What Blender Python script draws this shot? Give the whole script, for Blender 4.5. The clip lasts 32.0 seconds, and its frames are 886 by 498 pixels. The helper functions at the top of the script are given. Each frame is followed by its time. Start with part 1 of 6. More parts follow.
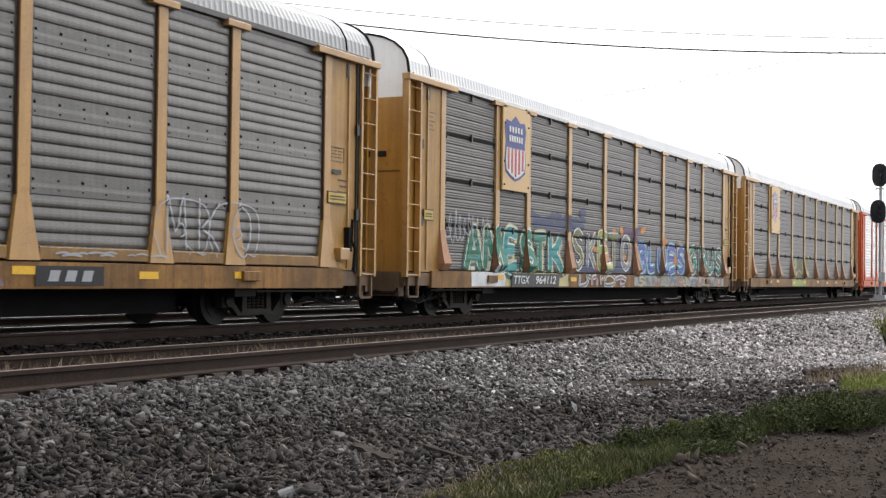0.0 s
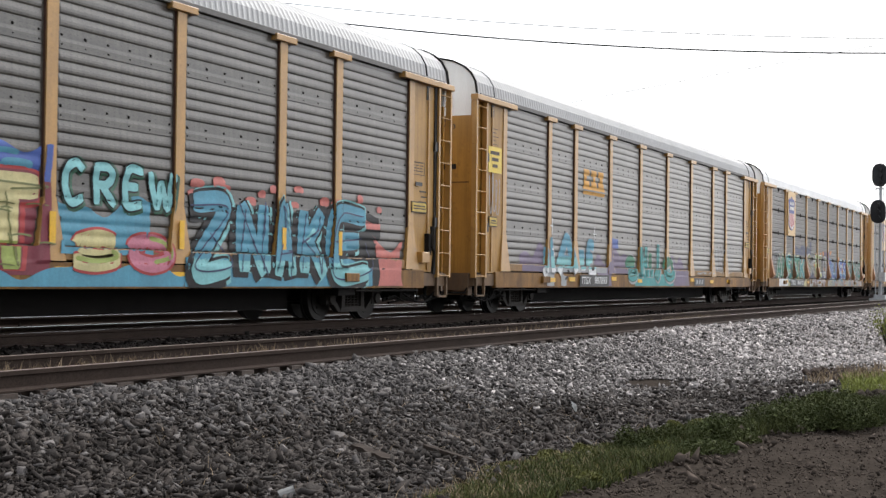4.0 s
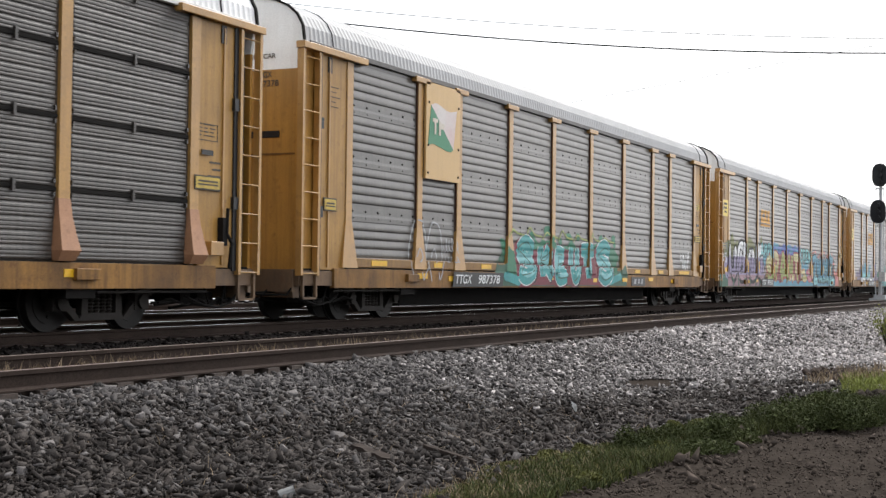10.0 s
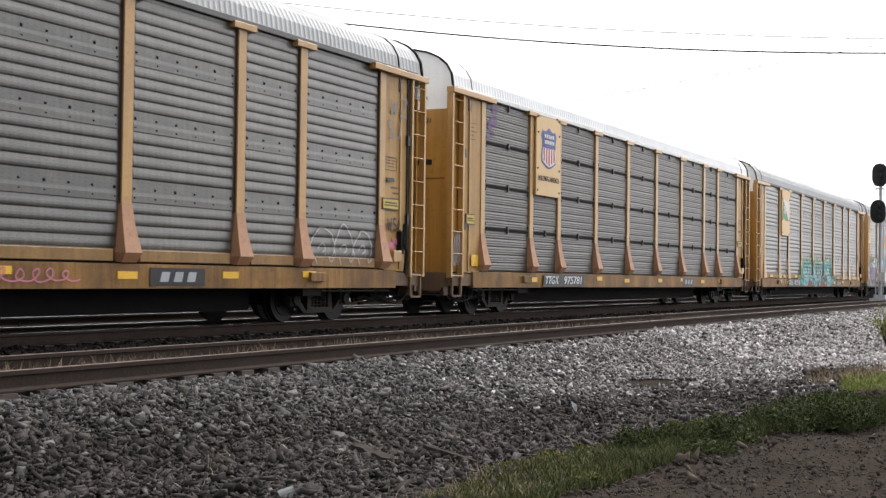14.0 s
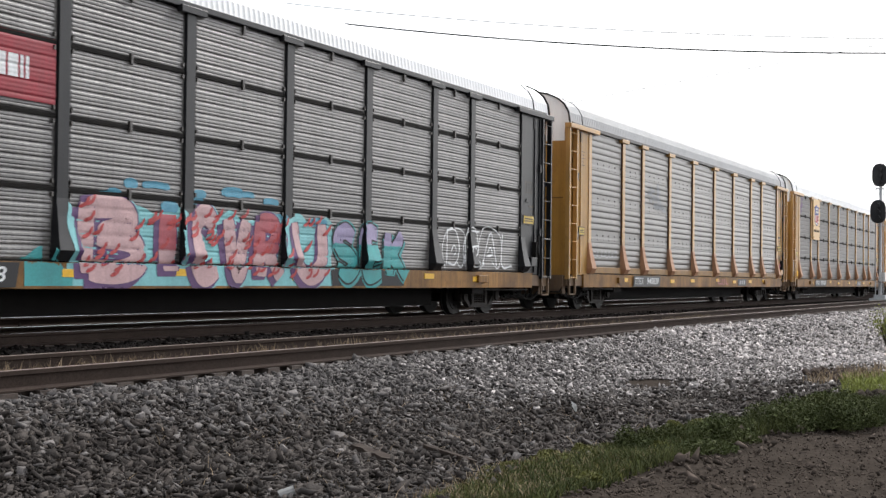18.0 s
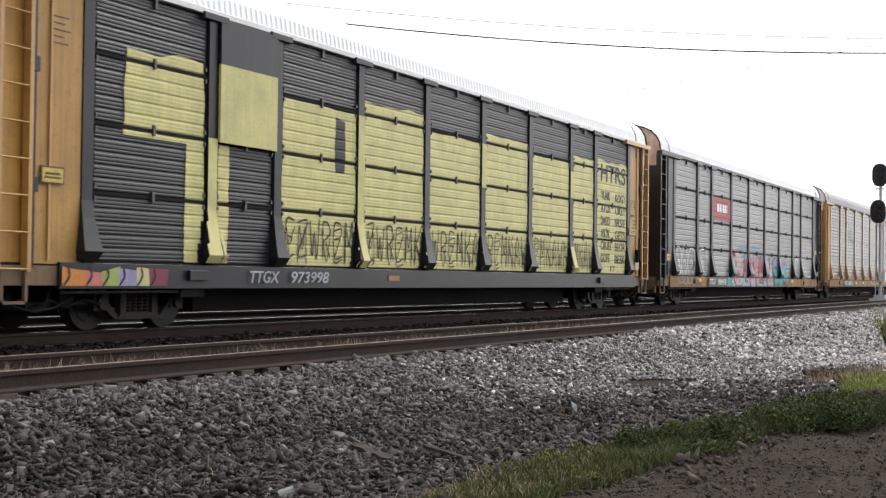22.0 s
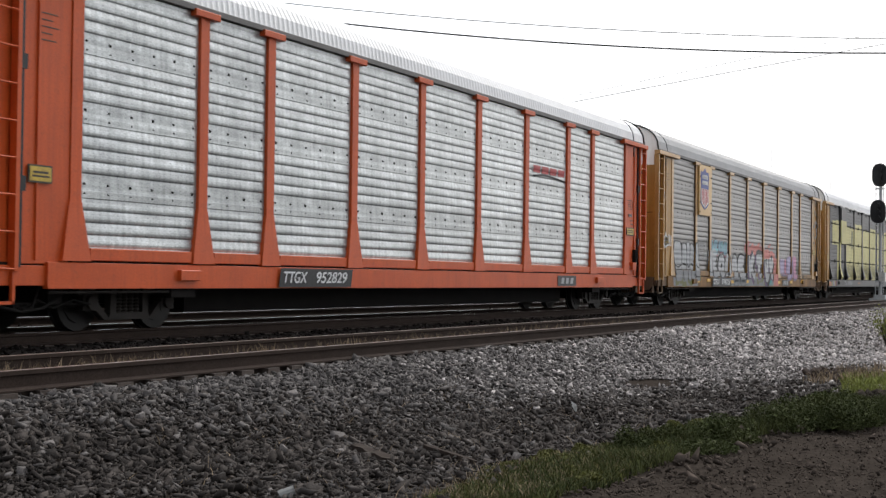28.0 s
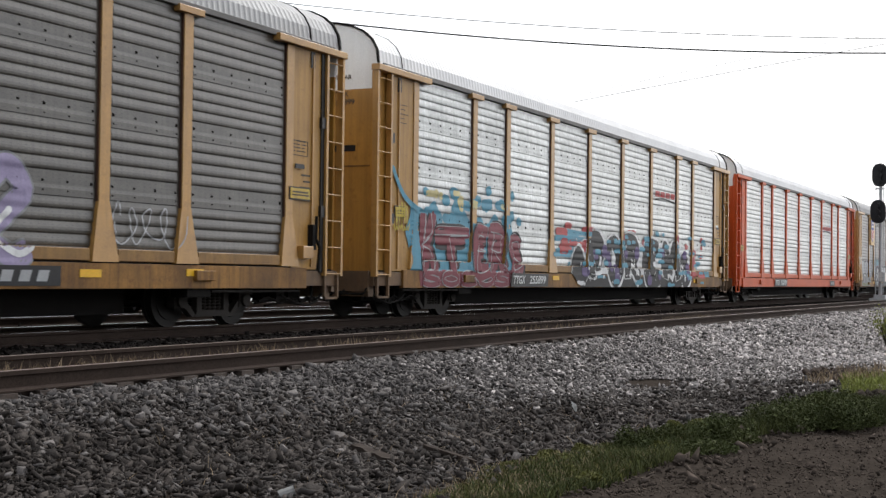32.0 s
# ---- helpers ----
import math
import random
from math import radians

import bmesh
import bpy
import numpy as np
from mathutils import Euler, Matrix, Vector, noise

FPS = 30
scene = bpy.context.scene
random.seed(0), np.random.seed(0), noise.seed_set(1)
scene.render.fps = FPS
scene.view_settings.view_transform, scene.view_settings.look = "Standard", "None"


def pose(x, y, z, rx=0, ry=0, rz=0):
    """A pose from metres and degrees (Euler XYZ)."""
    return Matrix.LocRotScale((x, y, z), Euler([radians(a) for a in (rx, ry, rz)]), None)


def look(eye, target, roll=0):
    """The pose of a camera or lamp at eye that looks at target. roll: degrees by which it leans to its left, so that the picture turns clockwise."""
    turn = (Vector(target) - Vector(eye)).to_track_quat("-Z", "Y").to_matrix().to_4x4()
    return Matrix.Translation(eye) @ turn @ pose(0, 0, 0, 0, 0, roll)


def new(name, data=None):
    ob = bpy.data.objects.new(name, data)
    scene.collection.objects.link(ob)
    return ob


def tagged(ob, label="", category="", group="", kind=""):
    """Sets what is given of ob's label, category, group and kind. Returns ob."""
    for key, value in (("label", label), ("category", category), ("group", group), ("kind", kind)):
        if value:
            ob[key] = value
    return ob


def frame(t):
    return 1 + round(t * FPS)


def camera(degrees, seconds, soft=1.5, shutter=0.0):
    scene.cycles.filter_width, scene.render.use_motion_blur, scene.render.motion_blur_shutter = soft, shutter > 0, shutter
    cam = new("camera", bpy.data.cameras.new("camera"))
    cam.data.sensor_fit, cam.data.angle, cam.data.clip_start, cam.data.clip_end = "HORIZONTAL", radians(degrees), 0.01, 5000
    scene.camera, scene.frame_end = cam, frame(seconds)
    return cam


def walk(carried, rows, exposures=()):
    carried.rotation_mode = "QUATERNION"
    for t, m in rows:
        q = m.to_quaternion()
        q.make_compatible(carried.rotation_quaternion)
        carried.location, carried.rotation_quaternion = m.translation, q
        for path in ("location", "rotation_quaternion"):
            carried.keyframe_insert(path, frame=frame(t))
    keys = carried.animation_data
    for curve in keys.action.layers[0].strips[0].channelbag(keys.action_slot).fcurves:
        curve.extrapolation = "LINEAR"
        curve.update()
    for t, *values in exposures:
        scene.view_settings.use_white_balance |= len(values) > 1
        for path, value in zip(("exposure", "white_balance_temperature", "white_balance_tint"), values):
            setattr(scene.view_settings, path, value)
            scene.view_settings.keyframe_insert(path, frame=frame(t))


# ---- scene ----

# ---------------------------------------------------------------- camera
cam = camera(36.494, 32.0, soft=1.4, shutter=0.1)
YAW, TILT = radians(63.886), radians(1.24)
EYE = Vector((0.0, 0.0, 0.827))
AHEAD = Vector((math.sin(YAW) * math.cos(TILT), math.cos(YAW) * math.cos(TILT), math.sin(TILT)))
VIEW = look(EYE, EYE + AHEAD * 10, 0.685)
walk(cam, [(0.0, VIEW), (32.0, VIEW)], exposures=[(0.0, 0.26), (6.0, 0.26), (13.0, 0.29), (19.0, 0.38), (21.0, 0.42), (23.0, 0.3), (25.0, 0.21), (27.5, -0.2), (28.5, -0.24), (30.0, -0.15), (32.0, -0.08)])

# ---------------------------------------------------------------- light
world = bpy.data.worlds.new("overcast")
scene.world = world
world.use_nodes = True
wt = world.node_tree
sky = wt.nodes.new("ShaderNodeTexSky")
sky.sky_type = "NISHITA"
sky.sun_disc = False
sky.sun_elevation, sky.sun_rotation = radians(42), radians(96)
sky.air_density, sky.dust_density, sky.ozone_density = 1.0, 5.0, 1.0
# cloud veil, brighter on the sun's side of the sky
where = wt.nodes.new("ShaderNodeTexCoord")
towards = wt.nodes.new("ShaderNodeVectorMath")
towards.operation = "DOT_PRODUCT"
wt.links.new(where.outputs["Generated"], towards.inputs[0])
towards.inputs[1].default_value = Vector((74, -7.8, 67)).normalized()
cloud = wt.nodes.new("ShaderNodeMapRange")
cloud.interpolation_type = "SMOOTHSTEP"
cloud.inputs["From Min"].default_value, cloud.inputs["From Max"].default_value = -0.9, 1.0
wt.links.new(towards.outputs["Value"], cloud.inputs["Value"])
clouds = wt.nodes.new("ShaderNodeMix")
clouds.data_type = "RGBA"
clouds.inputs[6].default_value, clouds.inputs[7].default_value = (2.4, 2.5, 2.7, 1), (12.6, 12.9, 13.5, 1)
wt.links.new(cloud.outputs["Result"], clouds.inputs[0])
veil = wt.nodes.new("ShaderNodeMix")
veil.data_type = "RGBA"
veil.inputs[0].default_value = 0.75
wt.links.new(sky.outputs[0], veil.inputs[6])
wt.links.new(clouds.outputs[2], veil.inputs[7])
wt.links.new(veil.outputs[2], wt.nodes["Background"].inputs[0])
wt.nodes["Background"].inputs[1].default_value = 0.15
sun_data = bpy.data.lights.new("sun", "SUN")
sun_data.energy, sun_data.angle, sun_data.color = 1.9, radians(24), (1.0, 0.97, 0.935)
sun = new("sun", sun_data)
sun.matrix_world = look((74, -7.8, 67), (0, 0, 0))

# ---------------------------------------------------------------- materials
MATS = {}


def noise_node(t, scale, detail=4.0, coords=None, rough=0.55):
    n = t.nodes.new("ShaderNodeTexNoise")
    n.inputs["Scale"].default_value, n.inputs["Detail"].default_value, n.inputs["Roughness"].default_value = scale, detail, rough
    if coords:
        t.links.new(coords, n.inputs["Vector"])
    return n


def ramp_node(t, fac, stops):
    r = t.nodes.new("ShaderNodeValToRGB")
    while len(r.color_ramp.elements) < len(stops):
        r.color_ramp.elements.new(0.5)
    for e, (pos, col) in zip(r.color_ramp.elements, stops):
        e.position, e.color = pos, (*col, 1)
    t.links.new(fac, r.inputs[0])
    return r


def mix_node(t, fac, a, b, mode="MIX"):
    m = t.nodes.new("ShaderNodeMix")
    m.data_type, m.blend_type = "RGBA", mode
    for sock, v in ((m.inputs[0], fac), (m.inputs[6], a), (m.inputs[7], b)):
        if isinstance(v, (int, float)):
            sock.default_value = v
        elif isinstance(v, tuple):
            sock.default_value = (*v, 1)
        else:
            t.links.new(v, sock)
    return m.outputs[2]


def material(name, colour, dirt=None, rough=0.6, metal=0.0, grain=3.0, streak=0.0, fine=40.0, amount=0.5, bump=0.1, island=0.0, rust=0.0, spec=0.5, fleck=0.12, punched=0.0, vary=0.0, coat=0.0):
    """A painted or natural surface: base colour, a second colour in patches, fine grain, running streaks, bump."""
    if name in MATS:
        return MATS[name]
    m = bpy.data.materials.new(name)
    m.use_nodes = True
    t = m.node_tree
    bsdf = t.nodes["Principled BSDF"]
    tc = t.nodes.new("ShaderNodeTexCoord").outputs["Object"]
    dirt = dirt or tuple(c * 0.5 for c in colour)
    big = noise_node(t, grain, 5.0, tc)
    f1 = ramp_node(t, big.outputs[0], [(0.38, (0, 0, 0)), (0.72, (amount,) * 3)])
    col = mix_node(t, f1.outputs[0], colour, dirt)
    if streak:
        mp = t.nodes.new("ShaderNodeMapping")
        mp.inputs["Scale"].default_value = (7.0, 7.0, 0.35)
        t.links.new(tc, mp.inputs[0])
        st = noise_node(t, 1.6, 6.0, mp.outputs[0], 0.65)
        f2 = ramp_node(t, st.outputs[0], [(0.45, (0, 0, 0)), (0.8, (streak,) * 3)])
        col = mix_node(t, f2.outputs[0], col, dirt)
    if rust:
        rn = noise_node(t, 6.0, 8.0, tc, 0.7)
        f4 = ramp_node(t, rn.outputs[0], [(0.56, (0, 0, 0)), (0.7, (rust,) * 3)])
        col = mix_node(t, f4.outputs[0], col, (0.09, 0.035, 0.015))
    fn = noise_node(t, fine, 3.0, tc)
    f3 = ramp_node(t, fn.outputs[0], [(0.3, (1 - fleck,) * 3), (0.7, (1 + fleck * 0.6,) * 3)])
    col = mix_node(t, 1.0, col, f3.outputs[0], "MULTIPLY")
    if punched:
        # fine rows of dark slots
        mp = t.nodes.new("ShaderNodeMapping")
        mp.inputs["Scale"].default_value = (7.5, 1.0, 17.5)
        t.links.new(tc, mp.inputs[0])
        vo = t.nodes.new("ShaderNodeTexVoronoi")
        vo.inputs["Scale"].default_value, vo.inputs["Randomness"].default_value = 1.0, 0.12
        vo.voronoi_dimensions = "2D"
        sw = t.nodes.new("ShaderNodeSeparateXYZ")
        t.links.new(mp.outputs[0], sw.inputs[0])
        cb = t.nodes.new("ShaderNodeCombineXYZ")
        t.links.new(sw.outputs[0], cb.inputs[0])
        t.links.new(sw.outputs[2], cb.inputs[1])
        t.links.new(cb.outputs[0], vo.inputs["Vector"])
        f6 = ramp_node(t, vo.outputs["Distance"], [(0.09, (1 - punched,) * 3), (0.2, (1, 1, 1))])
        col = mix_node(t, 1.0, col, f6.outputs[0], "MULTIPLY")
        blotch = noise_node(t, 5.0, 6.0, tc, 0.7)
        f9 = ramp_node(t, blotch.outputs[0], [(0.3, (0.68,) * 3), (0.68, (1.16,) * 3)])
        col = mix_node(t, 1.0, col, f9.outputs[0], "MULTIPLY")
        lines = noise_node(t, 1.0, 3.0)
        m2 = t.nodes.new("ShaderNodeMapping")
        m2.inputs["Scale"].default_value = (0.3, 0.3, 7.0)
        t.links.new(tc, m2.inputs[0])
        t.links.new(m2.outputs[0], lines.inputs["Vector"])
        f7 = ramp_node(t, lines.outputs[0], [(0.3, (0.66,) * 3), (0.7, (1.2,) * 3)])
        col = mix_node(t, 1.0, col, f7.outputs[0], "MULTIPLY")
    if vary:
        oi = t.nodes.new("ShaderNodeObjectInfo")
        f8 = ramp_node(t, oi.outputs["Random"], [(0.0, (1 - vary,) * 3), (1.0, (1 + vary,) * 3)])
        col = mix_node(t, 1.0, col, f8.outputs[0], "MULTIPLY")
    if island:
        gi = t.nodes.new("ShaderNodeNewGeometry")
        f5 = ramp_node(t, gi.outputs["Random Per Island"], [(0.0, (1 - island,) * 3), (1.0, (1 + island,) * 3)])
        col = mix_node(t, 1.0, col, f5.outputs[0], "MULTIPLY")
    t.links.new(col, bsdf.inputs["Base Color"])
    bsdf.inputs["Roughness"].default_value, bsdf.inputs["Metallic"].default_value = rough, metal
    bsdf.inputs["Specular IOR Level"].default_value = spec
    bsdf.inputs["Coat Weight"].default_value, bsdf.inputs["Coat Roughness"].default_value = coat, 0.32
    if bump:
        b = t.nodes.new("ShaderNodeBump")
        b.inputs["Strength"].default_value, b.inputs["Distance"].default_value = bump, 0.02
        t.links.new(fn.outputs[0], b.inputs["Height"])
        t.links.new(b.outputs[0], bsdf.inputs["Normal"])
    MATS[name] = m
    return m


YELLOW = material("yellow paint", (0.47, 0.255, 0.066), (0.24, 0.125, 0.04), 0.42, grain=1.2, streak=0.5, amount=0.5, rust=0.35, coat=0.3, spec=0.45)
SILL_YELLOW = material("sill paint", (0.31, 0.155, 0.038), (0.075, 0.039, 0.018), 0.55, grain=1.1, streak=1.0, amount=0.85, rust=0.65, fleck=0.2, spec=0.25)
END_YELLOW = material("ochre end paint", (0.46, 0.235, 0.045), (0.22, 0.11, 0.028), 0.45, spec=0.4, grain=0.8, streak=0.7, amount=0.6, rust=0.35)
FOOT = material("rusty tan paint", (0.4, 0.2, 0.1), (0.24, 0.12, 0.07), 0.6, grain=2.0, streak=0.4, rust=0.5)
RED = material("red paint", (0.57, 0.088, 0.014), (0.33, 0.05, 0.012), 0.5, grain=1.2, streak=0.6, amount=0.4, rust=0.25, coat=0.06, spec=0.32)
BLACK = material("black paint", (0.0095, 0.01, 0.012), (0.022, 0.021, 0.0205), 0.4, grain=1.2, streak=0.7, fleck=0.25, spec=0.35)
ZINC = material("weathered galvanised steel", (0.069, 0.0605, 0.053), (0.032, 0.0262, 0.021), 0.45, 0.0, grain=1.3, streak=0.8, amount=0.65, punched=0.35, vary=0.18, spec=0.5, fleck=0.2, coat=0.15)
ZINC_BRIGHT = material("clean galvanised steel", (0.58, 0.605, 0.6), (0.22, 0.235, 0.23), 0.33, 0.5, grain=1.3, streak=0.75, amount=0.55, punched=0.3, vary=0.12, fleck=0.16, coat=0.5)
ZINC_BROWN = material("grimy galvanised steel", (0.08, 0.071, 0.058), (0.036, 0.029, 0.0215), 0.4, 0.0, grain=1.3, streak=0.9, amount=0.7, punched=0.6, vary=0.16, spec=0.6, fleck=0.2, coat=0.4)
ZINC_DUSTY = material("dusty galvanised steel", (0.14, 0.133, 0.126), (0.064, 0.058, 0.052), 0.4, 0.0, grain=1.3, streak=0.85, amount=0.7, punched=0.4, vary=0.18, spec=0.6, fleck=0.2, coat=0.35)
ROOF = material("roof steel", (0.8, 0.8, 0.8), (0.62, 0.62, 0.61), 0.5, grain=0.8, streak=0.3, amount=0.5)
ROOF_GREY = material("dull roof steel", (0.42, 0.42, 0.42), (0.3, 0.295, 0.29), 0.6, grain=0.8, streak=0.3, amount=0.5)
WHITE = material("white paint", (0.7, 0.7, 0.68), (0.5, 0.47, 0.42), 0.5, grain=1.0, streak=0.6, amount=0.4)
GABLE = material("white gable paint", (0.86, 0.86, 0.84), (0.62, 0.6, 0.57), 0.45, grain=1.0, streak=0.4, amount=0.4)
GABLE_RUST = material("peach primer with rust", (0.62, 0.47, 0.38), (0.4, 0.2, 0.11), 0.6, grain=1.5, streak=0.9, amount=0.7, rust=0.5)
# underframe, wheels and castings: base colours lowered for the shade under the wagons
DARK = material("grime and shade black", (0.011, 0.0095, 0.0085), (0.006, 0.0055, 0.005), 0.85, grain=3.0, spec=0.15)
WHEEL = material("wheel steel", (0.016, 0.014, 0.0125), (0.01, 0.0085, 0.0075), 0.6, 0.2, grain=6.0, spec=0.3)
END_PLATE = material("tan end plate paint", (0.42, 0.23, 0.056), (0.2, 0.107, 0.033), 0.45, grain=1.0, streak=0.7, amount=0.6, rust=0.4, spec=0.35)
BEAM = material("grimy end beam", (0.17, 0.1, 0.05), (0.06, 0.042, 0.03), 0.7, grain=2.0, streak=0.6, amount=0.7, rust=0.5)
POST_SHADOW = material("post shadow brown", (0.09, 0.04, 0.025), (0.05, 0.022, 0.015), 0.7, grain=2.0)
KICK = material("worn yellow kick plate", (0.3, 0.165, 0.05), (0.11, 0.066, 0.036), 0.5, grain=1.2, streak=0.6, amount=0.6, rust=0.4, spec=0.3)
CASTING = material("rust-grey castings", (0.026, 0.021, 0.0175), (0.013, 0.0108, 0.009), 0.75, grain=5.0, fleck=0.25, spec=0.3)
RAIL_SIDE = material("rusty rail", (0.044, 0.031, 0.025), (0.024, 0.018, 0.015), 0.9, grain=3.0, fine=60, fleck=0.35, spec=0.12)
RAIL_TOP = material("worn rail head", (0.66, 0.66, 0.66), (0.4, 0.38, 0.36), 0.24, 1.0, grain=8.0)
RUST_TOP = material("rusted rail head", (0.22, 0.165, 0.14), (0.13, 0.095, 0.08), 0.5, 0.1, grain=6.0, spec=0.4)
SCRAP = material("grey weathered wood", (0.05, 0.04, 0.034), (0.028, 0.022, 0.019), 0.9, grain=5.0, streak=0.5, spec=0.05)
CARD = material("grubby white card", (0.25, 0.25, 0.24), (0.16, 0.155, 0.15), 0.8)
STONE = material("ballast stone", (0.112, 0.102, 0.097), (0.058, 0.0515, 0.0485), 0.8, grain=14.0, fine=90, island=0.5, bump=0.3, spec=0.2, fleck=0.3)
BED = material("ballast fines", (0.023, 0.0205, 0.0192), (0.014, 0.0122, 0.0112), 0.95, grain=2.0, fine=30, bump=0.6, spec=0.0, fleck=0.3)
DIRT = material("bare dirt", (0.05, 0.0415, 0.035), (0.025, 0.0205, 0.0172), 0.95, grain=1.5, fine=18, bump=0.8, spec=0.0, fleck=0.3)
FAR = material("pale yard and bounce ground", (0.38, 0.375, 0.368), (0.26, 0.255, 0.248), 0.95, grain=0.3, fine=8)
GRASS = material("grass", (0.054, 0.066, 0.025), (0.105, 0.105, 0.036), 0.8, grain=1.2, island=0.55, bump=0, spec=0.12)
STRAW = material("dry weeds", (0.3, 0.22, 0.135), (0.17, 0.12, 0.075), 0.8, grain=5, island=0.4, bump=0)
WOOD = material("old timber", (0.07, 0.052, 0.042), (0.035, 0.027, 0.022), 0.85, grain=4.0, streak=0.5, fleck=0.3)
GREY_STEEL = material("grey painted steel", (0.42, 0.43, 0.44), (0.3, 0.3, 0.3), 0.5)
STONE_DIRTY = material("dirty ballast stone", (0.046, 0.0385, 0.034), (0.024, 0.0198, 0.017), 0.85, grain=9.0, fine=90, island=0.5, bump=0.3, spec=0.2, fleck=0.3)
STONE_PALE = material("distance-paled ballast stone", (0.35, 0.322, 0.308), (0.175, 0.158, 0.15), 0.8, grain=14.0, fine=90, island=0.65, bump=0.3, spec=0.2, fleck=0.3)
CLOD = material("dirt clods", (0.08, 0.065, 0.055), (0.045, 0.036, 0.03), 0.95, grain=8.0, fine=60, island=0.35, spec=0.0, fleck=0.3)
STONE_DARK = material("near-black stone", (0.024, 0.021, 0.0195), (0.013, 0.0115, 0.0105), 0.9, spec=0.0, grain=14.0, fine=90, island=0.6, bump=0.3, fleck=0.3)
LIME_DARK = material("olive leaves", (0.12, 0.12, 0.036), (0.08, 0.084, 0.026), 0.8, grain=2.0, island=0.45, bump=0, spec=0.15)
WEED = material("dark weed leaves", (0.054, 0.066, 0.025), (0.09, 0.095, 0.034), 0.8, grain=2.0, island=0.4, bump=0, spec=0.1)
LIME = material("yellow-green leaves", (0.2, 0.22, 0.04), (0.12, 0.15, 0.03), 0.7, grain=2.0, island=0.4, bump=0)
MAST = material("pale steel far off", (0.3, 0.31, 0.33), (0.24, 0.25, 0.27), 0.7, grain=0.5)
EAVE = material("dark eave steel", (0.12, 0.115, 0.11), (0.06, 0.055, 0.05), 0.6, grain=2.0)
NOTICE = material("faded yellow notice", (0.6, 0.42, 0.05), (0.3, 0.2, 0.05), 0.5, grain=14.0, amount=0.8)
DECAL = material("black stencil paint", (0.05, 0.04, 0.03), (0.14, 0.09, 0.04), 0.6, grain=5.0, amount=0.6)
REFLECTOR = material("yellow reflector", (0.75, 0.42, 0.01), (0.5, 0.3, 0.02), 0.4, grain=6, amount=0.5)

# ---------------------------------------------------------------- mesh helpers


def mesh_of(name, verts, faces, mat, smooth=False):
    me = bpy.data.meshes.new(name)
    me.from_pydata([tuple(v) for v in verts], [], faces)
    for m in mat if isinstance(mat, (list, tuple)) else [mat]:
        me.materials.append(m)
    if smooth:
        me.polygons.foreach_set("use_smooth", [True] * len(me.polygons))
    me.update()
    return me


class Geo:
    """Collects vertices and faces of one mesh."""

    def __init__(self):
        self.v, self.f = [], []

    def add(self, verts, faces):
        n = len(self.v)
        self.v += [tuple(v) for v in verts]
        self.f += [tuple(i + n for i in f) for f in faces]
        return self

    def box(self, x0, x1, y0, y1, z0, z1):
        return self.add([(x0, y0, z0), (x1, y0, z0), (x1, y1, z0), (x0, y1, z0), (x0, y0, z1), (x1, y0, z1), (x1, y1, z1), (x0, y1, z1)],
                        [(3, 2, 1, 0), (4, 5, 6, 7), (0, 1, 5, 4), (1, 2, 6, 5), (2, 3, 7, 6), (3, 0, 4, 7)])

    def bar(self, x0, x1, y0, y1, z0, z1, b=0.008):
        """A box with its long edges towards the viewer's side rounded off."""
        p = [(y0 + b, z0), (y1, z0), (y1, z1), (y0 + b, z1), (y0, z1 - b), (y0, z0 + b)]
        return self.prism_x(p, x0, x1)

    def prism_x(self, prof, x0, x1):
        n = len(prof)
        v = [(x0, y, z) for y, z in prof] + [(x1, y, z) for y, z in prof]
        f = [(i, (i + 1) % n, n + (i + 1) % n, n + i) for i in range(n)] + [tuple(range(n - 1, -1, -1)), tuple(range(n, 2 * n))]
        return self.add(v, f)

    def prism_y(self, prof, y0, y1):
        """prof: (x, z) polygon, anticlockwise seen from -y."""
        n = len(prof)
        v = [(x, y0, z) for x, z in prof] + [(x, y1, z) for x, z in prof]
        f = [(i, (i + 1) % n, n + (i + 1) % n, n + i) for i in range(n)] + [tuple(range(n)), tuple(range(2 * n - 1, n - 1, -1))]
        return self.add(v, [tuple(reversed(q)) for q in f[:n]] + f[n:])

    def tube(self, a, b, r, n=8):
        a, b = Vector(a), Vector(b)
        d = (b - a).normalized()
        s = d.orthogonal().normalized()
        q = d.cross(s)
        ring = [(s * math.cos(k * math.tau / n) + q * math.sin(k * math.tau / n)) * r for k in range(n)]
        return self.add([a + o for o in ring] + [b + o for o in ring],
                        [(i, (i + 1) % n, n + (i + 1) % n, n + i) for i in range(n)] + [tuple(range(n - 1, -1, -1)), tuple(range(n, 2 * n))])

    def disc_y(self, c, r, y0, y1, n=20):
        return self.tube((c[0], y0, c[1]), (c[0], y1, c[1]), r, n)

    def mesh(self, name, mat, smooth=False):
        return mesh_of(name, self.v, self.f, mat, smooth)


CACHE = {}


def shared(key, mat, make):
    k = (key, mat.name)
    if k not in CACHE:
        CACHE[k] = make().mesh(key.split("/")[0], mat)
    return CACHE[k]


def part(name, me, parent, label="", at=None):
    """Links a mesh as one part of a thing."""
    ob = new(name, me)
    ob.parent = parent
    if at is not None:
        ob.matrix_basis = at
    return tagged(ob, label)


def thing(name, label, category, group="", at=None):
    ob = new(name)
    ob.empty_display_size = 0.2
    if at is not None:
        ob.matrix_basis = at
    return tagged(ob, label, category, group)


# ---------------------------------------------------------------- ground
NEAR_TRACK, TRAIN_TRACK, FAR_TRACK = 9.05, 14.1, 18.9


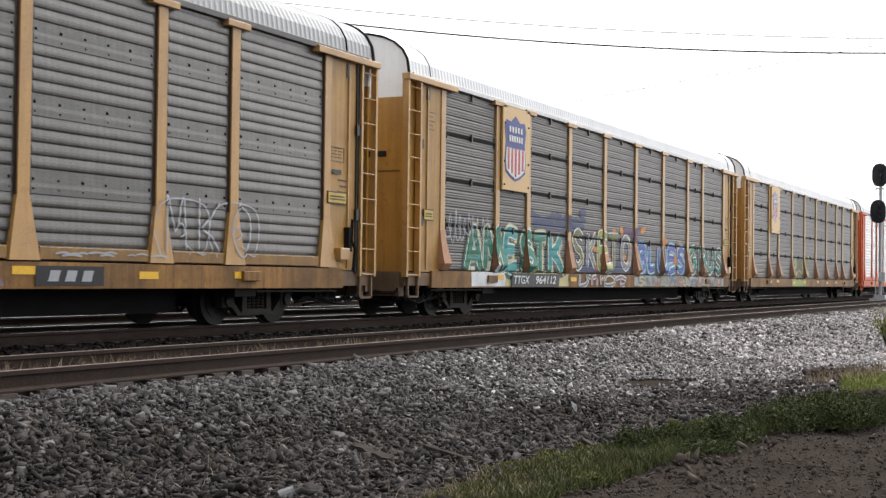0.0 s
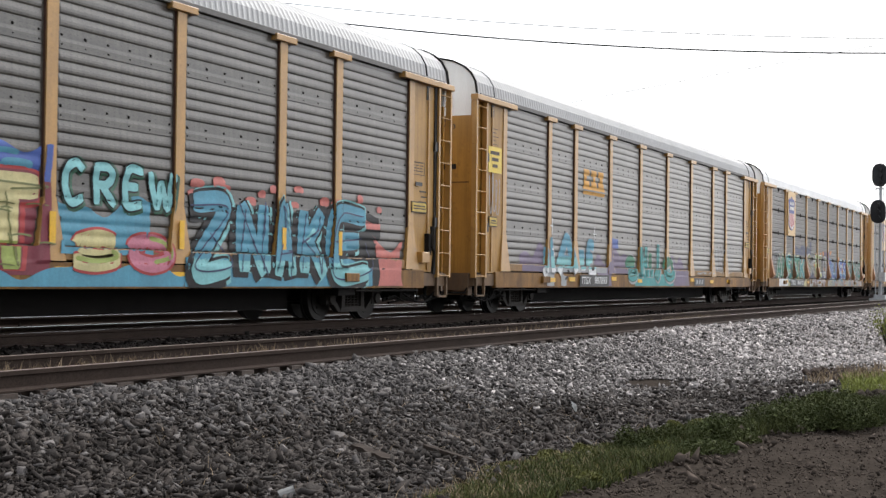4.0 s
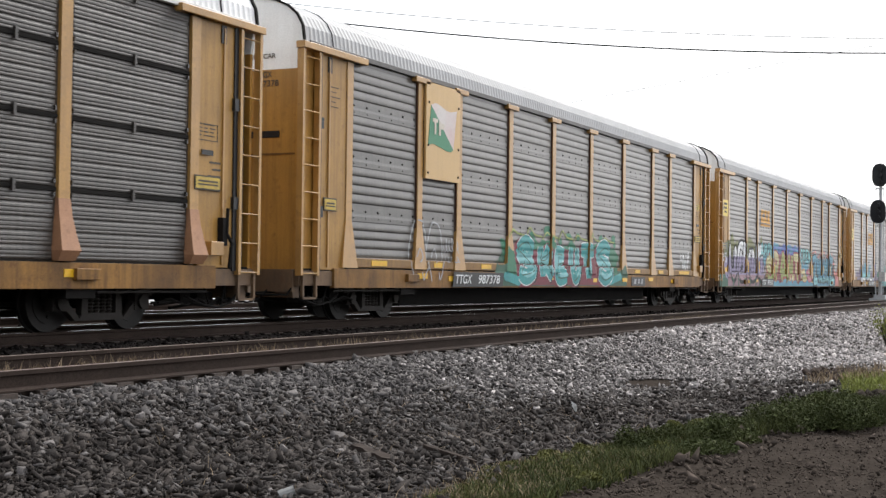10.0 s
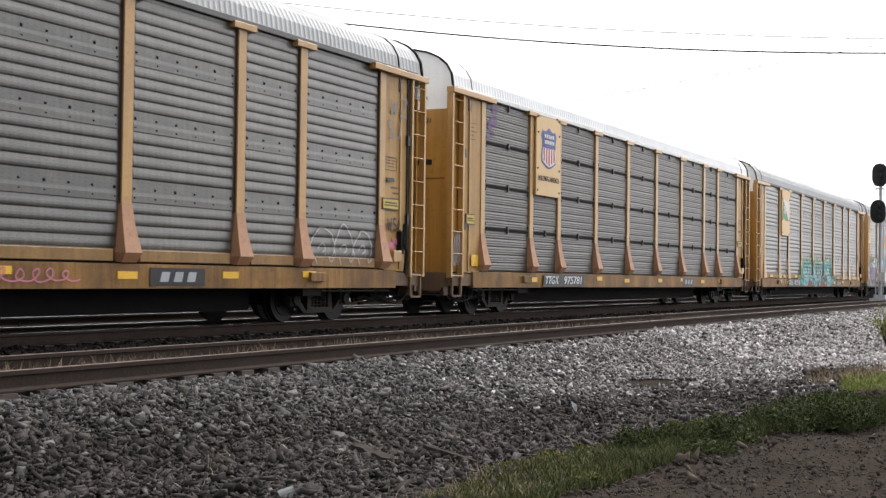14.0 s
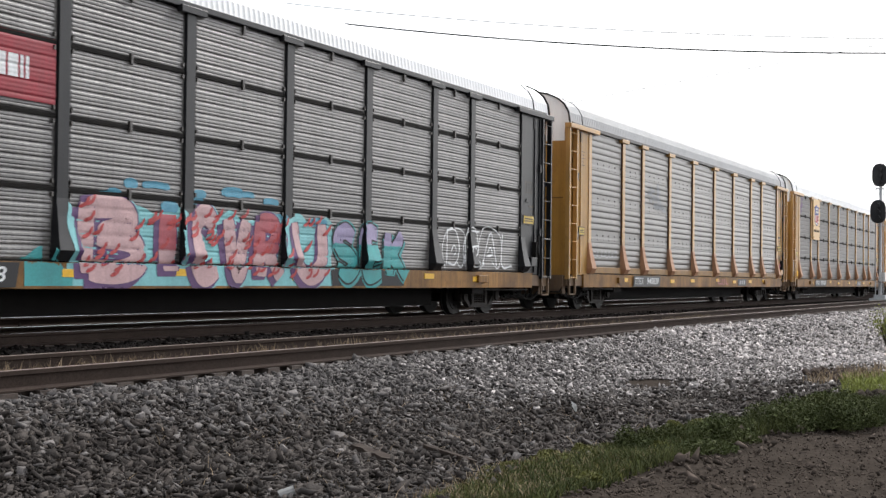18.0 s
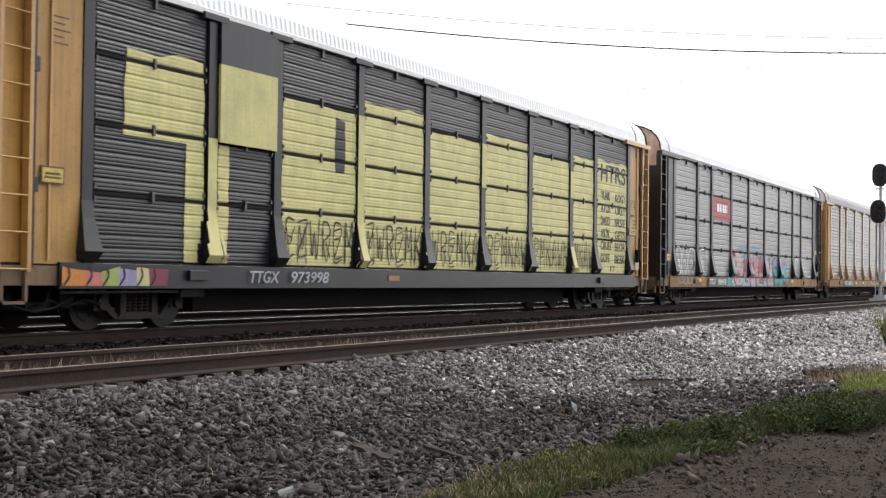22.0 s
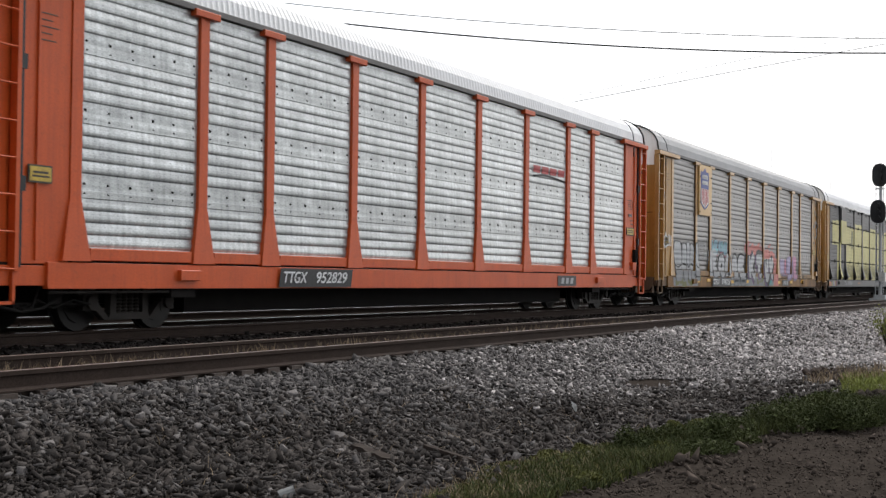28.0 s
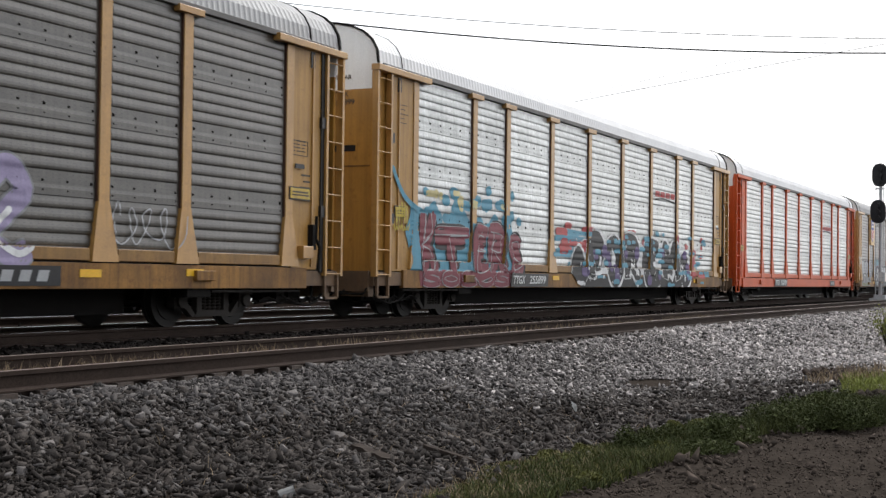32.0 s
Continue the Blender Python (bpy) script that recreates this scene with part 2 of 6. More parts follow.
def ground_height(x, y):
    """Cross-section of the line: dirt, ditch, ballast shoulder, track beds, yard behind."""
    prof = [(-400, -0.62), (1.0, -0.62), (2.8, -0.64), (3.6, -0.7), (4.6, -0.74), (6.4, -0.68), (7.6, -0.3), (8.15, -0.235), (9.9, -0.22), (11.6, -0.26), (13.0, -0.2),
            (15.2, -0.2), (16.5, -0.24), (17.8, -0.2), (20.2, -0.2), (22.0, -0.3), (40, -0.3), (4000, -0.3)]
    for (a, za), (b, zb) in zip(prof, prof[1:]):
        if y <= b:
            return za + (zb - za) * (y - a) / (b - a)
    return -0.3


def build_ground():
    xs = [-3000, -300, -40, -10] + [0 + i * 0.6 for i in range(70)] + [42 + i * 3 for i in range(30)] + [140, 200, 400, 900, 3000]
    ys = [-3000, -300, -40, -8] + [0 + i * 0.25 for i in range(36)] + [9, 9.9, 10.7, 11.6, 12.4, 13, 15.2, 16.5, 17.8, 20.2, 22, 26, 40, 100, 400, 3000]
    verts, faces = [], []
    for y in ys:
        for x in xs:
            z = ground_height(x, y)
            if 0 <= y < 8.5 and -10 < x < 140:
                z += 0.042 * noise.noise((x * 0.9, y * 0.9, 3)) + 0.06 * noise.noise((x * 0.3, y * 0.3, 8)) - 0.02
            verts.append((x, y, z))
    nx = len(xs)
    mats = []
    for j in range(len(ys) - 1):
        for i in range(nx - 1):
            faces.append((j * nx + i, j * nx + i + 1, (j + 1) * nx + i + 1, (j + 1) * nx + i))
            yc = (ys[j] + ys[j + 1]) / 2
            # pale ground past x 42 is added to brighten reflections in far wagons
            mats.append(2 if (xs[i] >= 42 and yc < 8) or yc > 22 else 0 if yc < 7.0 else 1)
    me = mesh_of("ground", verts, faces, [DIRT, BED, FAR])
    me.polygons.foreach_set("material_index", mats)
    return tagged(new("ground", me), "dark dirt, grey ballast beds, a pale yard and added pale ground", "ground", kind="structure")


build_ground()


def rail_mesh(x0, x1, top):
    prof = [(-0.076, -0.18), (0.076, -0.18), (0.076, -0.165), (0.012, -0.145), (0.009, -0.05), (0.036, -0.04), (0.036, -0.006), (0.028, 0.0), (-0.028, 0.0), (-0.036, -0.006), (-0.036, -0.04),
            (-0.009, -0.05), (-0.012, -0.145), (-0.076, -0.165)]
    g = Geo().prism_x(prof, x0, x1)
    me = g.mesh("rail", [RAIL_SIDE, top])
    me.polygons[7].material_index = 1
    return me


def build_track(name, yc, label):
    root = tagged(thing(name, label, "railway track", at=pose(0, yc, 0)), kind="structure")
    me = rail_mesh(-60, 600, RUST_TOP if yc < 10 else RAIL_TOP)
    for s in (-0.75, 0.75):
        part("rail", me, root, at=pose(0, s, 0))
    tie = Geo().box(-0.115, 0.115, -0.86, 0.86, -0.33, -0.185).mesh("tie", WOOD)
    for i in range(300 if yc < 10 else 90 if yc < 20 else 0):
        part("tie", tie, root, at=pose(3 + i * 0.5, 0, 0, 0, 0, random.uniform(-1, 1)))
    return root


build_track("near_track", NEAR_TRACK, "rusty unused railway track with weeds between its rails")
build_track("train_track", TRAIN_TRACK, "railway track with polished rails under the train")
build_track("far_track", FAR_TRACK, "railway track with polished rails behind the train")


build_track("yard_track", 24.2, "railway track of the yard behind the train")


# ---------------------------------------------------------------- ballast, grass, litter


def big_mesh(name, verts, tris, mat):
    """A mesh from number arrays: verts (n, 3), tris (m, 3)."""
    me = bpy.data.meshes.new(name)
    me.vertices.add(len(verts))
    me.vertices.foreach_set("co", verts.astype(np.float32).ravel())
    me.loops.add(tris.size)
    me.loops.foreach_set("vertex_index", tris.astype(np.int32).ravel())
    me.polygons.add(len(tris))
    me.polygons.foreach_set("loop_start", np.arange(0, tris.size, 3, dtype=np.int32))
    me.materials.append(mat)
    me.update(calc_edges=True)
    me.validate()
    return me


def surface(x, y):
    z = np.array([ground_height(0, v) for v in y])
    bump = np.array([0.042 * noise.noise((a * 0.9, b * 0.9, 3)) + 0.06 * noise.noise((a * 0.3, b * 0.3, 8)) if b < 8.5 else 0 for a, b in zip(x, y)])
    return z + bump


CORNERS = np.array([(-1, -1, -1), (1, -1, -1), (1, 1, -1), (-1, 1, -1), (-1, -1, 1), (1, -1, 1), (1, 1, 1), (-1, 1, 1)], float)
SIDES = np.array([(0, 2, 1), (0, 3, 2), (4, 5, 6), (4, 6, 7), (0, 1, 5), (0, 5, 4), (1, 2, 6), (1, 6, 5), (2, 3, 7), (2, 7, 6), (3, 0, 4), (3, 4, 7)])


def stones(name, x, y, size, mat, label, sink=0.1):
    """Broken stones: blocks with shifted corners, turned at random and half bedded."""
    rng = np.random.default_rng(len(x))
    n = len(x)
    c = CORNERS[None] * rng.uniform(0.45, 1.0, (n, 8, 1)) + rng.normal(0, 0.16, (n, 8, 3))
    c *= (size[:, None] * rng.uniform(0.6, 1.25, (n, 3)) * np.array([1.5, 1.0, 0.46]))[:, None, :] * 0.5
    q = rng.normal(0, 1, (n, 4)) * np.array([1.25, 0.4, 0.4, 1.25])
    q /= np.linalg.norm(q, axis=1)[:, None]
    w, a, b, d = q.T
    m = np.stack([1 - 2 * (b * b + d * d), 2 * (a * b - w * d), 2 * (a * d + w * b), 2 * (a * b + w * d), 1 - 2 * (a * a + d * d), 2 * (b * d - w * a),
                  2 * (a * d - w * b), 2 * (b * d + w * a), 1 - 2 * (a * a + b * b)], 1).reshape(n, 3, 3)
    v = np.einsum("nij,nkj->nki", m, c)
    z = surface(x, y) + size * (0.28 - sink) + rng.uniform(0, 0.5, n) * size * 0.4
    v += np.stack([x, y, z], 1)[:, None, :]
    t = (SIDES[None] + (np.arange(n) * 8)[:, None, None]).reshape(-1, 3)
    return tagged(new(name, big_mesh(name, v.reshape(-1, 3), t, mat)), label, "gravel", kind="stuff")


def scatter(n, x0, x1, y0, y1, seed, power=1.0):
    rng = np.random.default_rng(seed)
    return x0 + (x1 - x0) * rng.uniform(0, 1, n) ** power, rng.uniform(y0, y1, n), rng


def bare(x, y):
    """Where fine dirt lies among the stones."""
    return np.array([noise.noise((a * 0.55, b * 0.8, 21)) for a, b in zip(x, y)])


x, y, rng = scatter(150000, 5.0, 26.0, 2.2, 8.25, 11, 1.25)
edge = np.interp(x, [5, 11, 13, 14, 15, 16, 18, 26], [3.7, 3.75, 3.5, 3.1, 2.7, 2.4, 2.2, 2.0])
keep = (rng.uniform(0, 1, len(x)) < np.clip((y - edge) / 0.6, 0, 1)) & (rng.uniform(-0.25, 0.7, len(x)) > np.where(y < 6.3, bare(x, y) * 1.4, -1) - 0.1) & (x > y * 0.9 - 2)
x, y = x[keep], y[keep]
size = np.clip(rng.lognormal(-3.46, 0.42, len(x)), 0.014, 0.095)
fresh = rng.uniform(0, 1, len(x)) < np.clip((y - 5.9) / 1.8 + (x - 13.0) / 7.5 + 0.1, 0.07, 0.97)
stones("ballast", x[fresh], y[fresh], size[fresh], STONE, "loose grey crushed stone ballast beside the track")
# pale stones grow commoner with distance, a bright haze put into their colour
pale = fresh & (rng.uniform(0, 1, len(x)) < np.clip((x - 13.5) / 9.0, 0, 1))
fresh &= ~pale
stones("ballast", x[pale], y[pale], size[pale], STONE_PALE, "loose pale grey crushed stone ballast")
stones("dirty_ballast", x[~fresh & ~pale], y[~fresh & ~pale], size[~fresh & ~pale], STONE_DIRTY, "soil-stained dark crushed stone below the track")
# past x 26 every stone has the haze-paled colour
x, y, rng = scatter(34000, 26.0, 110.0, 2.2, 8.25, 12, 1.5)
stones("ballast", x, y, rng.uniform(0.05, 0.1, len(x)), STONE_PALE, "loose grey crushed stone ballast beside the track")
# stones on the track beds are much darker than those beside them
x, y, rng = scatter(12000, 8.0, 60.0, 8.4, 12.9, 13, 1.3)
stones("track_ballast", x, y, rng.uniform(0.045, 0.085, len(x)), STONE_DARK, "near-black ballast between the rails", 0.25)
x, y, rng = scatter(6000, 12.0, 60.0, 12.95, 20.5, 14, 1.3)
stones("track_ballast", x, y, rng.uniform(0.05, 0.09, len(x)), STONE_DARK, "near-black ballast between the rails", 0.25)
x, y, rng = scatter(22000, 7.5, 26.0, 0.6, 3.7, 15, 1.3)
stones("clods", x, y, np.minimum(rng.lognormal(-4.55, 0.55, len(x)), 0.05), CLOD, "brown clods and pebbles on bare dirt")
x, y, rng = scatter(70, 9.5, 17.0, 2.6, 3.3, 16)
stones("clods", x, y, rng.uniform(0.05, 0.13, len(x)), CLOD, "large brown clods along the grass")


def blades(name, x, y, height, width, mat, label, category, lean=0.5, base=None):
    """Single blades of grass, each one bent triangle strip."""
    rng = np.random.default_rng(len(x) + 7)
    n = len(x)
    a = rng.uniform(0, math.tau, n)
    side = np.stack([np.cos(a), np.sin(a), np.zeros(n)], 1) * (width * rng.uniform(0.6, 1.3, n))[:, None]
    b = rng.uniform(0, math.tau, n)
    tip = np.stack([np.cos(b), np.sin(b), np.zeros(n)], 1) * (height * rng.uniform(0.1, lean, n))[:, None]
    root = np.stack([x, y, surface(x, y) - 0.01 if base is None else np.full(n, base)], 1)
    up = np.stack([np.zeros(n), np.zeros(n), height], 1)
    v = np.stack([root - side, root + side, root + up * 0.6 + tip * 0.35 - side * 0.7, root + up * 0.6 + tip * 0.35 + side * 0.7, root + up + tip], 1)
    t = np.array([(0, 1, 3), (0, 3, 2), (2, 3, 4)])[None] + (np.arange(n) * 5)[:, None, None]
    return tagged(new(name, big_mesh(name, v.reshape(-1, 3), t.reshape(-1, 3), mat)), label, category, kind="stuff")


def strip(n, seed, x0=8.0, x1=26.0):
    """Places in the grass strip between the ballast and the dirt."""
    rng = np.random.default_rng(seed)
    x = x0 + (x1 - x0) * rng.uniform(0, 1, n) ** 1.15
    low = np.interp(x, [8, 9.5, 12.2, 13.7, 14.4, 16, 26], [3.2, 3.22, 3.05, 2.7, 2.1, 1.6, 1.0])
    top = np.interp(x, [8, 10, 11.4, 13, 14, 15, 16, 18, 26], [4.1, 4.25, 4.12, 3.72, 3.3, 2.75, 2.3, 1.9, 1.4])
    y = low + (top - low) * rng.beta(1.6, 1.5, n)
    dense = np.array([noise.noise((a * 1.1, b * 1.6, 5)) for a, b in zip(x, y)])
    keep = rng.uniform(-0.5, 0.35, n) < dense + 0.2
    return x[keep], y[keep], rng


x, y, rng = strip(110000, 31)
tall = np.interp(x, [8, 12, 15, 17, 20, 26], [0.06, 0.09, 0.16, 0.2, 0.15, 0.12])
tall = tall * rng.uniform(0.5, 1.5, len(x))
pale = rng.uniform(0, 1, len(x)) < np.clip(0.3 + (y - 3.6) * 0.5 - (x - 12) * 0.05, 0.05, 0.8)
blades("grass", x[~pale], y[~pale], tall[~pale], 0.0055, GRASS, "low green grass along the edge of the ballast", "grass", 0.9)
blades("grass", x[pale], y[pale], tall[pale] * 0.8, 0.005, LIME_DARK, "olive grass along the edge of the ballast", "grass", 1.1)
x, y, rng = strip(9000, 32, 8.0, 20.0)
blades("dry_grass", x, y + 0.12, 0.07 * rng.uniform(0.5, 1.5, len(x)), 0.004, STRAW, "yellowed dry grass among the green", "grass", 1.2)
x, y, rng = scatter(4600, 9.0, 36.0, 8.75, 9.7, 33, 1.3)
keep = np.array([noise.noise((a * 1.7, 0, 9)) for a in x]) > -0.1
blades("dry_weeds", x[keep], y[keep], rng.uniform(0.06, 0.24, keep.sum()), 0.006, STRAW, "dry straw-coloured weeds between rusty rails", "weeds", 0.6)
x, y, rng = scatter(900, 11.0, 40.0, 9.9, 11.0, 34, 1.3)
blades("dry_weeds", x, y, rng.uniform(0.03, 0.12, len(x)), 0.005, STRAW, "dry straw-coloured weeds behind the rusty rail", "weeds", 0.8)
x, y, rng = scatter(420, 7.5, 15.0, 4.2, 7.2, 35)
blades("dry_stalks", x, y, rng.uniform(0.03, 0.12, len(x)), 0.003, STRAW, "dry stalks lying among the ballast", "weeds", 2.5)
x, y, rng = scatter(4000, 18.5, 22.5, 0.122, 0.168, 36)
y = y * x
blades("yellow_grass", x, y, rng.uniform(0.05, 0.16, len(x)), 0.009, LIME, "yellow-green grass at the foot of the ballast", "grass", 0.8)


def leaf_clumps(name, spots, mat, label):
    """Low broad-leaved weeds: many small turned leaves round each spot."""
    rng = np.random.default_rng(77)
    v, t = [], []
    for i, (cx, cy, r, h) in enumerate(spots):
        n = int(1700 * r / 0.25)
        p = rng.normal(0, 1, (n, 3))
        p /= np.linalg.norm(p, axis=1)[:, None]
        p *= rng.uniform(0.3, 1, (n, 1)) ** 0.5 * np.array([r, r, h])
        p[:, 2] = np.abs(p[:, 2])
        p += np.array([cx, cy, ground_height(cx, cy) + 0.01])
        d = rng.normal(0, 1, (n, 3)) * 0.0095
        e = rng.normal(0, 1, (n, 3)) * 0.005
        b = len(v) * 0 + sum(len(q) for q in v)
        v.append(np.stack([p - d, p + e, p + d, p - e], 1).reshape(-1, 3))
        k = (np.arange(n) * 4 + b)[:, None]
        t.append(np.concatenate([k + np.array([[0, 1, 2]]), k + np.array([[0, 2, 3]])]))
    return tagged(new(name, big_mesh(name, np.vstack(v), np.vstack(t), mat)), label, "weeds", kind="stuff")


spot = random.Random(5)
leaf_clumps("leafy_weeds", [(a, np.interp(a, [11, 13, 14.2, 15, 17], [3.6, 3.2, 2.7, 2.3, 1.8]) + spot.uniform(-0.45, 0.45), spot.uniform(0.1, 0.3), spot.uniform(0.08, 0.3)) for a in [11.5 + 4 * spot.random() for _ in range(34)]], WEED, "dark green leafy weeds along the ballast")
leaf_clumps("leafy_weeds", [(13.7 + 1.5 * spot.random(), 2.15 + 0.65 * spot.random(), spot.uniform(0.1, 0.24), spot.uniform(0.16, 0.36)) for _ in range(26)], WEED, "tall dark green weeds in a clump")
leaf_clumps("leafy_weeds", [(a, np.interp(a, [8, 11, 14], [3.9, 4.0, 3.8]) + spot.uniform(-0.6, 0.4), spot.uniform(0.06, 0.16), spot.uniform(0.03, 0.09)) for a in [8 + 6 * spot.random() for _ in range(60)]], LIME_DARK, "low yellow-green weeds along the ballast")


def build_bush(x, y, high, wide, seed):
    root = thing("bush", "sparse yellow-green bush at the foot of the ballast", "bush", at=pose(x, y, ground_height(x, y)))
    rng = random.Random(seed)
    g, leaf = Geo(), Geo()
    for i in range(16):
        a, r = rng.uniform(0, math.tau), rng.uniform(0.1, wide)
        tip = Vector((r * math.cos(a), r * math.sin(a), high * rng.uniform(0.5, 1.0)))
        mid = tip * 0.5 + Vector((0, 0, 0.12))
        g.tube((0, 0, -0.03), mid, 0.012, 5).tube(mid, tip, 0.006, 5)
        for j in range(70):
            c = mid.lerp(tip, rng.uniform(-0.4, 1.05)) + Vector([rng.gauss(0, 0.07) for _ in range(3)])
            d, e = Vector([rng.gauss(0, 1) for _ in range(3)]).normalized() * 0.035, Vector([rng.gauss(0, 1) for _ in range(3)]).normalized() * 0.016
            leaf.add([c - d, c + e, c + d, c - e], [(0, 1, 2, 3)])
    part("stems", g.mesh("stems", WOOD), root)
    part("leaves", leaf.mesh("leaves", LIME), root)
    return root


build_bush(33.4, 4.55, 1.0, 0.55, 1)
build_bush(30.6, 3.75, 0.75, 0.5, 2)
build_bush(35.6, 4.4, 0.8, 0.6, 3)


def build_plank(name, ax, ay, bx, by, wide, thick, label, lift=0.03):
    """A split timber with ragged ends, lying on the stones."""
    a, b = Vector((ax, ay, 0)), Vector((bx, by, 0))
    d = (b - a).normalized()
    s = Vector((-d.y, d.x, 0)) * wide / 2
    rng = random.Random(ax)
    v, f = [], []
    for i in range(7):
        p = a.lerp(b, i / 6)
        z = ground_height(p.x, p.y) + lift
        k = 1 - 0.35 * rng.random() * (i in (0, 6))
        v += [p - s * k + Vector((0, 0, z)), p + s * k + Vector((0, 0, z)), p + s * k * 0.85 + Vector((0, 0, z + thick * rng.uniform(0.8, 1.1))), p - s * k * 0.85 + Vector((0, 0, z + thick * rng.uniform(0.8, 1.1)))]
    for i in range(6):
        f += [(i * 4 + j, i * 4 + (j + 1) % 4, i * 4 + 4 + (j + 1) % 4, i * 4 + 4 + j) for j in range(4)]
    f += [(3, 2, 1, 0), (24, 25, 26, 27)]
    return tagged(new(name, mesh_of(name, v, f, SCRAP)), label, "timber")


build_plank("timber_scrap", 10.15, 5.8, 9.6, 5.12, 0.13, 0.06, "weathered broken timber lying on the ballast")
build_plank("timber_scrap", 10.7, 5.4, 10.15, 4.65, 0.05, 0.03, "thin weathered timber strip on the ballast")
build_plank("timber_scrap", 15.4, 4.75, 15.5, 4.55, 0.07, 0.04, "short pale timber offcut on the ballast")
build_plank("timber_scrap", 15.1, 4.3, 15.25, 4.05, 0.07, 0.04, "short pale timber offcut on the ballast")
CUP = Geo().tube((0, 0, 0), (0.015, 0, 0.1), 0.035, 10).tube((0.015, 0, 0.1), (0.016, 0, 0.105), 0.04, 10).mesh("paper_cup", CARD)
tagged(new("paper_cup", CUP), "crushed white paper cup among the stones", "cup").matrix_basis = pose(7.72, 5.0, -0.66, 70, 10, 30)
BAG = Geo().add([(0, 0, 0), (0.07, 0.01, 0.01), (0.09, 0.05, 0.06), (0.03, 0.07, 0.12), (-0.02, 0.03, 0.05), (0.03, 0.0, 0.08)], [(0, 1, 5), (1, 2, 5), (2, 3, 5), (3, 4, 5), (4, 0, 5), (0, 4, 3, 2, 1)]).mesh("paper_scrap", CARD)
tagged(new("paper_scrap", BAG), "crumpled white paper scrap on the ballast", "litter").matrix_basis = pose(14.25, 5.3, -0.66)
x, y, rng = scatter(240, 16.6, 17.9, 2.2, 2.75, 43)
stones("dirt_heap", x, y, rng.uniform(0.04, 0.11, len(x)), DIRT, "small heap of dark earth behind the weeds", -0.5)
x, y, rng = scatter(500, 20.5, 24.0, 2.95, 4.1, 44)
blades("dry_weeds", x, y, rng.uniform(0.08, 0.25, len(x)), 0.008, STRAW, "straw-coloured weeds at the foot of the ballast", "weeds", 0.8)
x, y, rng = scatter(260, 22.2, 23.6, 3.75, 4.3, 41)
stones("rust_heap", x, y, rng.uniform(0.06, 0.16, len(x)), RAIL_SIDE, "small heap of rust-brown rubble by the ballast")

# ---------------------------------------------------------------- signal, wires, masts


def build_signal():
    root = thing("railway_signal", "grey steel signal mast with two dark oval heads", "railway signal", at=pose(77.5, 11.0, -0.22))
    part("base", Geo().box(-0.6, 0.6, -0.5, 0.5, 0, 0.22).box(-0.3, 0.3, -0.3, 0.3, 0.22, 0.4).mesh("base", GREY_STEEL), root)
    part("mast", Geo().tube((0, 0, 0.4), (0, 0, 7.6), 0.09, 12).mesh("mast", GREY_STEEL), root)
    part("cabinet", Geo().bar(-0.35, 0.3, -0.32, 0.02, 1.15, 1.65).mesh("cabinet", WHITE), root, "pale steel relay box")
    lad = Geo()
    for yy in (-0.2, 0.2):
        lad.tube((-0.35, yy, 0.4), (-0.35, yy, 6.6), 0.02, 6)
    for i in range(18):
        lad.tube((-0.35, -0.2, 0.7 + i * 0.33), (-0.35, 0.2, 0.7 + i * 0.33), 0.012, 6)
    part("ladder", lad.mesh("ladder", GREY_STEEL), root)
    for z, dx in ((7.03, -0.05), (4.98, -0.6)):
        ring = [(0.42 * math.copysign(abs(math.cos(a)) ** 0.8, math.cos(a)), 0.64 * math.copysign(abs(math.sin(a)) ** 0.7, math.sin(a))) for a in [i * math.tau / 28 for i in range(28)]]
        g = Geo().prism_x([(yy, zz + z) for yy, zz in ring], dx - 0.33, dx - 0.29)
        head = part("signal_head", g.mesh("signal_head", BLACK), root, "black oval signal backboard")
        part("lamp_case", Geo().box(dx - 0.29, dx - 0.05, -0.18, 0.18, z - 0.5, z + 0.5).mesh("lamp_case", BLACK), head)
        for k in (-0.34, 0, 0.34):
            part("visor", Geo().tube((dx - 0.6, -0.02, z + k - 0.02), (dx - 0.33, 0, z + k), 0.12, 12).mesh("visor", BLACK), head)
        part("bracket", Geo().tube((dx - 0.1, 0, z), (0, 0, z), 0.04, 6).mesh("bracket", GREY_STEEL), root)
        part("cross_arm", Geo().tube((0, -0.3, z - 0.75), (0, 0.3, z - 0.75), 0.03, 6).mesh("cross_arm", GREY_STEEL), root)
    return root


build_signal()
RIGHT = Vector((math.cos(YAW), -math.sin(YAW), 0))
UP = RIGHT.cross(AHEAD)


def sight(px, py, far):
    """A point far metres off, px and py metres per metre right of and above the view's axis."""
    return EYE + (AHEAD + RIGHT * px + UP * py) * far


def build_wire(left, right, sag, far, r, label):
    """A hanging wire; sag holds the terms of its curve, square first."""
    g = Geo()
    pts = [sight(a, sag[0] * a * a + sag[1] * a + sag[2], far) for a in np.linspace(left, right, 41)]
    for a, b in zip(pts, pts[1:]):
        g.tube(a, b, r, 6)
    return tagged(new("overhead_wire", g.mesh("overhead_wire", DARK)), label, "wire", "overhead wires", "structure")


build_wire(-0.5, 0.6, (0.1082, -0.0697, 0.1717), 75, 0.023, "thin black overhead wire against pale sky")
build_wire(-0.5, 0.6, (0.1398, -0.0776, 0.1601), 70, 0.04, "thick black overhead cable against pale sky")
build_wire(0.0, 0.6, (-0.0411, 0.216, 0.0902), 90, 0.021, "thin black overhead wire rising behind the train")


build_wire(0.0, 0.6, (-0.08, 0.252, 0.0915), 92, 0.013, "thin black overhead wire rising behind the train")


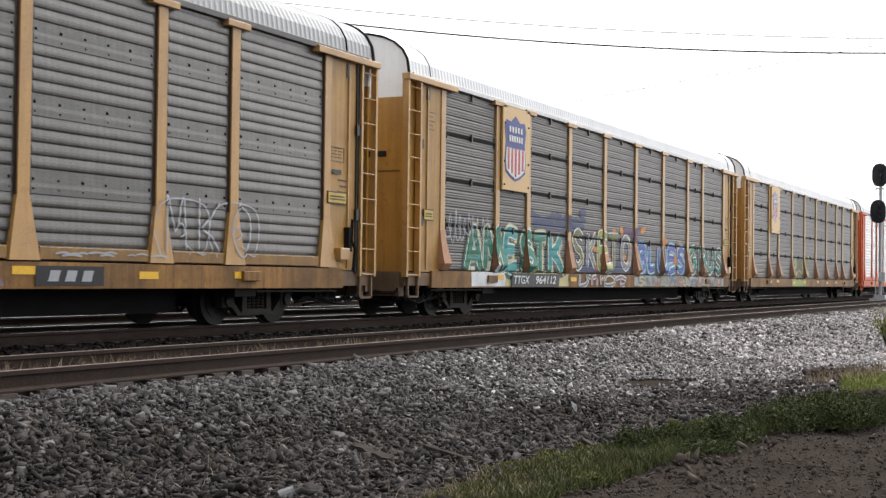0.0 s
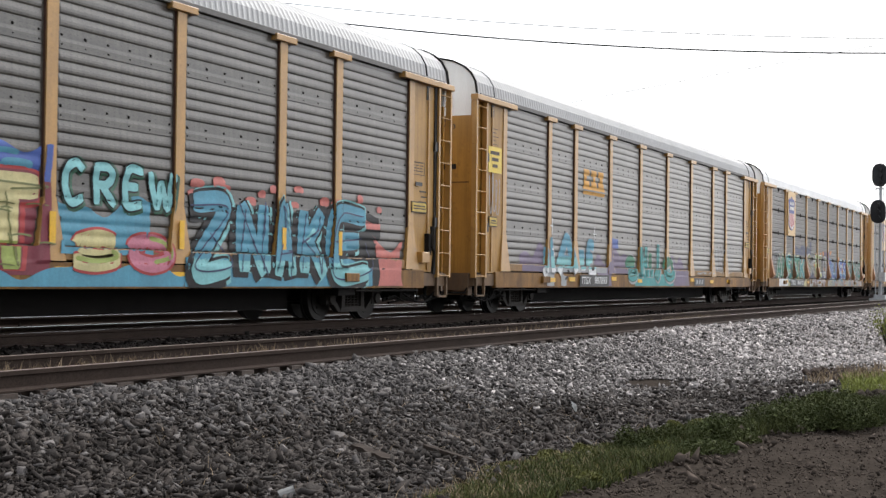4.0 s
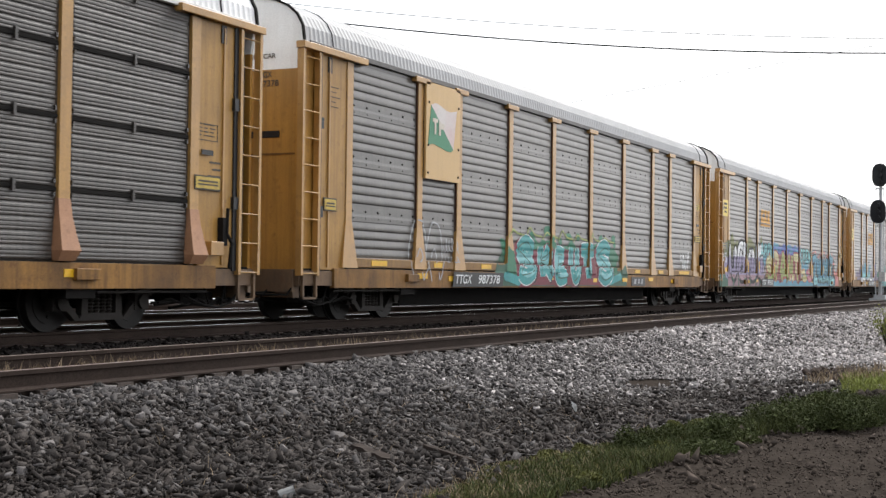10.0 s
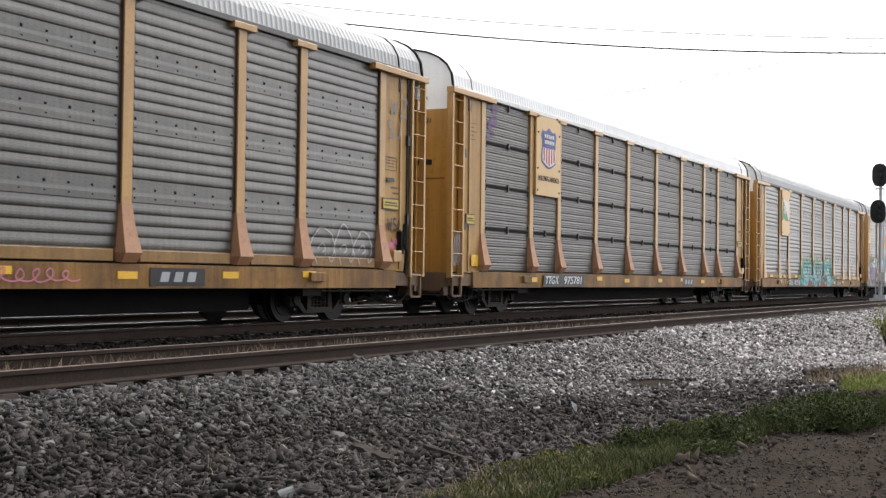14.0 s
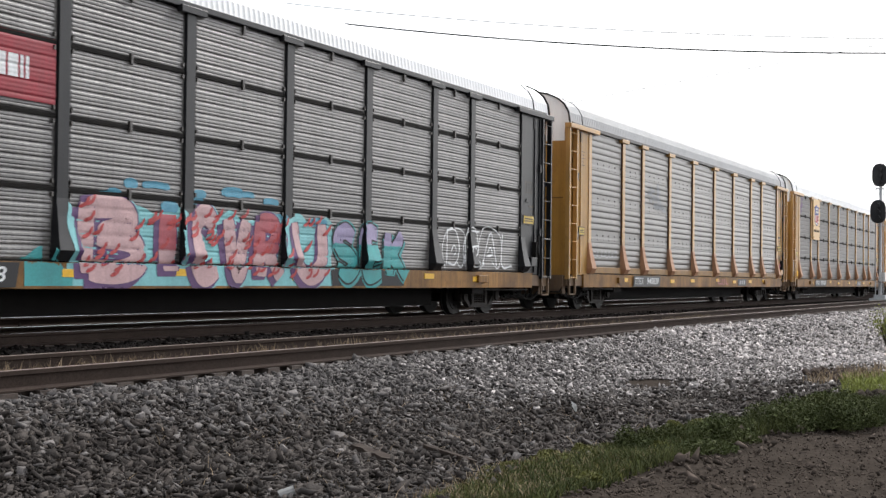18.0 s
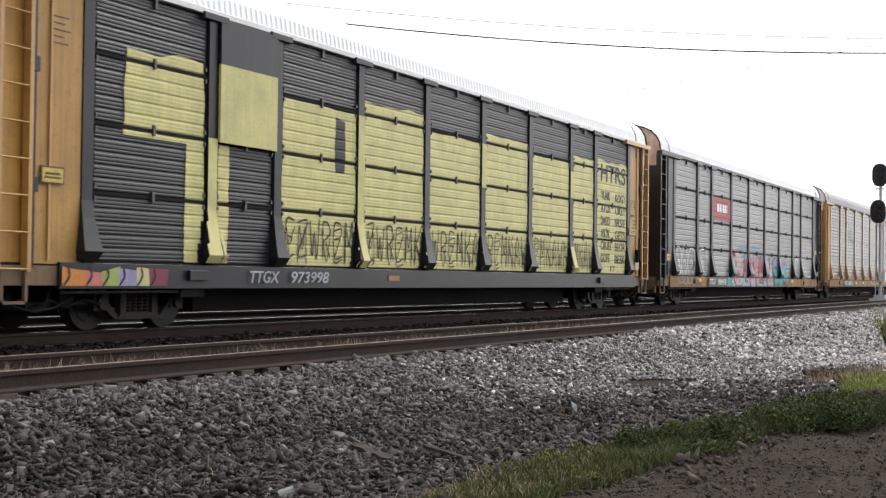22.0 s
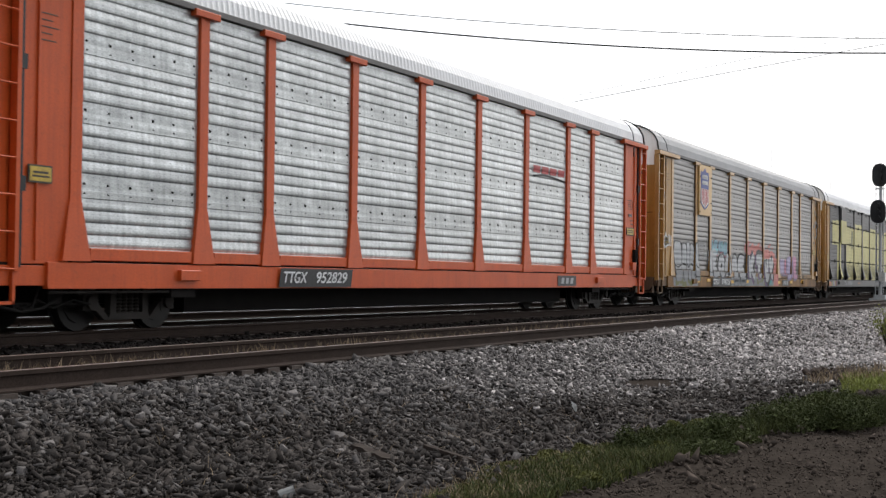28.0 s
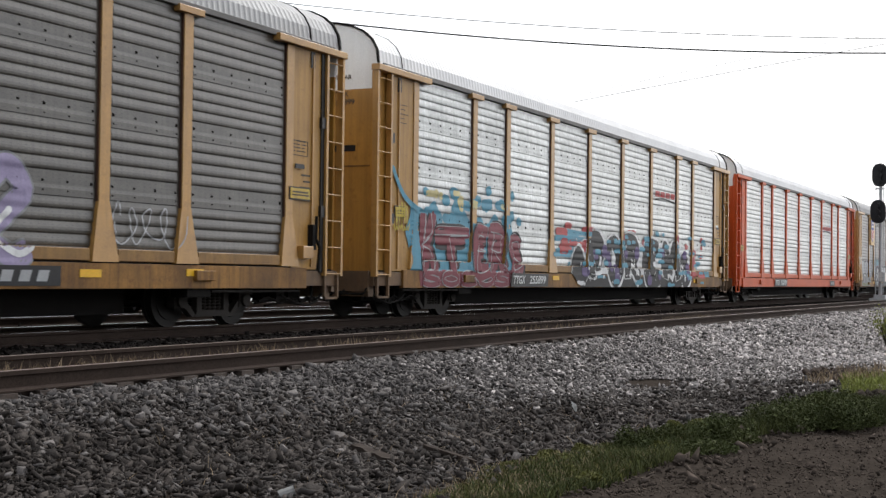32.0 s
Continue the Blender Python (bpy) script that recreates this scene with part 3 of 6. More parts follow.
def build_mast(x, y, high, label):
    root = thing("radio_mast", label, "radio mast", at=pose(x, y, -0.3))
    g = Geo()
    for a in range(3):
        c, s = 0.45 * math.cos(a * 2.094), 0.45 * math.sin(a * 2.094)
        g.tube((c, s, 0), (c, s, high), 0.035, 5)
    part("legs", g.mesh("legs", MAST), root)
    g = Geo()
    n = int(high / 1.6)
    for i in range(n):
        for a in range(3):
            b = (a + 1) % 3
            p = [(0.45 * math.cos(q * 2.094), 0.45 * math.sin(q * 2.094)) for q in (a, b)]
            g.tube((*p[0], i * 1.6), (*p[1], i * 1.6 + 1.6), 0.02, 4)
    part("lattice", g.mesh("lattice", MAST), root)
    part("antenna", Geo().tube((0, 0, high), (0, 0, high + 6), 0.05, 5).mesh("antenna", MAST), root)
    return root


build_mast(591, 130, 88, "tall thin lattice radio mast far beyond the yard")
build_mast(734, 130, 61, "short thin lattice radio mast far beyond the yard")
# ---------------------------------------------------------------- autorack cars
LENGTH, PITCH, HALF = 27.32, 28.6, 1.48
POSTS = [1.75, 4.66, 6.56, 9.42, 12.24, 15.08, 17.9, 20.76, 22.66, 25.57]
FLOOR_Z, EAVE_Z, TOP_Z = 0.98, 4.98, 5.86


def side_profile(kind):
    """(depth, z) up one side sheet; depth is measured outwards from the sheet's back."""
    pts = []
    if kind == "banded":
        pts.append((0.016, 1.19))
        for low, high in ((1.2, 1.88), (2.22, 2.92), (3.22, 3.89), (4.19, 4.88)):
            step = (high - low) / 4
            for i in range(4):
                # each rib has a sharp underside and leans back towards its top
                z = low + i * step
                pts += [(0.015, z), (0.0285, z + step * 0.13), (0.033, z + step * 0.32), (0.0305, z + step * 0.54), (0.0205, z + step * 0.8), (0.015, z + step * 0.96)]
            if high < 4.8:
                # the lower edge of the sheet above laps over, then runs flat
                pts += [(0.016, high), (0.029, high + 0.005), (0.029, high + 0.1), (0.02, high + 0.15), (0.016, high + 0.29)]
            else:
                pts.append((0.018, high))
        pts.append((0.018, 4.93))
    else:
        top, zz = kind + 0.95, kind + 0.012
        pts.append((0.014, kind))
        while zz + 0.186 < top:
            # three fine ribs to each broad one
            pts += [(0.02, zz), (0.034, zz + 0.016), (0.036, zz + 0.034), (0.029, zz + 0.054), (0.0355, zz + 0.068), (0.0355, zz + 0.09), (0.028, zz + 0.114), (0.0345, zz + 0.128), (0.032, zz + 0.152), (0.021, zz + 0.176)]
            zz += 0.187
        pts.append((0.014, top))
    return pts


def sheet(kind, width):
    """A side sheet whose ribs run out into flat margins beside the posts."""
    g = Geo()
    prof = side_profile(kind)
    n = len(prof)
    cuts = [(0.0, 0.0), (0.14, 0.0), (0.185, 1.0), (width - 0.185, 1.0), (width - 0.14, 0.0), (width, 0.0)]
    v = [(x, -(0.014 + (d - 0.014) * k), z) for x, k in cuts for d, z in prof] + [(x, 0.0, z) for x in (0, width) for z in (prof[0][1], prof[-1][1])]
    f = [(j * n + i, j * n + n + i, j * n + n + i + 1, j * n + i + 1) for j in range(5) for i in range(n - 1)]
    a, e = 6 * n, 5 * n
    f += [(a, a + 1, a + 3, a + 2), (0, a, a + 2, e), (n - 1, e + n - 1, a + 3, a + 1)]
    return g.add(v, f)


def bolts(width):
    """Bolt heads along the flat bands of a side sheet."""
    g = Geo()
    rows = [v for f in (1.95, 2.98, 3.95) for v in (f, f + 0.13)]
    for i, z in enumerate(rows):
        n = max(2, int(width / 0.42))
        for j in range(n):
            x = 0.22 + (width - 0.44) * j / (n - 1)
            h = 0.018 if (j + i) % 3 else 0.024
            g.add([(x - h, -0.018, z - h), (x + h, -0.018, z - h), (x + h, -0.018, z + h), (x - h, -0.018, z + h), (x, -0.046, z)], [(0, 1, 4), (1, 2, 4), (2, 3, 4), (3, 0, 4)])
    return g


def build_clips(car, a, w):
    """Small tabs across the gaps between the tiers of side sheets."""
    tab = shared("clip/tall", ZINC, lambda: Geo().box(-0.025, 0.025, -0.075, -0.03, -0.07, 0.09))
    ear = shared("clip/short", ZINC, lambda: Geo().box(-0.018, 0.018, -0.07, -0.03, -0.03, 0.03))
    for z in (1.97, 2.96, 3.95):
        part("clip", tab, car, at=pose(a + w / 2, -HALF + 0.11, z))
        for x in (0.17, w - 0.19):
            for dz in (-0.075, 0.105):
                part("clip", ear, car, at=pose(a + x, -HALF + 0.11, z + dz))
    part("clip", tab, car, at=pose(a + w / 2, -HALF + 0.11, 4.86))


def roof_ring(inset=0.0):
    w = HALF - 0.05 - inset
    r = []
    for i in range(13):
        a = math.pi * i / 12
        c, s = math.cos(a), math.sin(a)
        r.append((-w * math.copysign(abs(c) ** 0.8, c), EAVE_Z + 0.03 + (TOP_Z - EAVE_Z - 0.03 - inset) * s ** 0.85))
    return r


def roof_geo():
    g = Geo()
    xs = [0.12]
    x = 0.3
    while x < LENGTH - 0.3:
        xs += [x, x + 0.04, x + 0.06, x + 0.1]
        x += 0.15
    xs.append(LENGTH - 0.12)
    ring0, ring1 = roof_ring(), roof_ring(-0.012)
    v, f = [], []
    for k, x in enumerate(xs):
        up = 0 < k < len(xs) - 1 and (k - 1) % 4 in (1, 2)
        v += [(x, y, z) for y, z in (ring1 if up else ring0)]
    m = len(ring0)
    for k in range(len(xs) - 1):
        f += [(k * m + i, k * m + i + 1, (k + 1) * m + i + 1, (k + 1) * m + i) for i in range(m - 1)]
    return g.add(v, f)


def seam_geo(half=0.01, high=0.022):
    a, b = roof_ring(-high), roof_ring(0.0)
    n = len(a)
    v = [(x, y, z) for x in (-half, half) for y, z in a] + [(x, y, z) for x in (-half, half) for y, z in b]
    f = [(i, n + i, n + i + 1, i + 1) for i in range(n - 1)] + [(i, i + 1, 2 * n + i + 1, 2 * n + i) for i in range(n - 1)] + [(n + i + 1, n + i, 3 * n + i, 3 * n + i + 1) for i in range(n - 1)]
    return Geo().add(v, f)


def post_geo(wide):
    h = wide / 2
    return Geo().prism_y([(-h, 1.85), (h, 1.85), (h, 4.9), (-h, 4.9)], -HALF + 0.04, -HALF + 0.11)


def foot_geo(wide):
    """The foot of a post: a wedge that widens and leans out towards the sill."""
    h, v = wide / 2, []
    prof = [(1.85, -0.036, 0.004), (1.72, -0.034, 0.03), (1.0, 0.006, 0.17)]
    for z, d, w in prof:
        v += [(-h - w, -HALF - d, z), (h + w, -HALF - d, z), (h + w, -HALF + 0.11, z), (-h - w, -HALF + 0.11, z)]
    f = [(i * 4 + j, i * 4 + 4 + j, i * 4 + 4 + (j + 1) % 4, i * 4 + (j + 1) % 4) for i in range(2) for j in range(4)]
    return Geo().add(v, [*f, (0, 1, 2, 3), (11, 10, 9, 8)])


def hose(points, r, n=6):
    """A bent pipe through some points."""
    g = Geo()
    for a, b in zip(points, points[1:]):
        g.tube(a, b, r, n)
    return g


def end_fittings(car, spec, end, flip, span):
    main, sg = spec["paint"], -1 if end else 1
    if not end:
        part("return_plate", shared("return_plate", END_YELLOW if main is YELLOW else main, lambda: Geo().box(0.09, 0.62, -HALF + 0.13, -HALF + 0.17, 0.9, 4.86)), car)
    # black bar put in for the shaded slot beside the ladder, with door fittings
    part("door_track", shared("door_track/%d" % end, BLACK, lambda: Geo().box(*span(0.62, 0.72), -HALF + 0.03, -HALF + 0.13, 0.9, 4.86).box(*span(0.6, 0.75), -HALF + 0.0, -HALF + 0.1, 1.9, 2.1)
         .box(*span(0.6, 0.75), -HALF + 0.0, -HALF + 0.1, 3.5, 3.7)), car, "black door track")
    part("plate_rib", shared("plate_rib/%d" % end, main, lambda: Geo().bar(*span(0.98, 1.02), -HALF + 0.03, -HALF + 0.1, 1.0, 4.8)), car)
    part("notch", shared("notch/%d" % end, BLACK, lambda: Geo().box(*span(0.95, 1.08), -HALF + 0.04, -HALF + 0.1, 4.55, 4.84)), car, "black cut-out under the eave")
    part("buffer_beam", shared("buffer_beam/%d" % end, spec["sill"] if main is RED else BEAM, lambda: Geo().bar(*span(0.05, 1.22), -HALF + 0.06, -HALF + 0.16, 0.66, 0.93)), car)
    part("end_sill", shared("end_sill/%d" % end, BEAM, lambda: Geo().box(*span(0.0, 0.09), -HALF + 0.16, HALF - 0.1, 0.55, 0.95).box(*span(0.09, 0.3), -HALF + 0.2, HALF - 0.2, 0.45, 0.94)), car, "grimy brown end sill")
    part("stirrup", shared("stirrup/%d" % end, main if main is RED else BEAM, lambda: Geo().box(*span(0.1, 0.15), -HALF, -HALF + 0.05, 0.42, 0.86).box(*span(0.54, 0.59), -HALF, -HALF + 0.05, 0.42, 0.86)
         .box(*span(0.1, 0.59), -HALF, -HALF + 0.05, 0.42, 0.46)), car)
    part("coupler", shared("coupler/%d" % end, DARK, lambda: Geo().box(*span(-0.5, 0.3), -0.11, 0.11, 0.74, 0.98).box(*span(-0.66, -0.36), -0.2, 0.16, 0.7, 1.02).box(*span(-0.1, 0.12), -0.35, 0.35, 0.6, 1.0)), car)
    part("air_hose", shared("air_hose/%d" % end, DARK, lambda: hose([(flip(0.2), -0.3, 0.7), (flip(-0.1), -0.32, 0.58), (flip(-0.35), -0.28, 0.4), (flip(-0.6), -0.22, 0.34), (flip(-0.68), -0.2, 0.36)], 0.028)), car, "black rubber air hose")
    part("uncoupling_rod", shared("uncoupling_rod/%d" % end, DARK, lambda: hose([(flip(0.0), -1.3, 0.62), (flip(-0.05), -1.25, 0.5), (flip(-0.15), -0.7, 0.5), (flip(-0.3), -0.25, 0.62), (flip(-0.35), -0.1, 0.85)], 0.018)), car)
    part("brake_rigging", shared("brake_rigging/%d" % end, DARK, lambda: hose([(flip(0.3), -1.1, 0.45), (flip(0.9), -1.12, 0.34), (flip(1.4), -1.1, 0.42), (flip(2.2), -1.05, 0.36)], 0.022).box(*span(0.5, 0.9), -0.9, -0.5, 0.36, 0.56)
         .tube((flip(1.0), -1.2, 0.34), (flip(1.9), -1.0, 0.44), 0.03).tube((flip(0.1), -0.6, 0.4), (flip(1.5), -0.8, 0.3), 0.025).box(*span(1.5, 1.75), -1.2, -0.7, 0.4, 0.6)), car)
    part("brake_hose", shared("brake_hose/%d" % end, DARK, lambda: hose([(flip(1.7), -1.25, 0.5), (flip(1.3), -1.3, 0.36), (flip(0.9), -1.3, 0.31), (flip(0.55), -1.28, 0.38), (flip(0.3), -1.25, 0.52)], 0.02)
         .tube((flip(1.25), -1.28, 0.66), (flip(1.1), -1.28, 0.34), 0.016).tube((flip(0.7), -1.28, 0.66), (flip(0.78), -1.28, 0.33), 0.016)), car, "sagging black brake hose")
    part("brake_rod", shared("brake_rod/%d" % end, DARK, lambda: hose([(flip(0.25), -1.2, 0.5), (flip(0.5), -1.2, 0.36), (flip(0.75), -1.2, 0.47), (flip(1.0), -1.2, 0.34), (flip(1.3), -1.2, 0.46), (flip(1.6), -1.2, 0.35), (flip(2.0), -1.2, 0.46), (flip(2.3), -1.2, 0.4)], 0.02)
         .tube((flip(0.2), -1.15, 0.42), (flip(2.4), -1.15, 0.4), 0.022).tube((flip(0.45), -1.1, 0.66), (flip(0.42), -1.1, 0.4), 0.03).tube((flip(1.5), -1.1, 0.66), (flip(1.52), -1.1, 0.38), 0.03)), car)
    part("coupler_chain", shared("coupler_chain/%d" % end, DARK, lambda: hose([(flip(0.05), -0.8, 0.62), (flip(-0.15), -0.75, 0.44), (flip(-0.4), -0.65, 0.36), (flip(-0.62), -0.5, 0.42), (flip(-0.66), -0.3, 0.6)], 0.018)
         .tube((flip(0.2), -1.0, 0.56), (flip(-0.3), -0.5, 0.52), 0.02)), car)
    part("jack_pad", shared("jack_pad/%d" % end, spec["sill"], lambda: Geo().bar(flip(4.25) - 0.24, flip(4.25) + 0.24, -HALF - 0.06, -HALF + 0.02, 0.74, 0.9)), car)
    part("jack_box", shared("jack_box/%d" % end, DARK, lambda: Geo().bar(flip(4.25) - 0.3, flip(4.25) + 0.3, -HALF + 0.08, -HALF + 0.4, 0.48, 0.655)), car, "dark steel jacking box")
    part("train_pipe", shared("train_pipe/%d" % end, CASTING, lambda: Geo().tube((flip(1.3), -HALF + 0.1, 0.57), (flip(3.9), -HALF + 0.1, 0.57), 0.02)), car, "rusty steel air pipe")
    part("door_slot", shared("door_slot/%d" % end, BLACK, lambda: Geo().box(*span(0.09, 0.12), -0.95, -0.25, 3.3, 3.42)), car)
    part("door_seam", shared("door_seam/%d" % end, spec["sill"] if main is YELLOW else main, lambda: Geo().box(*span(0.09, 0.105), -HALF + 0.2, HALF - 0.2, 2.99, 3.02).box(*span(0.085, 0.105), -0.01, 0.01, 1.0, 4.5)), car)
    if end:
        part("hand_brake", shared("hand_brake", main, lambda: Geo().bar(flip(1.45), flip(1.12), -HALF - 0.08, -HALF + 0.06, 1.14, 1.36)), car)
        part("brake_lever", shared("brake_lever", DARK, lambda: hose([(flip(0.95), -HALF - 0.03, 1.9), (flip(1.0), -HALF - 0.05, 1.5), (flip(0.85), -HALF - 0.04, 1.35), (flip(0.88), -HALF - 0.02, 0.95)], 0.03).box(flip(1.1), flip(0.98), -HALF - 0.05, -HALF + 0.06, 1.3, 1.75)), car)
    for x, w, z, h, m in ((1.14, 0.58, 2.95, 0.27, None), (1.3, 0.3, 2.72, 0.08, BLACK), (1.12, 0.62, 2.19, 0.18, NOTICE)) if end else ((0.84, 0.4, 1.5 if main is BLACK else 2.05, 0.19, NOTICE),):
        if end and m is None:
            part("data_panel", shared("data_panel/%d" % end, DECAL, lambda: frame_and_lines(*span(x, x + w), z, h)), car)
        elif m is not None and (end or m is NOTICE):
            xa, xb = span(x, x + w)
            if m is NOTICE:
                part("placard_frame", shared("placard_frame/%d/%s" % (end, z), DECAL, lambda: Geo().box(xa - 0.025, xb + 0.025, -HALF + 0.022, -HALF + 0.04, z - 0.025, z + h + 0.025)), car)
                part("placard_line", shared("placard_line/%d/%s" % (end, z), DECAL, lambda: Geo().box(xa + 0.06, xb - 0.06, -HALF + 0.012, -HALF + 0.02, z + 0.1, z + 0.13).box(xa + 0.04, xb - 0.04, -HALF + 0.012, -HALF + 0.02, z + 0.05, z + 0.075)), car)
            part("placard", shared("placard/%d/%s" % (end, z), m, lambda: Geo().box(xa, xb, -HALF + 0.016, -HALF + 0.028, z, z + h)), car)
    for i in range(5):
        part("stencil", shared("stencil/%d/%d" % (end, i), DECAL, lambda: Geo().box(*span(1.05, 1.05 + (0.3, 0.22, 0.34, 0.2, 0.28)[i]), -HALF + 0.053, -HALF + 0.06, 4.3 - i * 0.09 if not end else 2.6 - i * 0.11, 4.315 - i * 0.09 if not end else 2.632 - i * 0.11)), car)


def frame_and_lines(x0, x1, z, h):
    """A stencilled box with rows of bars in it."""
    g, y0, y1 = Geo(), -HALF + 0.053, -HALF + 0.06
    for a, b, c, d in ((x0, x1, z, z + 0.012), (x0, x1, z + h - 0.012, z + h), (x0, x0 + 0.012, z + 0.012, z + h - 0.012), (x1 - 0.012, x1, z + 0.012, z + h - 0.012)):
        g.box(a, b, y0, y1, c, d)
    for i in range(4):
        for j in range(3):
            a = x0 + 0.06 + j * (x1 - x0 - 0.1) / 3
            g.box(a, a + (x1 - x0) * (0.16, 0.24, 0.2)[(i + j) % 3], y0, y1, z + 0.07 + i * h / 4.6, z + 0.088 + i * h / 4.6)
    return g


def curved_foot(wide):
    """The foot of a post that bends out over the sill."""
    h, g = wide / 2 + 0.004, Geo()
    prof = [(1.85, -0.036, 0), (1.6, 0.0, 0.01), (1.35, 0.055, 0.04), (1.14, 0.11, 0.07), (1.0, 0.02, 0.05)]
    v = []
    for z, d, w in prof:
        v += [(-h - w, -HALF - d, z), (h + w, -HALF - d, z), (h + w, -HALF + 0.1, z), (-h - w, -HALF + 0.1, z)]
    f = [(i * 4 + j, i * 4 + 4 + j, i * 4 + 4 + (j + 1) % 4, i * 4 + (j + 1) % 4) for i in range(len(prof) - 1) for j in range(4)]
    return g.add(v, [*f, (0, 1, 2, 3), tuple(range(4 * len(prof) - 1, 4 * len(prof) - 5, -1))])


def build_car(k, spec):
    """An enclosed autorack wagon; x runs along it from its trailing end."""
    name = "autorack_car"
    car = thing(name, spec["label"], "railway wagon", "wagons of the train")
    main, sill_mat, sheet_mat, roof_mat = spec["paint"], spec["sill"], spec["sheet"], spec["roof"]
    for i, x in enumerate(POSTS):
        part("post", shared("post", spec.get("post", main), lambda: post_geo(0.22)), car, at=pose(x, 0, 0))
        if spec["type"] == "banded" and main is YELLOW:
            # dark strips along both sides of a post, painted for the narrow shadow there
            part("post_edge", shared("post_edge", POST_SHADOW, lambda: Geo().bar(-0.122, -0.112, -HALF + 0.06, -HALF + 0.1, 1.85, 4.86).bar(0.112, 0.12, -HALF + 0.06, -HALF + 0.1, 1.85, 4.86)), car, at=pose(x, 0, 0))
        foot = FOOT if main is YELLOW and (spec["type"] == "tiered" or k == 4) and "post" not in spec else spec.get("post", main)
        part("post_foot", shared("post_foot/%s" % (spec["type"] if k != 4 else "bent"), foot, lambda: foot_geo(0.23) if spec["type"] == "banded" and k != 4 else curved_foot(0.23)), car, at=pose(x, 0, 0))
        part("post_cap", shared("post_cap", spec.get("post", main), lambda: Geo().bar(-0.32, 0.32, -HALF - 0.02, -HALF + 0.1, 4.86, 4.97)), car, at=pose(x, 0, 0))
    for i, (a, b) in enumerate(zip(POSTS, POSTS[1:])):
        w = round(b - a, 2)
        if spec["type"] == "banded":
            part("side_panel", shared("side_panel/%s" % w, sheet_mat, lambda: sheet("banded", w)), car, at=pose(a, -HALF + 0.11, 0))
            part("kick_plate", shared("kick_plate/%s" % w, main if main is RED else KICK, lambda: Geo().bar(0.3, w - 0.3, -HALF + 0.02, -HALF + 0.1, 1.012, 1.185)), car, at=pose(a, 0, 0))
            part("bolting", shared("bolting/%s" % w, DARK, lambda: bolts(w)), car, at=pose(a, -HALF + 0.11, 0))["kind"] = "stuff"
        else:
            for z in (1.97, 2.96, 3.95):
                part("tier_gap", shared("tier_gap/%s" % w, DARK, lambda: Geo().box(0.13, w - 0.13, -0.043, -0.008, -0.026, 0.026)), car, at=pose(a, -HALF + 0.11, z))
            build_clips(car, a, w)
            for j, z in enumerate((1.0, 1.99, 2.98, 3.97)):
                part("side_panel", shared("side_panel/%s/%d" % (w, j), sheet_mat, lambda: sheet(z, w)), car, at=pose(a, -HALF + 0.11, 0))
    part("far_side", shared("far_side", sheet_mat, lambda: Geo().box(0.15, LENGTH - 0.15, HALF - 0.08, HALF, 0.98, EAVE_Z)), car)
    # black sheet added behind the panels for the shade inside the wagon
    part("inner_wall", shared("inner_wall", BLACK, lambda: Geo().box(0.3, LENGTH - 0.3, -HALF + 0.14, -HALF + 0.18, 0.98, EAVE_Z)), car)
    part("roof", shared("roof", roof_mat, roof_geo), car)
    part("eave_rail", shared("eave_rail", BLACK if main is BLACK else WHITE if spec["type"] == "tiered" else EAVE, lambda: Geo().bar(0.3, LENGTH - 0.3, -HALF + 0.02, -HALF + 0.12, 4.94, 5.04)), car)
    part("side_sill", shared("side_sill", sill_mat, lambda: Geo().bar(1.2, LENGTH - 1.2, -HALF + 0.01, -HALF + 0.1, 0.62, 0.98, 0.003)), car)
    part("sill_gap", shared("sill_gap", DARK, lambda: Geo().box(1.75, LENGTH - 1.75, -HALF + 0.08, -HALF + 0.12, 0.98, 1.01)), car)
    part("deck", shared("deck", DARK, lambda: Geo().box(0.2, LENGTH - 0.2, -HALF + 0.1, HALF - 0.02, 0.86, 0.97)), car)
    part("centre_sill", shared("centre_sill", DARK, lambda: Geo().box(0.1, LENGTH - 0.1, -0.25, 0.25, 0.42, 0.86).box(5.2, LENGTH - 5.2, -0.7, 0.7, 0.22, 0.6)), car)
    for i, x in enumerate(POSTS[1:-1] if k not in (6, 8) else []):
        part("reflector", shared("reflector", REFLECTOR, lambda: Geo().box(-0.22, 0.22, -HALF - 0.001, -HALF + 0.02, 0.76, 0.87)), car, at=pose(x + (0.1, -0.35, 0.2, -0.2, 0.3, 0.0, -0.3, 0.2)[i], 0, (0, 0.02, 0.05)[(i + k) % 3]))
    for x in (1.1, LENGTH - 1.1):
        part("roof_seam", shared("roof_seam", DARK, seam_geo), car, at=pose(x, 0, 0))
    for x in (0.1, LENGTH - 0.1):
        part("roof_rim", shared("roof_rim", DARK, lambda: seam_geo(0.03, 0.035)), car, "black rim at the roof's end", at=pose(x, 0, 0))
    for end in (0, 1):
        flip = (lambda x: LENGTH - x) if end else (lambda x: x)
        def span(a, b):
            return sorted((flip(a), flip(b)))
        x0, x1 = span(0.62, 1.63)
        part("end_plate", shared("end_plate/%d" % end, END_PLATE if main is YELLOW else main, lambda: Geo().bar(x0, x1, -HALF + 0.06, -HALF + 0.12, 0.95, 4.86)), car)
        x0, x1 = span(-0.03, 2.25)
        part("eave_beam", shared("eave_beam/%d" % end, main, lambda: Geo().bar(x0, x1, -HALF - 0.06, -HALF + 0.12, 4.86, 4.98)), car)
        lad = part("ladder", shared("ladder/%d" % end, main, lambda: Geo().bar(*span(0.0, 0.07), -HALF - 0.02, -HALF + 0.1, 0.84, 4.86).bar(*span(0.55, 0.62), -HALF - 0.02, -HALF + 0.1, 0.84, 4.86)), car)
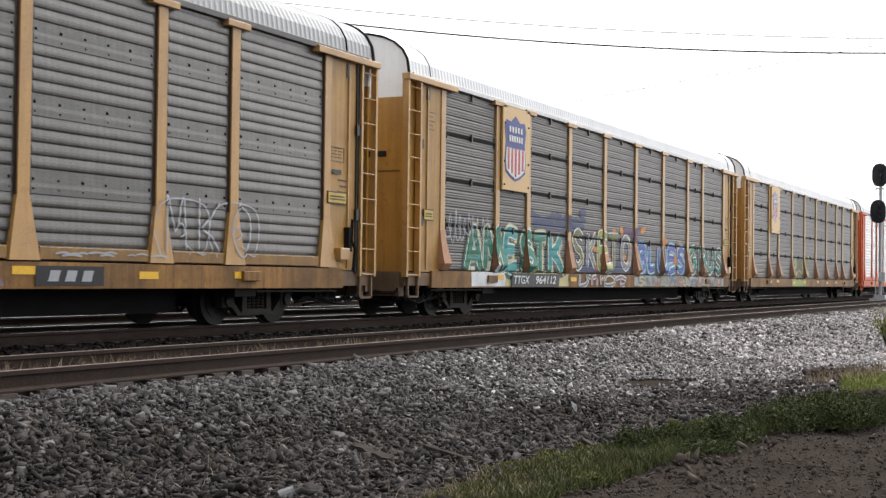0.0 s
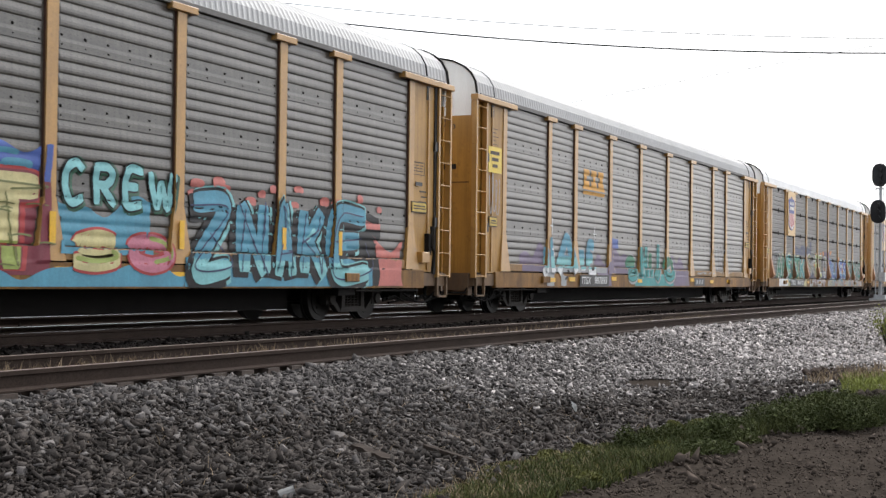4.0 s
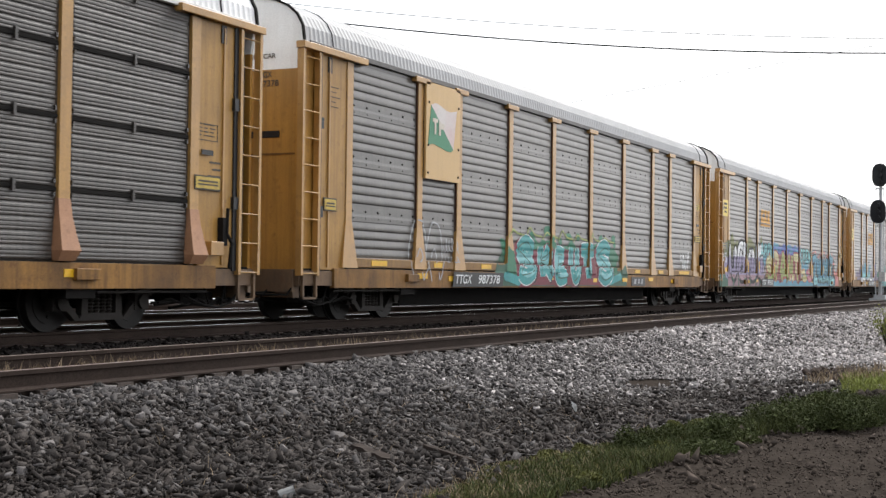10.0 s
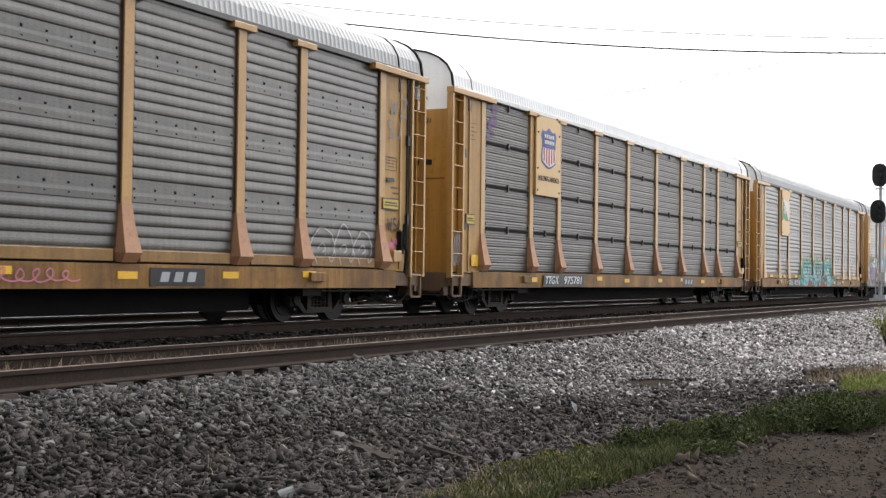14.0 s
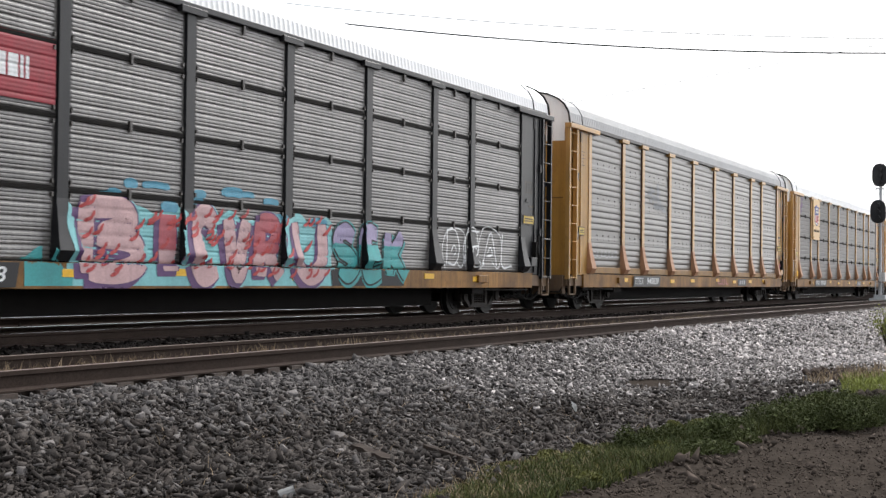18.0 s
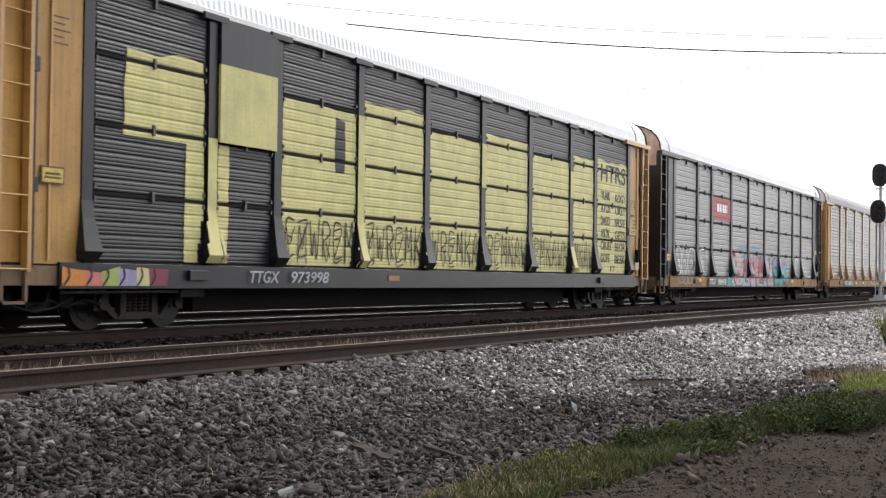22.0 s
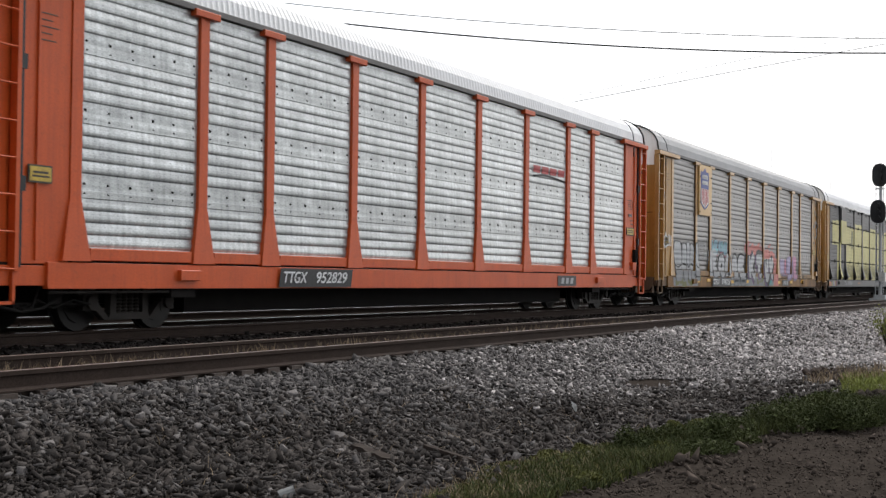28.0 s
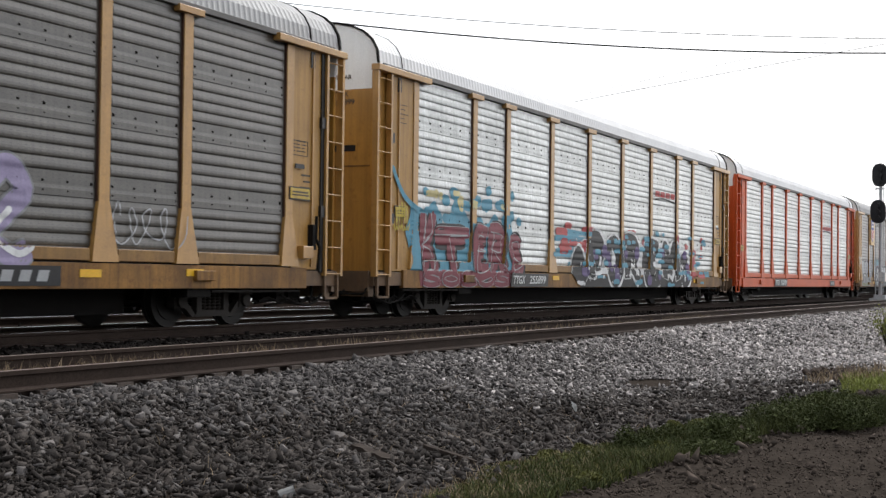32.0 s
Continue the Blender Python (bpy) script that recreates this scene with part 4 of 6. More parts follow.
        for r in range(9):
            part("rung", shared("rung/%d" % end, END_PLATE if main is YELLOW else main, lambda: Geo().tube((span(0.03, 0.6)[0], -HALF - 0.01, 0), (span(0.03, 0.6)[1], -HALF - 0.01, 0), 0.013, 6)), lad, at=pose(0, 0, 0.88 + r * 0.48))
        x0, x1 = span(0.1, 0.16)
        part("end_door", shared("end_door/%d" % end, END_YELLOW if main is YELLOW else main, lambda: Geo().box(x0, x1, -HALF + 0.12, HALF - 0.1, 0.95, 4.52)), car)
        gable = [(y, z) for y, z in roof_ring(0.01)]
        part("gable", shared("gable/%d" % end, spec.get("gable", GABLE), lambda: Geo().prism_x([(-HALF + 0.12, 4.52), (HALF - 0.12, 4.52)] + gable[::-1], x0, x1)), car, "white painted gable")
        end_fittings(car, spec, end, flip, span)
        build_truck(car, flip(3.4))
    return car


def wheelset_geo():
    g = Geo()
    for side in (-1, 1):
        g.disc_y((0, 0), 0.42, side * 0.69, side * 0.82, 28).disc_y((0, 0), 0.45, side * 0.66, side * 0.70, 28).disc_y((0, 0), 0.3, side * 0.8, side * 0.835, 20)
        g.disc_y((0, 0), 0.13, side * 0.83, side * 0.9, 14).disc_y((0, 0), 0.1, side * 0.9, side * 1.0, 10)
        for k in range(3):
            c, d = math.cos(k * 2.094), math.sin(k * 2.094)
            g.tube((0.2 * c, side * 0.83, 0.2 * d), (0.2 * c, side * 0.85, 0.2 * d), 0.03, 6)
    return g.disc_y((0, 0), 0.085, -0.7, 0.7, 12)


def truck_frame_geo():
    """One cast side frame with its axle boxes."""
    g = Geo()
    outer = [(-1.14, 0.34), (-0.7, 0.36), (-0.46, 0.14), (0.46, 0.14), (0.7, 0.36), (1.14, 0.34), (1.14, 0.56), (0.6, 0.74), (0.3, 0.76), (-0.3, 0.76), (-0.6, 0.74), (-1.14, 0.56)]
    low, high = [(-0.5, 0.16), (0.5, 0.16), (0.42, 0.26), (-0.42, 0.26)], [(-1.14, 0.5), (-0.62, 0.64), (0.62, 0.64), (1.14, 0.5), (1.14, 0.6), (0.6, 0.76), (-0.6, 0.76), (-1.14, 0.6)]
    g.prism_y(low, -0.06, 0.06).prism_y(high[:2] + high[6:], -0.06, 0.06).prism_y(high[1:3] + high[5:7], -0.06, 0.06).prism_y(high[2:6], -0.06, 0.06)
    for sg in (-1, 1):
        leg = [(sg * 0.3, 0.2), (sg * 0.44, 0.2), (sg * 0.42, 0.68), (sg * 0.3, 0.68)]
        slope = [(sg * 0.44, 0.16), (sg * 0.56, 0.16), (sg * 1.02, 0.5), (sg * 0.82, 0.52)]
        for p in (leg, slope):
            g.prism_y(p if sg > 0 else p[::-1], -0.055, 0.055)
        g.box(sg * 0.88 - 0.16, sg * 0.88 + 0.16, -0.07, 0.07, 0.3, 0.56).disc_y((sg * 0.88, 0.42), 0.11, -0.12, -0.05, 14)
    return g


def spring_geo():
    """A coil spring as one ribbed column."""
    g, n = Geo(), 10
    rings = [(0.24, 0.05)] + [(0.25 + i * 0.025, 0.062 if i % 2 == 0 else 0.042) for i in range(13)] + [(0.58, 0.05)]
    v = [(r * math.cos(j * math.tau / n), r * math.sin(j * math.tau / n), z) for z, r in rings for j in range(n)]
    f = [(i * n + j, i * n + (j + 1) % n, (i + 1) * n + (j + 1) % n, (i + 1) * n + j) for i in range(len(rings) - 1) for j in range(n)]
    return g.add(v, f)


def build_truck(car, x):
    truck = part("truck", shared("bolster", DARK, lambda: Geo().bar(-0.2, 0.2, -1.08, 1.0, 0.56, 0.74).box(-0.75, -0.55, -0.8, 0.8, 0.3, 0.36).box(0.55, 0.75, -0.8, 0.8, 0.3, 0.36)), car, at=pose(x, 0, 0))
    for y in (-1.0, 1.0):
        part("side_frame", shared("side_frame", CASTING, truck_frame_geo), truck, "brown-grey cast steel side frame", at=pose(0, y, 0))
    for s in (-0.2, -0.07, 0.07, 0.2):
        part("spring", shared("spring", CASTING, spring_geo), truck, at=pose(s, -1.0, 0))
    for s in (-0.88, 0.88):
        part("wheelset", shared("wheelset", WHEEL, wheelset_geo), truck, at=pose(s, 0, 0.42))
    return truck


BANDED, TIERED = "banded", "tiered"
Y, R, B = YELLOW, RED, BLACK
SPECS = {
    -3: dict(type=BANDED, paint=R, sill=R, sheet=ZINC_BRIGHT, roof=ROOF, label="red autorack wagon with bright galvanised side panels"),
    -2: dict(type=TIERED, paint=Y, sill=SILL_YELLOW, sheet=ZINC, roof=ROOF, label="yellow autorack wagon with grey tiered panels and a shield emblem"),
    -1: dict(type=TIERED, paint=Y, sill=SILL_YELLOW, sheet=ZINC, roof=ROOF, label="yellow autorack wagon with shield emblem and green graffiti"),
    0: dict(type=BANDED, paint=Y, sill=SILL_YELLOW, sheet=ZINC_BROWN, roof=ROOF_GREY, label="yellow autorack wagon with grimy panels and teal graffiti"),
    1: dict(type=BANDED, paint=Y, sill=SILL_YELLOW, sheet=ZINC_BROWN, roof=ROOF_GREY, label="yellow autorack wagon covered in violet and blue graffiti"),
    2: dict(type=BANDED, paint=Y, sill=SILL_YELLOW, sheet=ZINC_BROWN, roof=ROOF_GREY, label="yellow autorack wagon with flag emblem and turquoise graffiti"),
    3: dict(type=TIERED, paint=Y, sill=SILL_YELLOW, sheet=ZINC, roof=ROOF, label="yellow autorack wagon with clean grey panels and shield emblem"),
    4: dict(type=BANDED, paint=Y, sill=SILL_YELLOW, sheet=ZINC_BROWN, roof=ROOF_GREY, label="yellow autorack wagon with plain dusty panels"),
    5: dict(type=TIERED, paint=B, sill=SILL_YELLOW, sheet=ZINC_DUSTY, roof=ROOF, gable=GABLE_RUST, label="black autorack wagon with grey panels and a red sign"),
    6: dict(type=TIERED, paint=Y, post=B, sill=B, sheet=BLACK, roof=ROOF, label="black autorack wagon overpainted with large pale yellow letters"),
    7: dict(type=BANDED, paint=Y, sill=SILL_YELLOW, sheet=ZINC_BROWN, roof=ROOF_GREY, label="yellow autorack wagon with shield emblem and silver graffiti"),
    8: dict(type=BANDED, paint=R, sill=R, sheet=ZINC_BRIGHT, roof=ROOF, label="red autorack wagon with bright galvanised side panels"),
    9: dict(type=BANDED, paint=Y, sill=SILL_YELLOW, sheet=ZINC_BRIGHT, roof=ROOF, label="yellow autorack wagon with bright panels and red and black graffiti"),
    10: dict(type=BANDED, paint=Y, sill=SILL_YELLOW, sheet=ZINC_BROWN, roof=ROOF_GREY, label="yellow autorack wagon with dark grimy panels"),
}
CARS = {k: build_car(k, SPECS[k]) for k in SPECS}



# ---------------------------------------------------------------- paint on the wagons
def outer_skin(profile):
    """Heights and depths of a profile's outer hull, over a hand's breadth of paint."""
    z = np.arange(0.6, 4.95, 0.006)
    d = np.interp(z, [q for p, q in profile], [p for p, q in profile])
    return z, np.max([np.roll(d, s) for s in (-1, 0, 1)], axis=0)


BAND_Z, BAND_D = outer_skin(side_profile("banded"))
TIER_Z, TIER_D = outer_skin([q for z in (1.0, 1.99, 2.98, 3.97) for q in side_profile(z)])


def skin(kind, u, z):
    """How far a wagon's side stands out (local y) at u along it and height z."""
    d = np.interp(z, BAND_Z, BAND_D) if kind == "banded" else np.interp(z, TIER_Z, TIER_D)
    y = -HALF + 0.11 - d
    if kind == "banded":
        y = np.where((z <= 1.19) & (z > 0.99), -HALF + 0.02, y)
    half = 0.125 + np.clip((1.85 - z) / 0.85, 0, 1) * 0.17
    for p in POSTS:
        bend = np.interp(z, [1.0, 1.14, 1.35, 1.6, 1.85], [0.02, 0.11, 0.055, 0.0, -0.036]) if kind != "banded" else np.interp(z, [1.0, 1.72, 1.85], [0.006, -0.034, -0.036])
        y = np.where((np.abs(u - p) < half + 0.015) & (z > 0.98), -HALF - bend, y)
    y = np.where(z <= 0.99, np.minimum(y, -HALF + 0.01), y)
    y = np.where((u < POSTS[0]) | (u > POSTS[-1]), np.minimum(y, -HALF + 0.05), y)
    return y


GLYPHS = {
    "A": [[(0.02, 0.0), (0.3, 0.7), (0.5, 1.0), (0.7, 0.7), (0.98, 0.0)], [(0.2, 0.32), (0.8, 0.32)]],
    "B": [[(0.14, 0.0), (0.12, 1.0)], [(0.12, 0.98), (0.62, 0.96), (0.78, 0.76), (0.3, 0.54)], [(0.3, 0.54), (0.82, 0.48), (0.9, 0.18), (0.6, 0.02), (0.14, 0.04)]],
    "C": [[(0.9, 0.84), (0.56, 1.0), (0.16, 0.8), (0.1, 0.3), (0.4, 0.0), (0.92, 0.12)]],
    "D": [[(0.14, 0.0), (0.12, 1.0)], [(0.12, 0.98), (0.62, 0.92), (0.9, 0.5), (0.62, 0.06), (0.14, 0.02)]],
    "E": [[(0.92, 0.96), (0.14, 0.94), (0.14, 0.04), (0.96, 0.06)], [(0.14, 0.52), (0.74, 0.54)]],
    "F": [[(0.96, 0.92), (0.5, 1.0), (0.16, 0.92), (0.14, 0.0)], [(0.16, 0.5), (0.72, 0.52), (0.84, 0.8)]],
    "G": [[(0.88, 0.86), (0.5, 1.0), (0.14, 0.7), (0.14, 0.26), (0.5, 0.0), (0.88, 0.2), (0.86, 0.46), (0.52, 0.44)]],
    "H": [[(0.14, 0.0), (0.16, 1.0)], [(0.84, 0.0), (0.86, 1.0)], [(0.16, 0.48), (0.84, 0.5)]],
    "I": [[(0.5, 0.0), (0.5, 1.0)]],
    "J": [[(0.7, 1.0), (0.72, 0.3), (0.44, 0.0), (0.1, 0.22)]],
    "K": [[(0.14, 0.0), (0.16, 1.0)], [(0.88, 1.0), (0.58, 0.66), (0.22, 0.46)], [(0.3, 0.5), (0.64, 0.28), (0.96, 0.0)]],
    "L": [[(0.16, 1.0), (0.14, 0.06), (0.9, 0.06)]],
    "M": [[(0.06, 0.0), (0.18, 1.0), (0.5, 0.4), (0.82, 1.0), (0.94, 0.0)]],
    "N": [[(0.12, 0.0), (0.14, 1.0)], [(0.14, 1.0), (0.84, 0.0)], [(0.86, 0.0), (0.88, 1.0)]],
    "O": [[(0.5, 1.0), (0.14, 0.76), (0.12, 0.26), (0.5, 0.0), (0.88, 0.26), (0.86, 0.76), (0.5, 1.0)]],
    "P": [[(0.14, 0.0), (0.14, 1.0)], [(0.14, 0.98), (0.7, 0.94), (0.88, 0.72), (0.66, 0.46), (0.18, 0.44)]],
    "R": [[(0.14, 0.0), (0.12, 1.0)], [(0.12, 0.98), (0.66, 0.96), (0.86, 0.74), (0.62, 0.52), (0.2, 0.48)], [(0.42, 0.48), (0.94, 0.0)]],
    "S": [[(0.9, 0.84), (0.5, 1.0), (0.14, 0.8), (0.3, 0.58), (0.72, 0.44), (0.88, 0.2), (0.5, 0.0), (0.06, 0.14)]],
    "T": [[(0.02, 0.94), (0.98, 0.96)], [(0.5, 0.9), (0.5, 0.0)]],
    "U": [[(0.12, 1.0), (0.14, 0.3), (0.46, 0.02), (0.84, 0.28), (0.88, 1.0)]],
    "V": [[(0.06, 1.0), (0.48, 0.02), (0.94, 1.0)]],
    "W": [[(0.04, 1.0), (0.26, 0.02), (0.5, 0.7), (0.74, 0.02), (0.96, 1.0)]],
    "Y": [[(0.08, 1.0), (0.42, 0.5), (0.9, 1.0)], [(0.44, 0.52), (0.3, 0.0)]],
    "Z": [[(0.06, 0.94), (0.92, 0.94), (0.1, 0.06), (0.98, 0.06)]],
}


class Spray:
    """Collects coats of paint for one wagon, colour by colour, lying on its corrugated side."""

    def __init__(self, k, seed):
        self.k, self.kind, self.rng, self.coats, self.n, self.group = k, SPECS[k]["type"], random.Random(seed), {}, 0, 0

    def grid(self, colour, u, z, layer, bare_posts=False):
        """u, z: arrays (rows, columns) of places on the side."""
        self.n += 1
        y = skin(self.kind, u, z) - 0.005 - 0.004 * layer - 0.00004 * self.n
        r, c = u.shape
        v = np.stack([u, y, z], -1).reshape(-1, 3)
        i = (np.arange(r - 1)[:, None] * c + np.arange(c - 1)[None]).ravel()
        f = np.concatenate([np.stack([i, i + 1, i + c + 1], 1), np.stack([i, i + c + 1, i + c], 1)])
        f = f[np.ptp(v[f, 1], axis=1) < 0.03]
        if bare_posts:
            c = v[f].mean(1)
            f = f[np.min([np.abs(c[:, 0] - p) for p in POSTS], axis=0) > 0.14 + np.clip((1.85 - c[:, 2]) / 0.85, 0, 1) * 0.12]
        low = -9.0
        for high, tint in colour if isinstance(colour, tuple) else ((9.0, colour),):
            # a fading fill changes its colour with height
            mid = v[f, 2].mean(1)
            g = f[(mid > low) & (mid <= high)]
            low = high
            if len(g):
                used, g = np.unique(g, return_inverse=True)
                vs, ts = self.coats.setdefault((self.group, tint), ([], []))
                base = sum(len(w) for w in vs)
                vs.append(v[used])
                ts.append(g.reshape(-1, 3) + base)

    def patch(self, colour, u0, u1, z0, z1, layer=0, rough=0.05, bare_posts=False):
        """An area of paint with uneven edges."""
        self.group += 1
        nu, nz = max(2, int((u1 - u0) / 0.06)), max(3, int((z1 - z0) / (0.022 if self.kind == "banded" else 0.012)))
        a, b = np.meshgrid(np.linspace(0, 1, nu), np.linspace(0, 1, nz), indexing="ij")
        s = self.rng.uniform(0, 99)
        w = np.array([noise.noise((x * (u1 - u0) * 1.6, s, 0)) for x in np.linspace(0, 1, nu)])[:, None]
        w2 = np.array([noise.noise((x * (z1 - z0) * 2.0, s, 5)) for x in np.linspace(0, 1, nz)])[None]
        u = u0 + (u1 - u0) * a + rough * w2 * (a * 2 - 1)
        z = np.clip(z0 + (z1 - z0) * b + rough * 2 * w * b, 0.625, 4.92)
        self.grid(colour, u, z, layer, bare_posts)

    def stroke(self, colour, pts, width, layer, taper=0.6):
        """A painted line of some width through points (u, z)."""
        p = np.array(pts, float)
        if len(p) > 2:
            q = np.vstack([2 * p[0] - p[1], p, 2 * p[-1] - p[-2]])
            out = []
            for i in range(1, len(q) - 2):
                for t in np.linspace(0, 1, 8, endpoint=False):
                    a, b, c, d = q[i - 1], q[i], q[i + 1], q[i + 2]
                    out.append(0.5 * (2 * b + (c - a) * t + (2 * a - 5 * b + 4 * c - d) * t * t + (3 * b - a - 3 * c + d) * t ** 3))
            p = np.array(out + [p[-1]])
        seg = np.linalg.norm(np.diff(p, axis=0), axis=1)
        cum = np.concatenate([[0], np.cumsum(seg)])
        n = max(3, int(cum[-1] / 0.035))
        l = np.linspace(0, cum[-1], n)
        p = np.stack([np.interp(l, cum, p[:, 0]), np.interp(l, cum, p[:, 1])], 1)
        d = np.gradient(p, axis=0)
        d /= np.linalg.norm(d, axis=1)[:, None] + 1e-9
        side = np.stack([-d[:, 1], d[:, 0]], 1)
        end = np.minimum(np.minimum(l, cum[-1] - l) / (width * 0.5), 1)
        w = width * (taper + (1 - taper) * np.sqrt(end))
        c = np.linspace(-0.5, 0.5, max(3, int(width / 0.03) + 1))
        g = p[:, None] + side[:, None] * (w[:, None] * c[None])[..., None]
        self.grid(colour, g[..., 0], np.clip(g[..., 1], 0.625, 4.9), layer)

    def shape(self, u0, u1, z0, z1, i, fill, edge, thick, glow=None, top=None, inner=None, rim=0.07, halo=0.22):
        """One swollen figure of a graffiti piece: an abstract bundle of fat strokes with an outline."""
        r = self.rng
        self.group += 1
        forms = [
            [[(0.86, 0.82), (0.5, 1.0), (0.16, 0.78), (0.5, 0.5), (0.84, 0.26), (0.46, 0.0), (0.08, 0.14)]],
            [[(0.16, 0.02), (0.2, 1.02)], [(0.2, 0.0), (0.6, 0.05), (0.78, 0.4), (0.7, 0.9)], [(0.7, 0.9), (0.98, 0.66)]],
            [[(0.5, 0.0), (0.44, 0.9)], [(0.06, 0.84), (0.5, 1.04), (0.96, 0.8)], [(0.5, 0.05), (0.86, 0.16)]],
            [[(0.1, 0.96), (0.5, 0.7), (0.34, 0.3), (0.84, 0.04)], [(0.84, 1.0), (0.8, 0.5)], [(0.06, 0.1), (0.4, 0.02)]],
            [[(0.16, 0.06), (0.2, 0.8), (0.4, 1.0)], [(0.48, 0.0), (0.52, 0.72)], [(0.8, 0.1), (0.8, 0.94), (0.98, 1.04)]],
            [[(0.1, 0.0), (0.4, 1.02), (0.62, 0.6), (0.86, 0.02)], [(0.86, 0.7), (0.96, 1.0)]],
            [[(0.14, 0.1), (0.1, 0.7), (0.46, 1.0), (0.84, 0.76), (0.8, 0.16), (0.44, 0.0), (0.14, 0.16)]],
            [[(0.1, 1.02), (0.2, 0.3), (0.52, 0.02), (0.8, 0.36), (0.9, 1.0)], [(0.5, 0.1), (0.52, 0.6)]],
        ]
        sets = GLYPHS[i] if isinstance(i, str) else forms[i % len(forms)]
        flip, slant = not isinstance(i, str) and r.random() < 0.5, r.uniform(-0.05, 0.1)
        loose = 0.022 if isinstance(i, str) else 0.05
        jig = []
        for st in sets:
            jig.append([(u0 + (u1 - u0) * ((1 - a if flip else a) + r.uniform(-loose, loose) + slant * b), z0 + (z1 - z0) * (b + r.uniform(-loose, loose))) for a, b in st])
        for s in jig:
            if glow:
                self.stroke(glow, [(a + 0.03, b - 0.02) for a, b in s], thick + halo, 1 + 0.1 * (self.group % 3), 0.8)
            self.stroke(edge, s, thick + rim, 2, 0.8)
        for s in jig:
            self.stroke(fill, s, thick, 3, 0.75)
        for s in jig:
            if top:
                self.stroke(top, [(a + thick * 0.2, b + 0.04) for a, b in s[len(s) // 2:]], thick * 0.3, 4, 0.2)
            if inner:
                self.stroke(inner, [(a + (0.34 if j % 2 else -0.3) * thick * r.uniform(0.5, 1.1), b + r.uniform(-0.06, 0.06)) for j, (a, b) in enumerate(s + [((s[-1][0] + s[0][0]) / 2 + 0.1, (s[-1][1] + s[0][1]) / 2)])], 0.028, 4.5, 0.3)

    def piece(self, u0, u1, z0, z1, n, fills, edge, thick=0.24, glow=None, tops=(None,), start=0, inner=None, rim=0.07, halo=0.22, lift=0.08):
        w = (u1 - u0) / n
        for i in range(n):
            up = self.rng.uniform(-lift, lift)
            self.shape(u0 + i * w + 0.02, u0 + (i + 1) * w + 0.08, z0, z1 + up, start + i * 3 + self.rng.randrange(2), fills[i % len(fills)], edge, thick, glow, tops[i % len(tops)], inner, rim, halo)

    def word(self, text, spans, z0, z1, fills, edge, thick=0.3, glow=None, top=None, inner=None, rim=0.08, halo=0.24, depth=None):
        """Fat painted letters, each between its own ends (u0, u1[, height]); depth is the colour of their thrown side."""
        for i, (c, s) in enumerate(zip(text, spans)):
            h = s[2] if len(s) > 2 else z1
            t = min(thick, 0.6 * (s[1] - s[0])) if c == "I" else min(0.8 * thick, 0.31 * (s[1] - s[0]) + 0.04)
            if depth:
                self.group += 1
                for st in GLYPHS[c]:
                    self.stroke(depth, [(s[0] + t / 2 + (s[1] - s[0] - t) * a - 0.09, z0 + t / 2 + (h - z0 - t) * b - 0.07) for a, b in st], t + rim * 1.5, 1.5, 0.85)
            self.shape(s[0] + t / 2, s[1] - t / 2, z0 + t / 2, h - t / 2, c, fills[i % len(fills)], edge, t, glow, top, inner, rim, halo)

    def tag(self, colour, text, u0, u1, z0, z1, width=0.035, layer=5):
        """Letters written in one thin line."""
        self.group += 1
        w = (u1 - u0) / len(text)
        for i, c in enumerate(text):
            for st in GLYPHS.get(c, ()):
                self.stroke(colour, [(u0 + w * (i + 0.08 + 0.84 * a + self.rng.uniform(-0.04, 0.04)), z0 + (z1 - z0) * (b + self.rng.uniform(-0.05, 0.05))) for a, b in st], width, layer, 0.5)

    def dashes(self, colour, u0, u1, z0, z1, n, long, high, layer=5):
        """Short level dabs of paint."""
        self.group += 1
        for _ in range(n):
            u, z = self.rng.uniform(u0, u1), self.rng.uniform(z0, z1)
            l = long * self.rng.uniform(0.6, 1.4)
            self.stroke(colour, [(u, z), (u + l * 0.5, z + 0.02), (u + l, z)], high * self.rng.uniform(0.7, 1.3), layer, 0.5)

    def rounds(self, colour, spans, z0, z1, width=0.03):
        """Bubble outlines side by side in one thin line."""
        for u0, u1 in spans:
            self.group += 1
            m = (u0 + u1) / 2
            j = self.rng.uniform(-0.06, 0.06)
            self.stroke(colour, [(u0 + 0.15, z0), (u0, z0 + 0.45 * (z1 - z0)), (u0 + 0.2, z1 - 0.1 + j), (m, z1 + j), (u1 - 0.1, z1 - 0.15), (u1, z0 + 0.4 * (z1 - z0)), (u1 - 0.2, z0 + 0.05), (m + 0.1, z0 + 0.2)], width, 5, 0.5)
            self.stroke(colour, [(m - 0.15, z0 + 0.4 * (z1 - z0)), (m, z0 + 0.55 * (z1 - z0)), (m + 0.12, z0 + 0.4 * (z1 - z0)), (m - 0.02, z0 + 0.32 * (z1 - z0))], width, 5, 0.5)

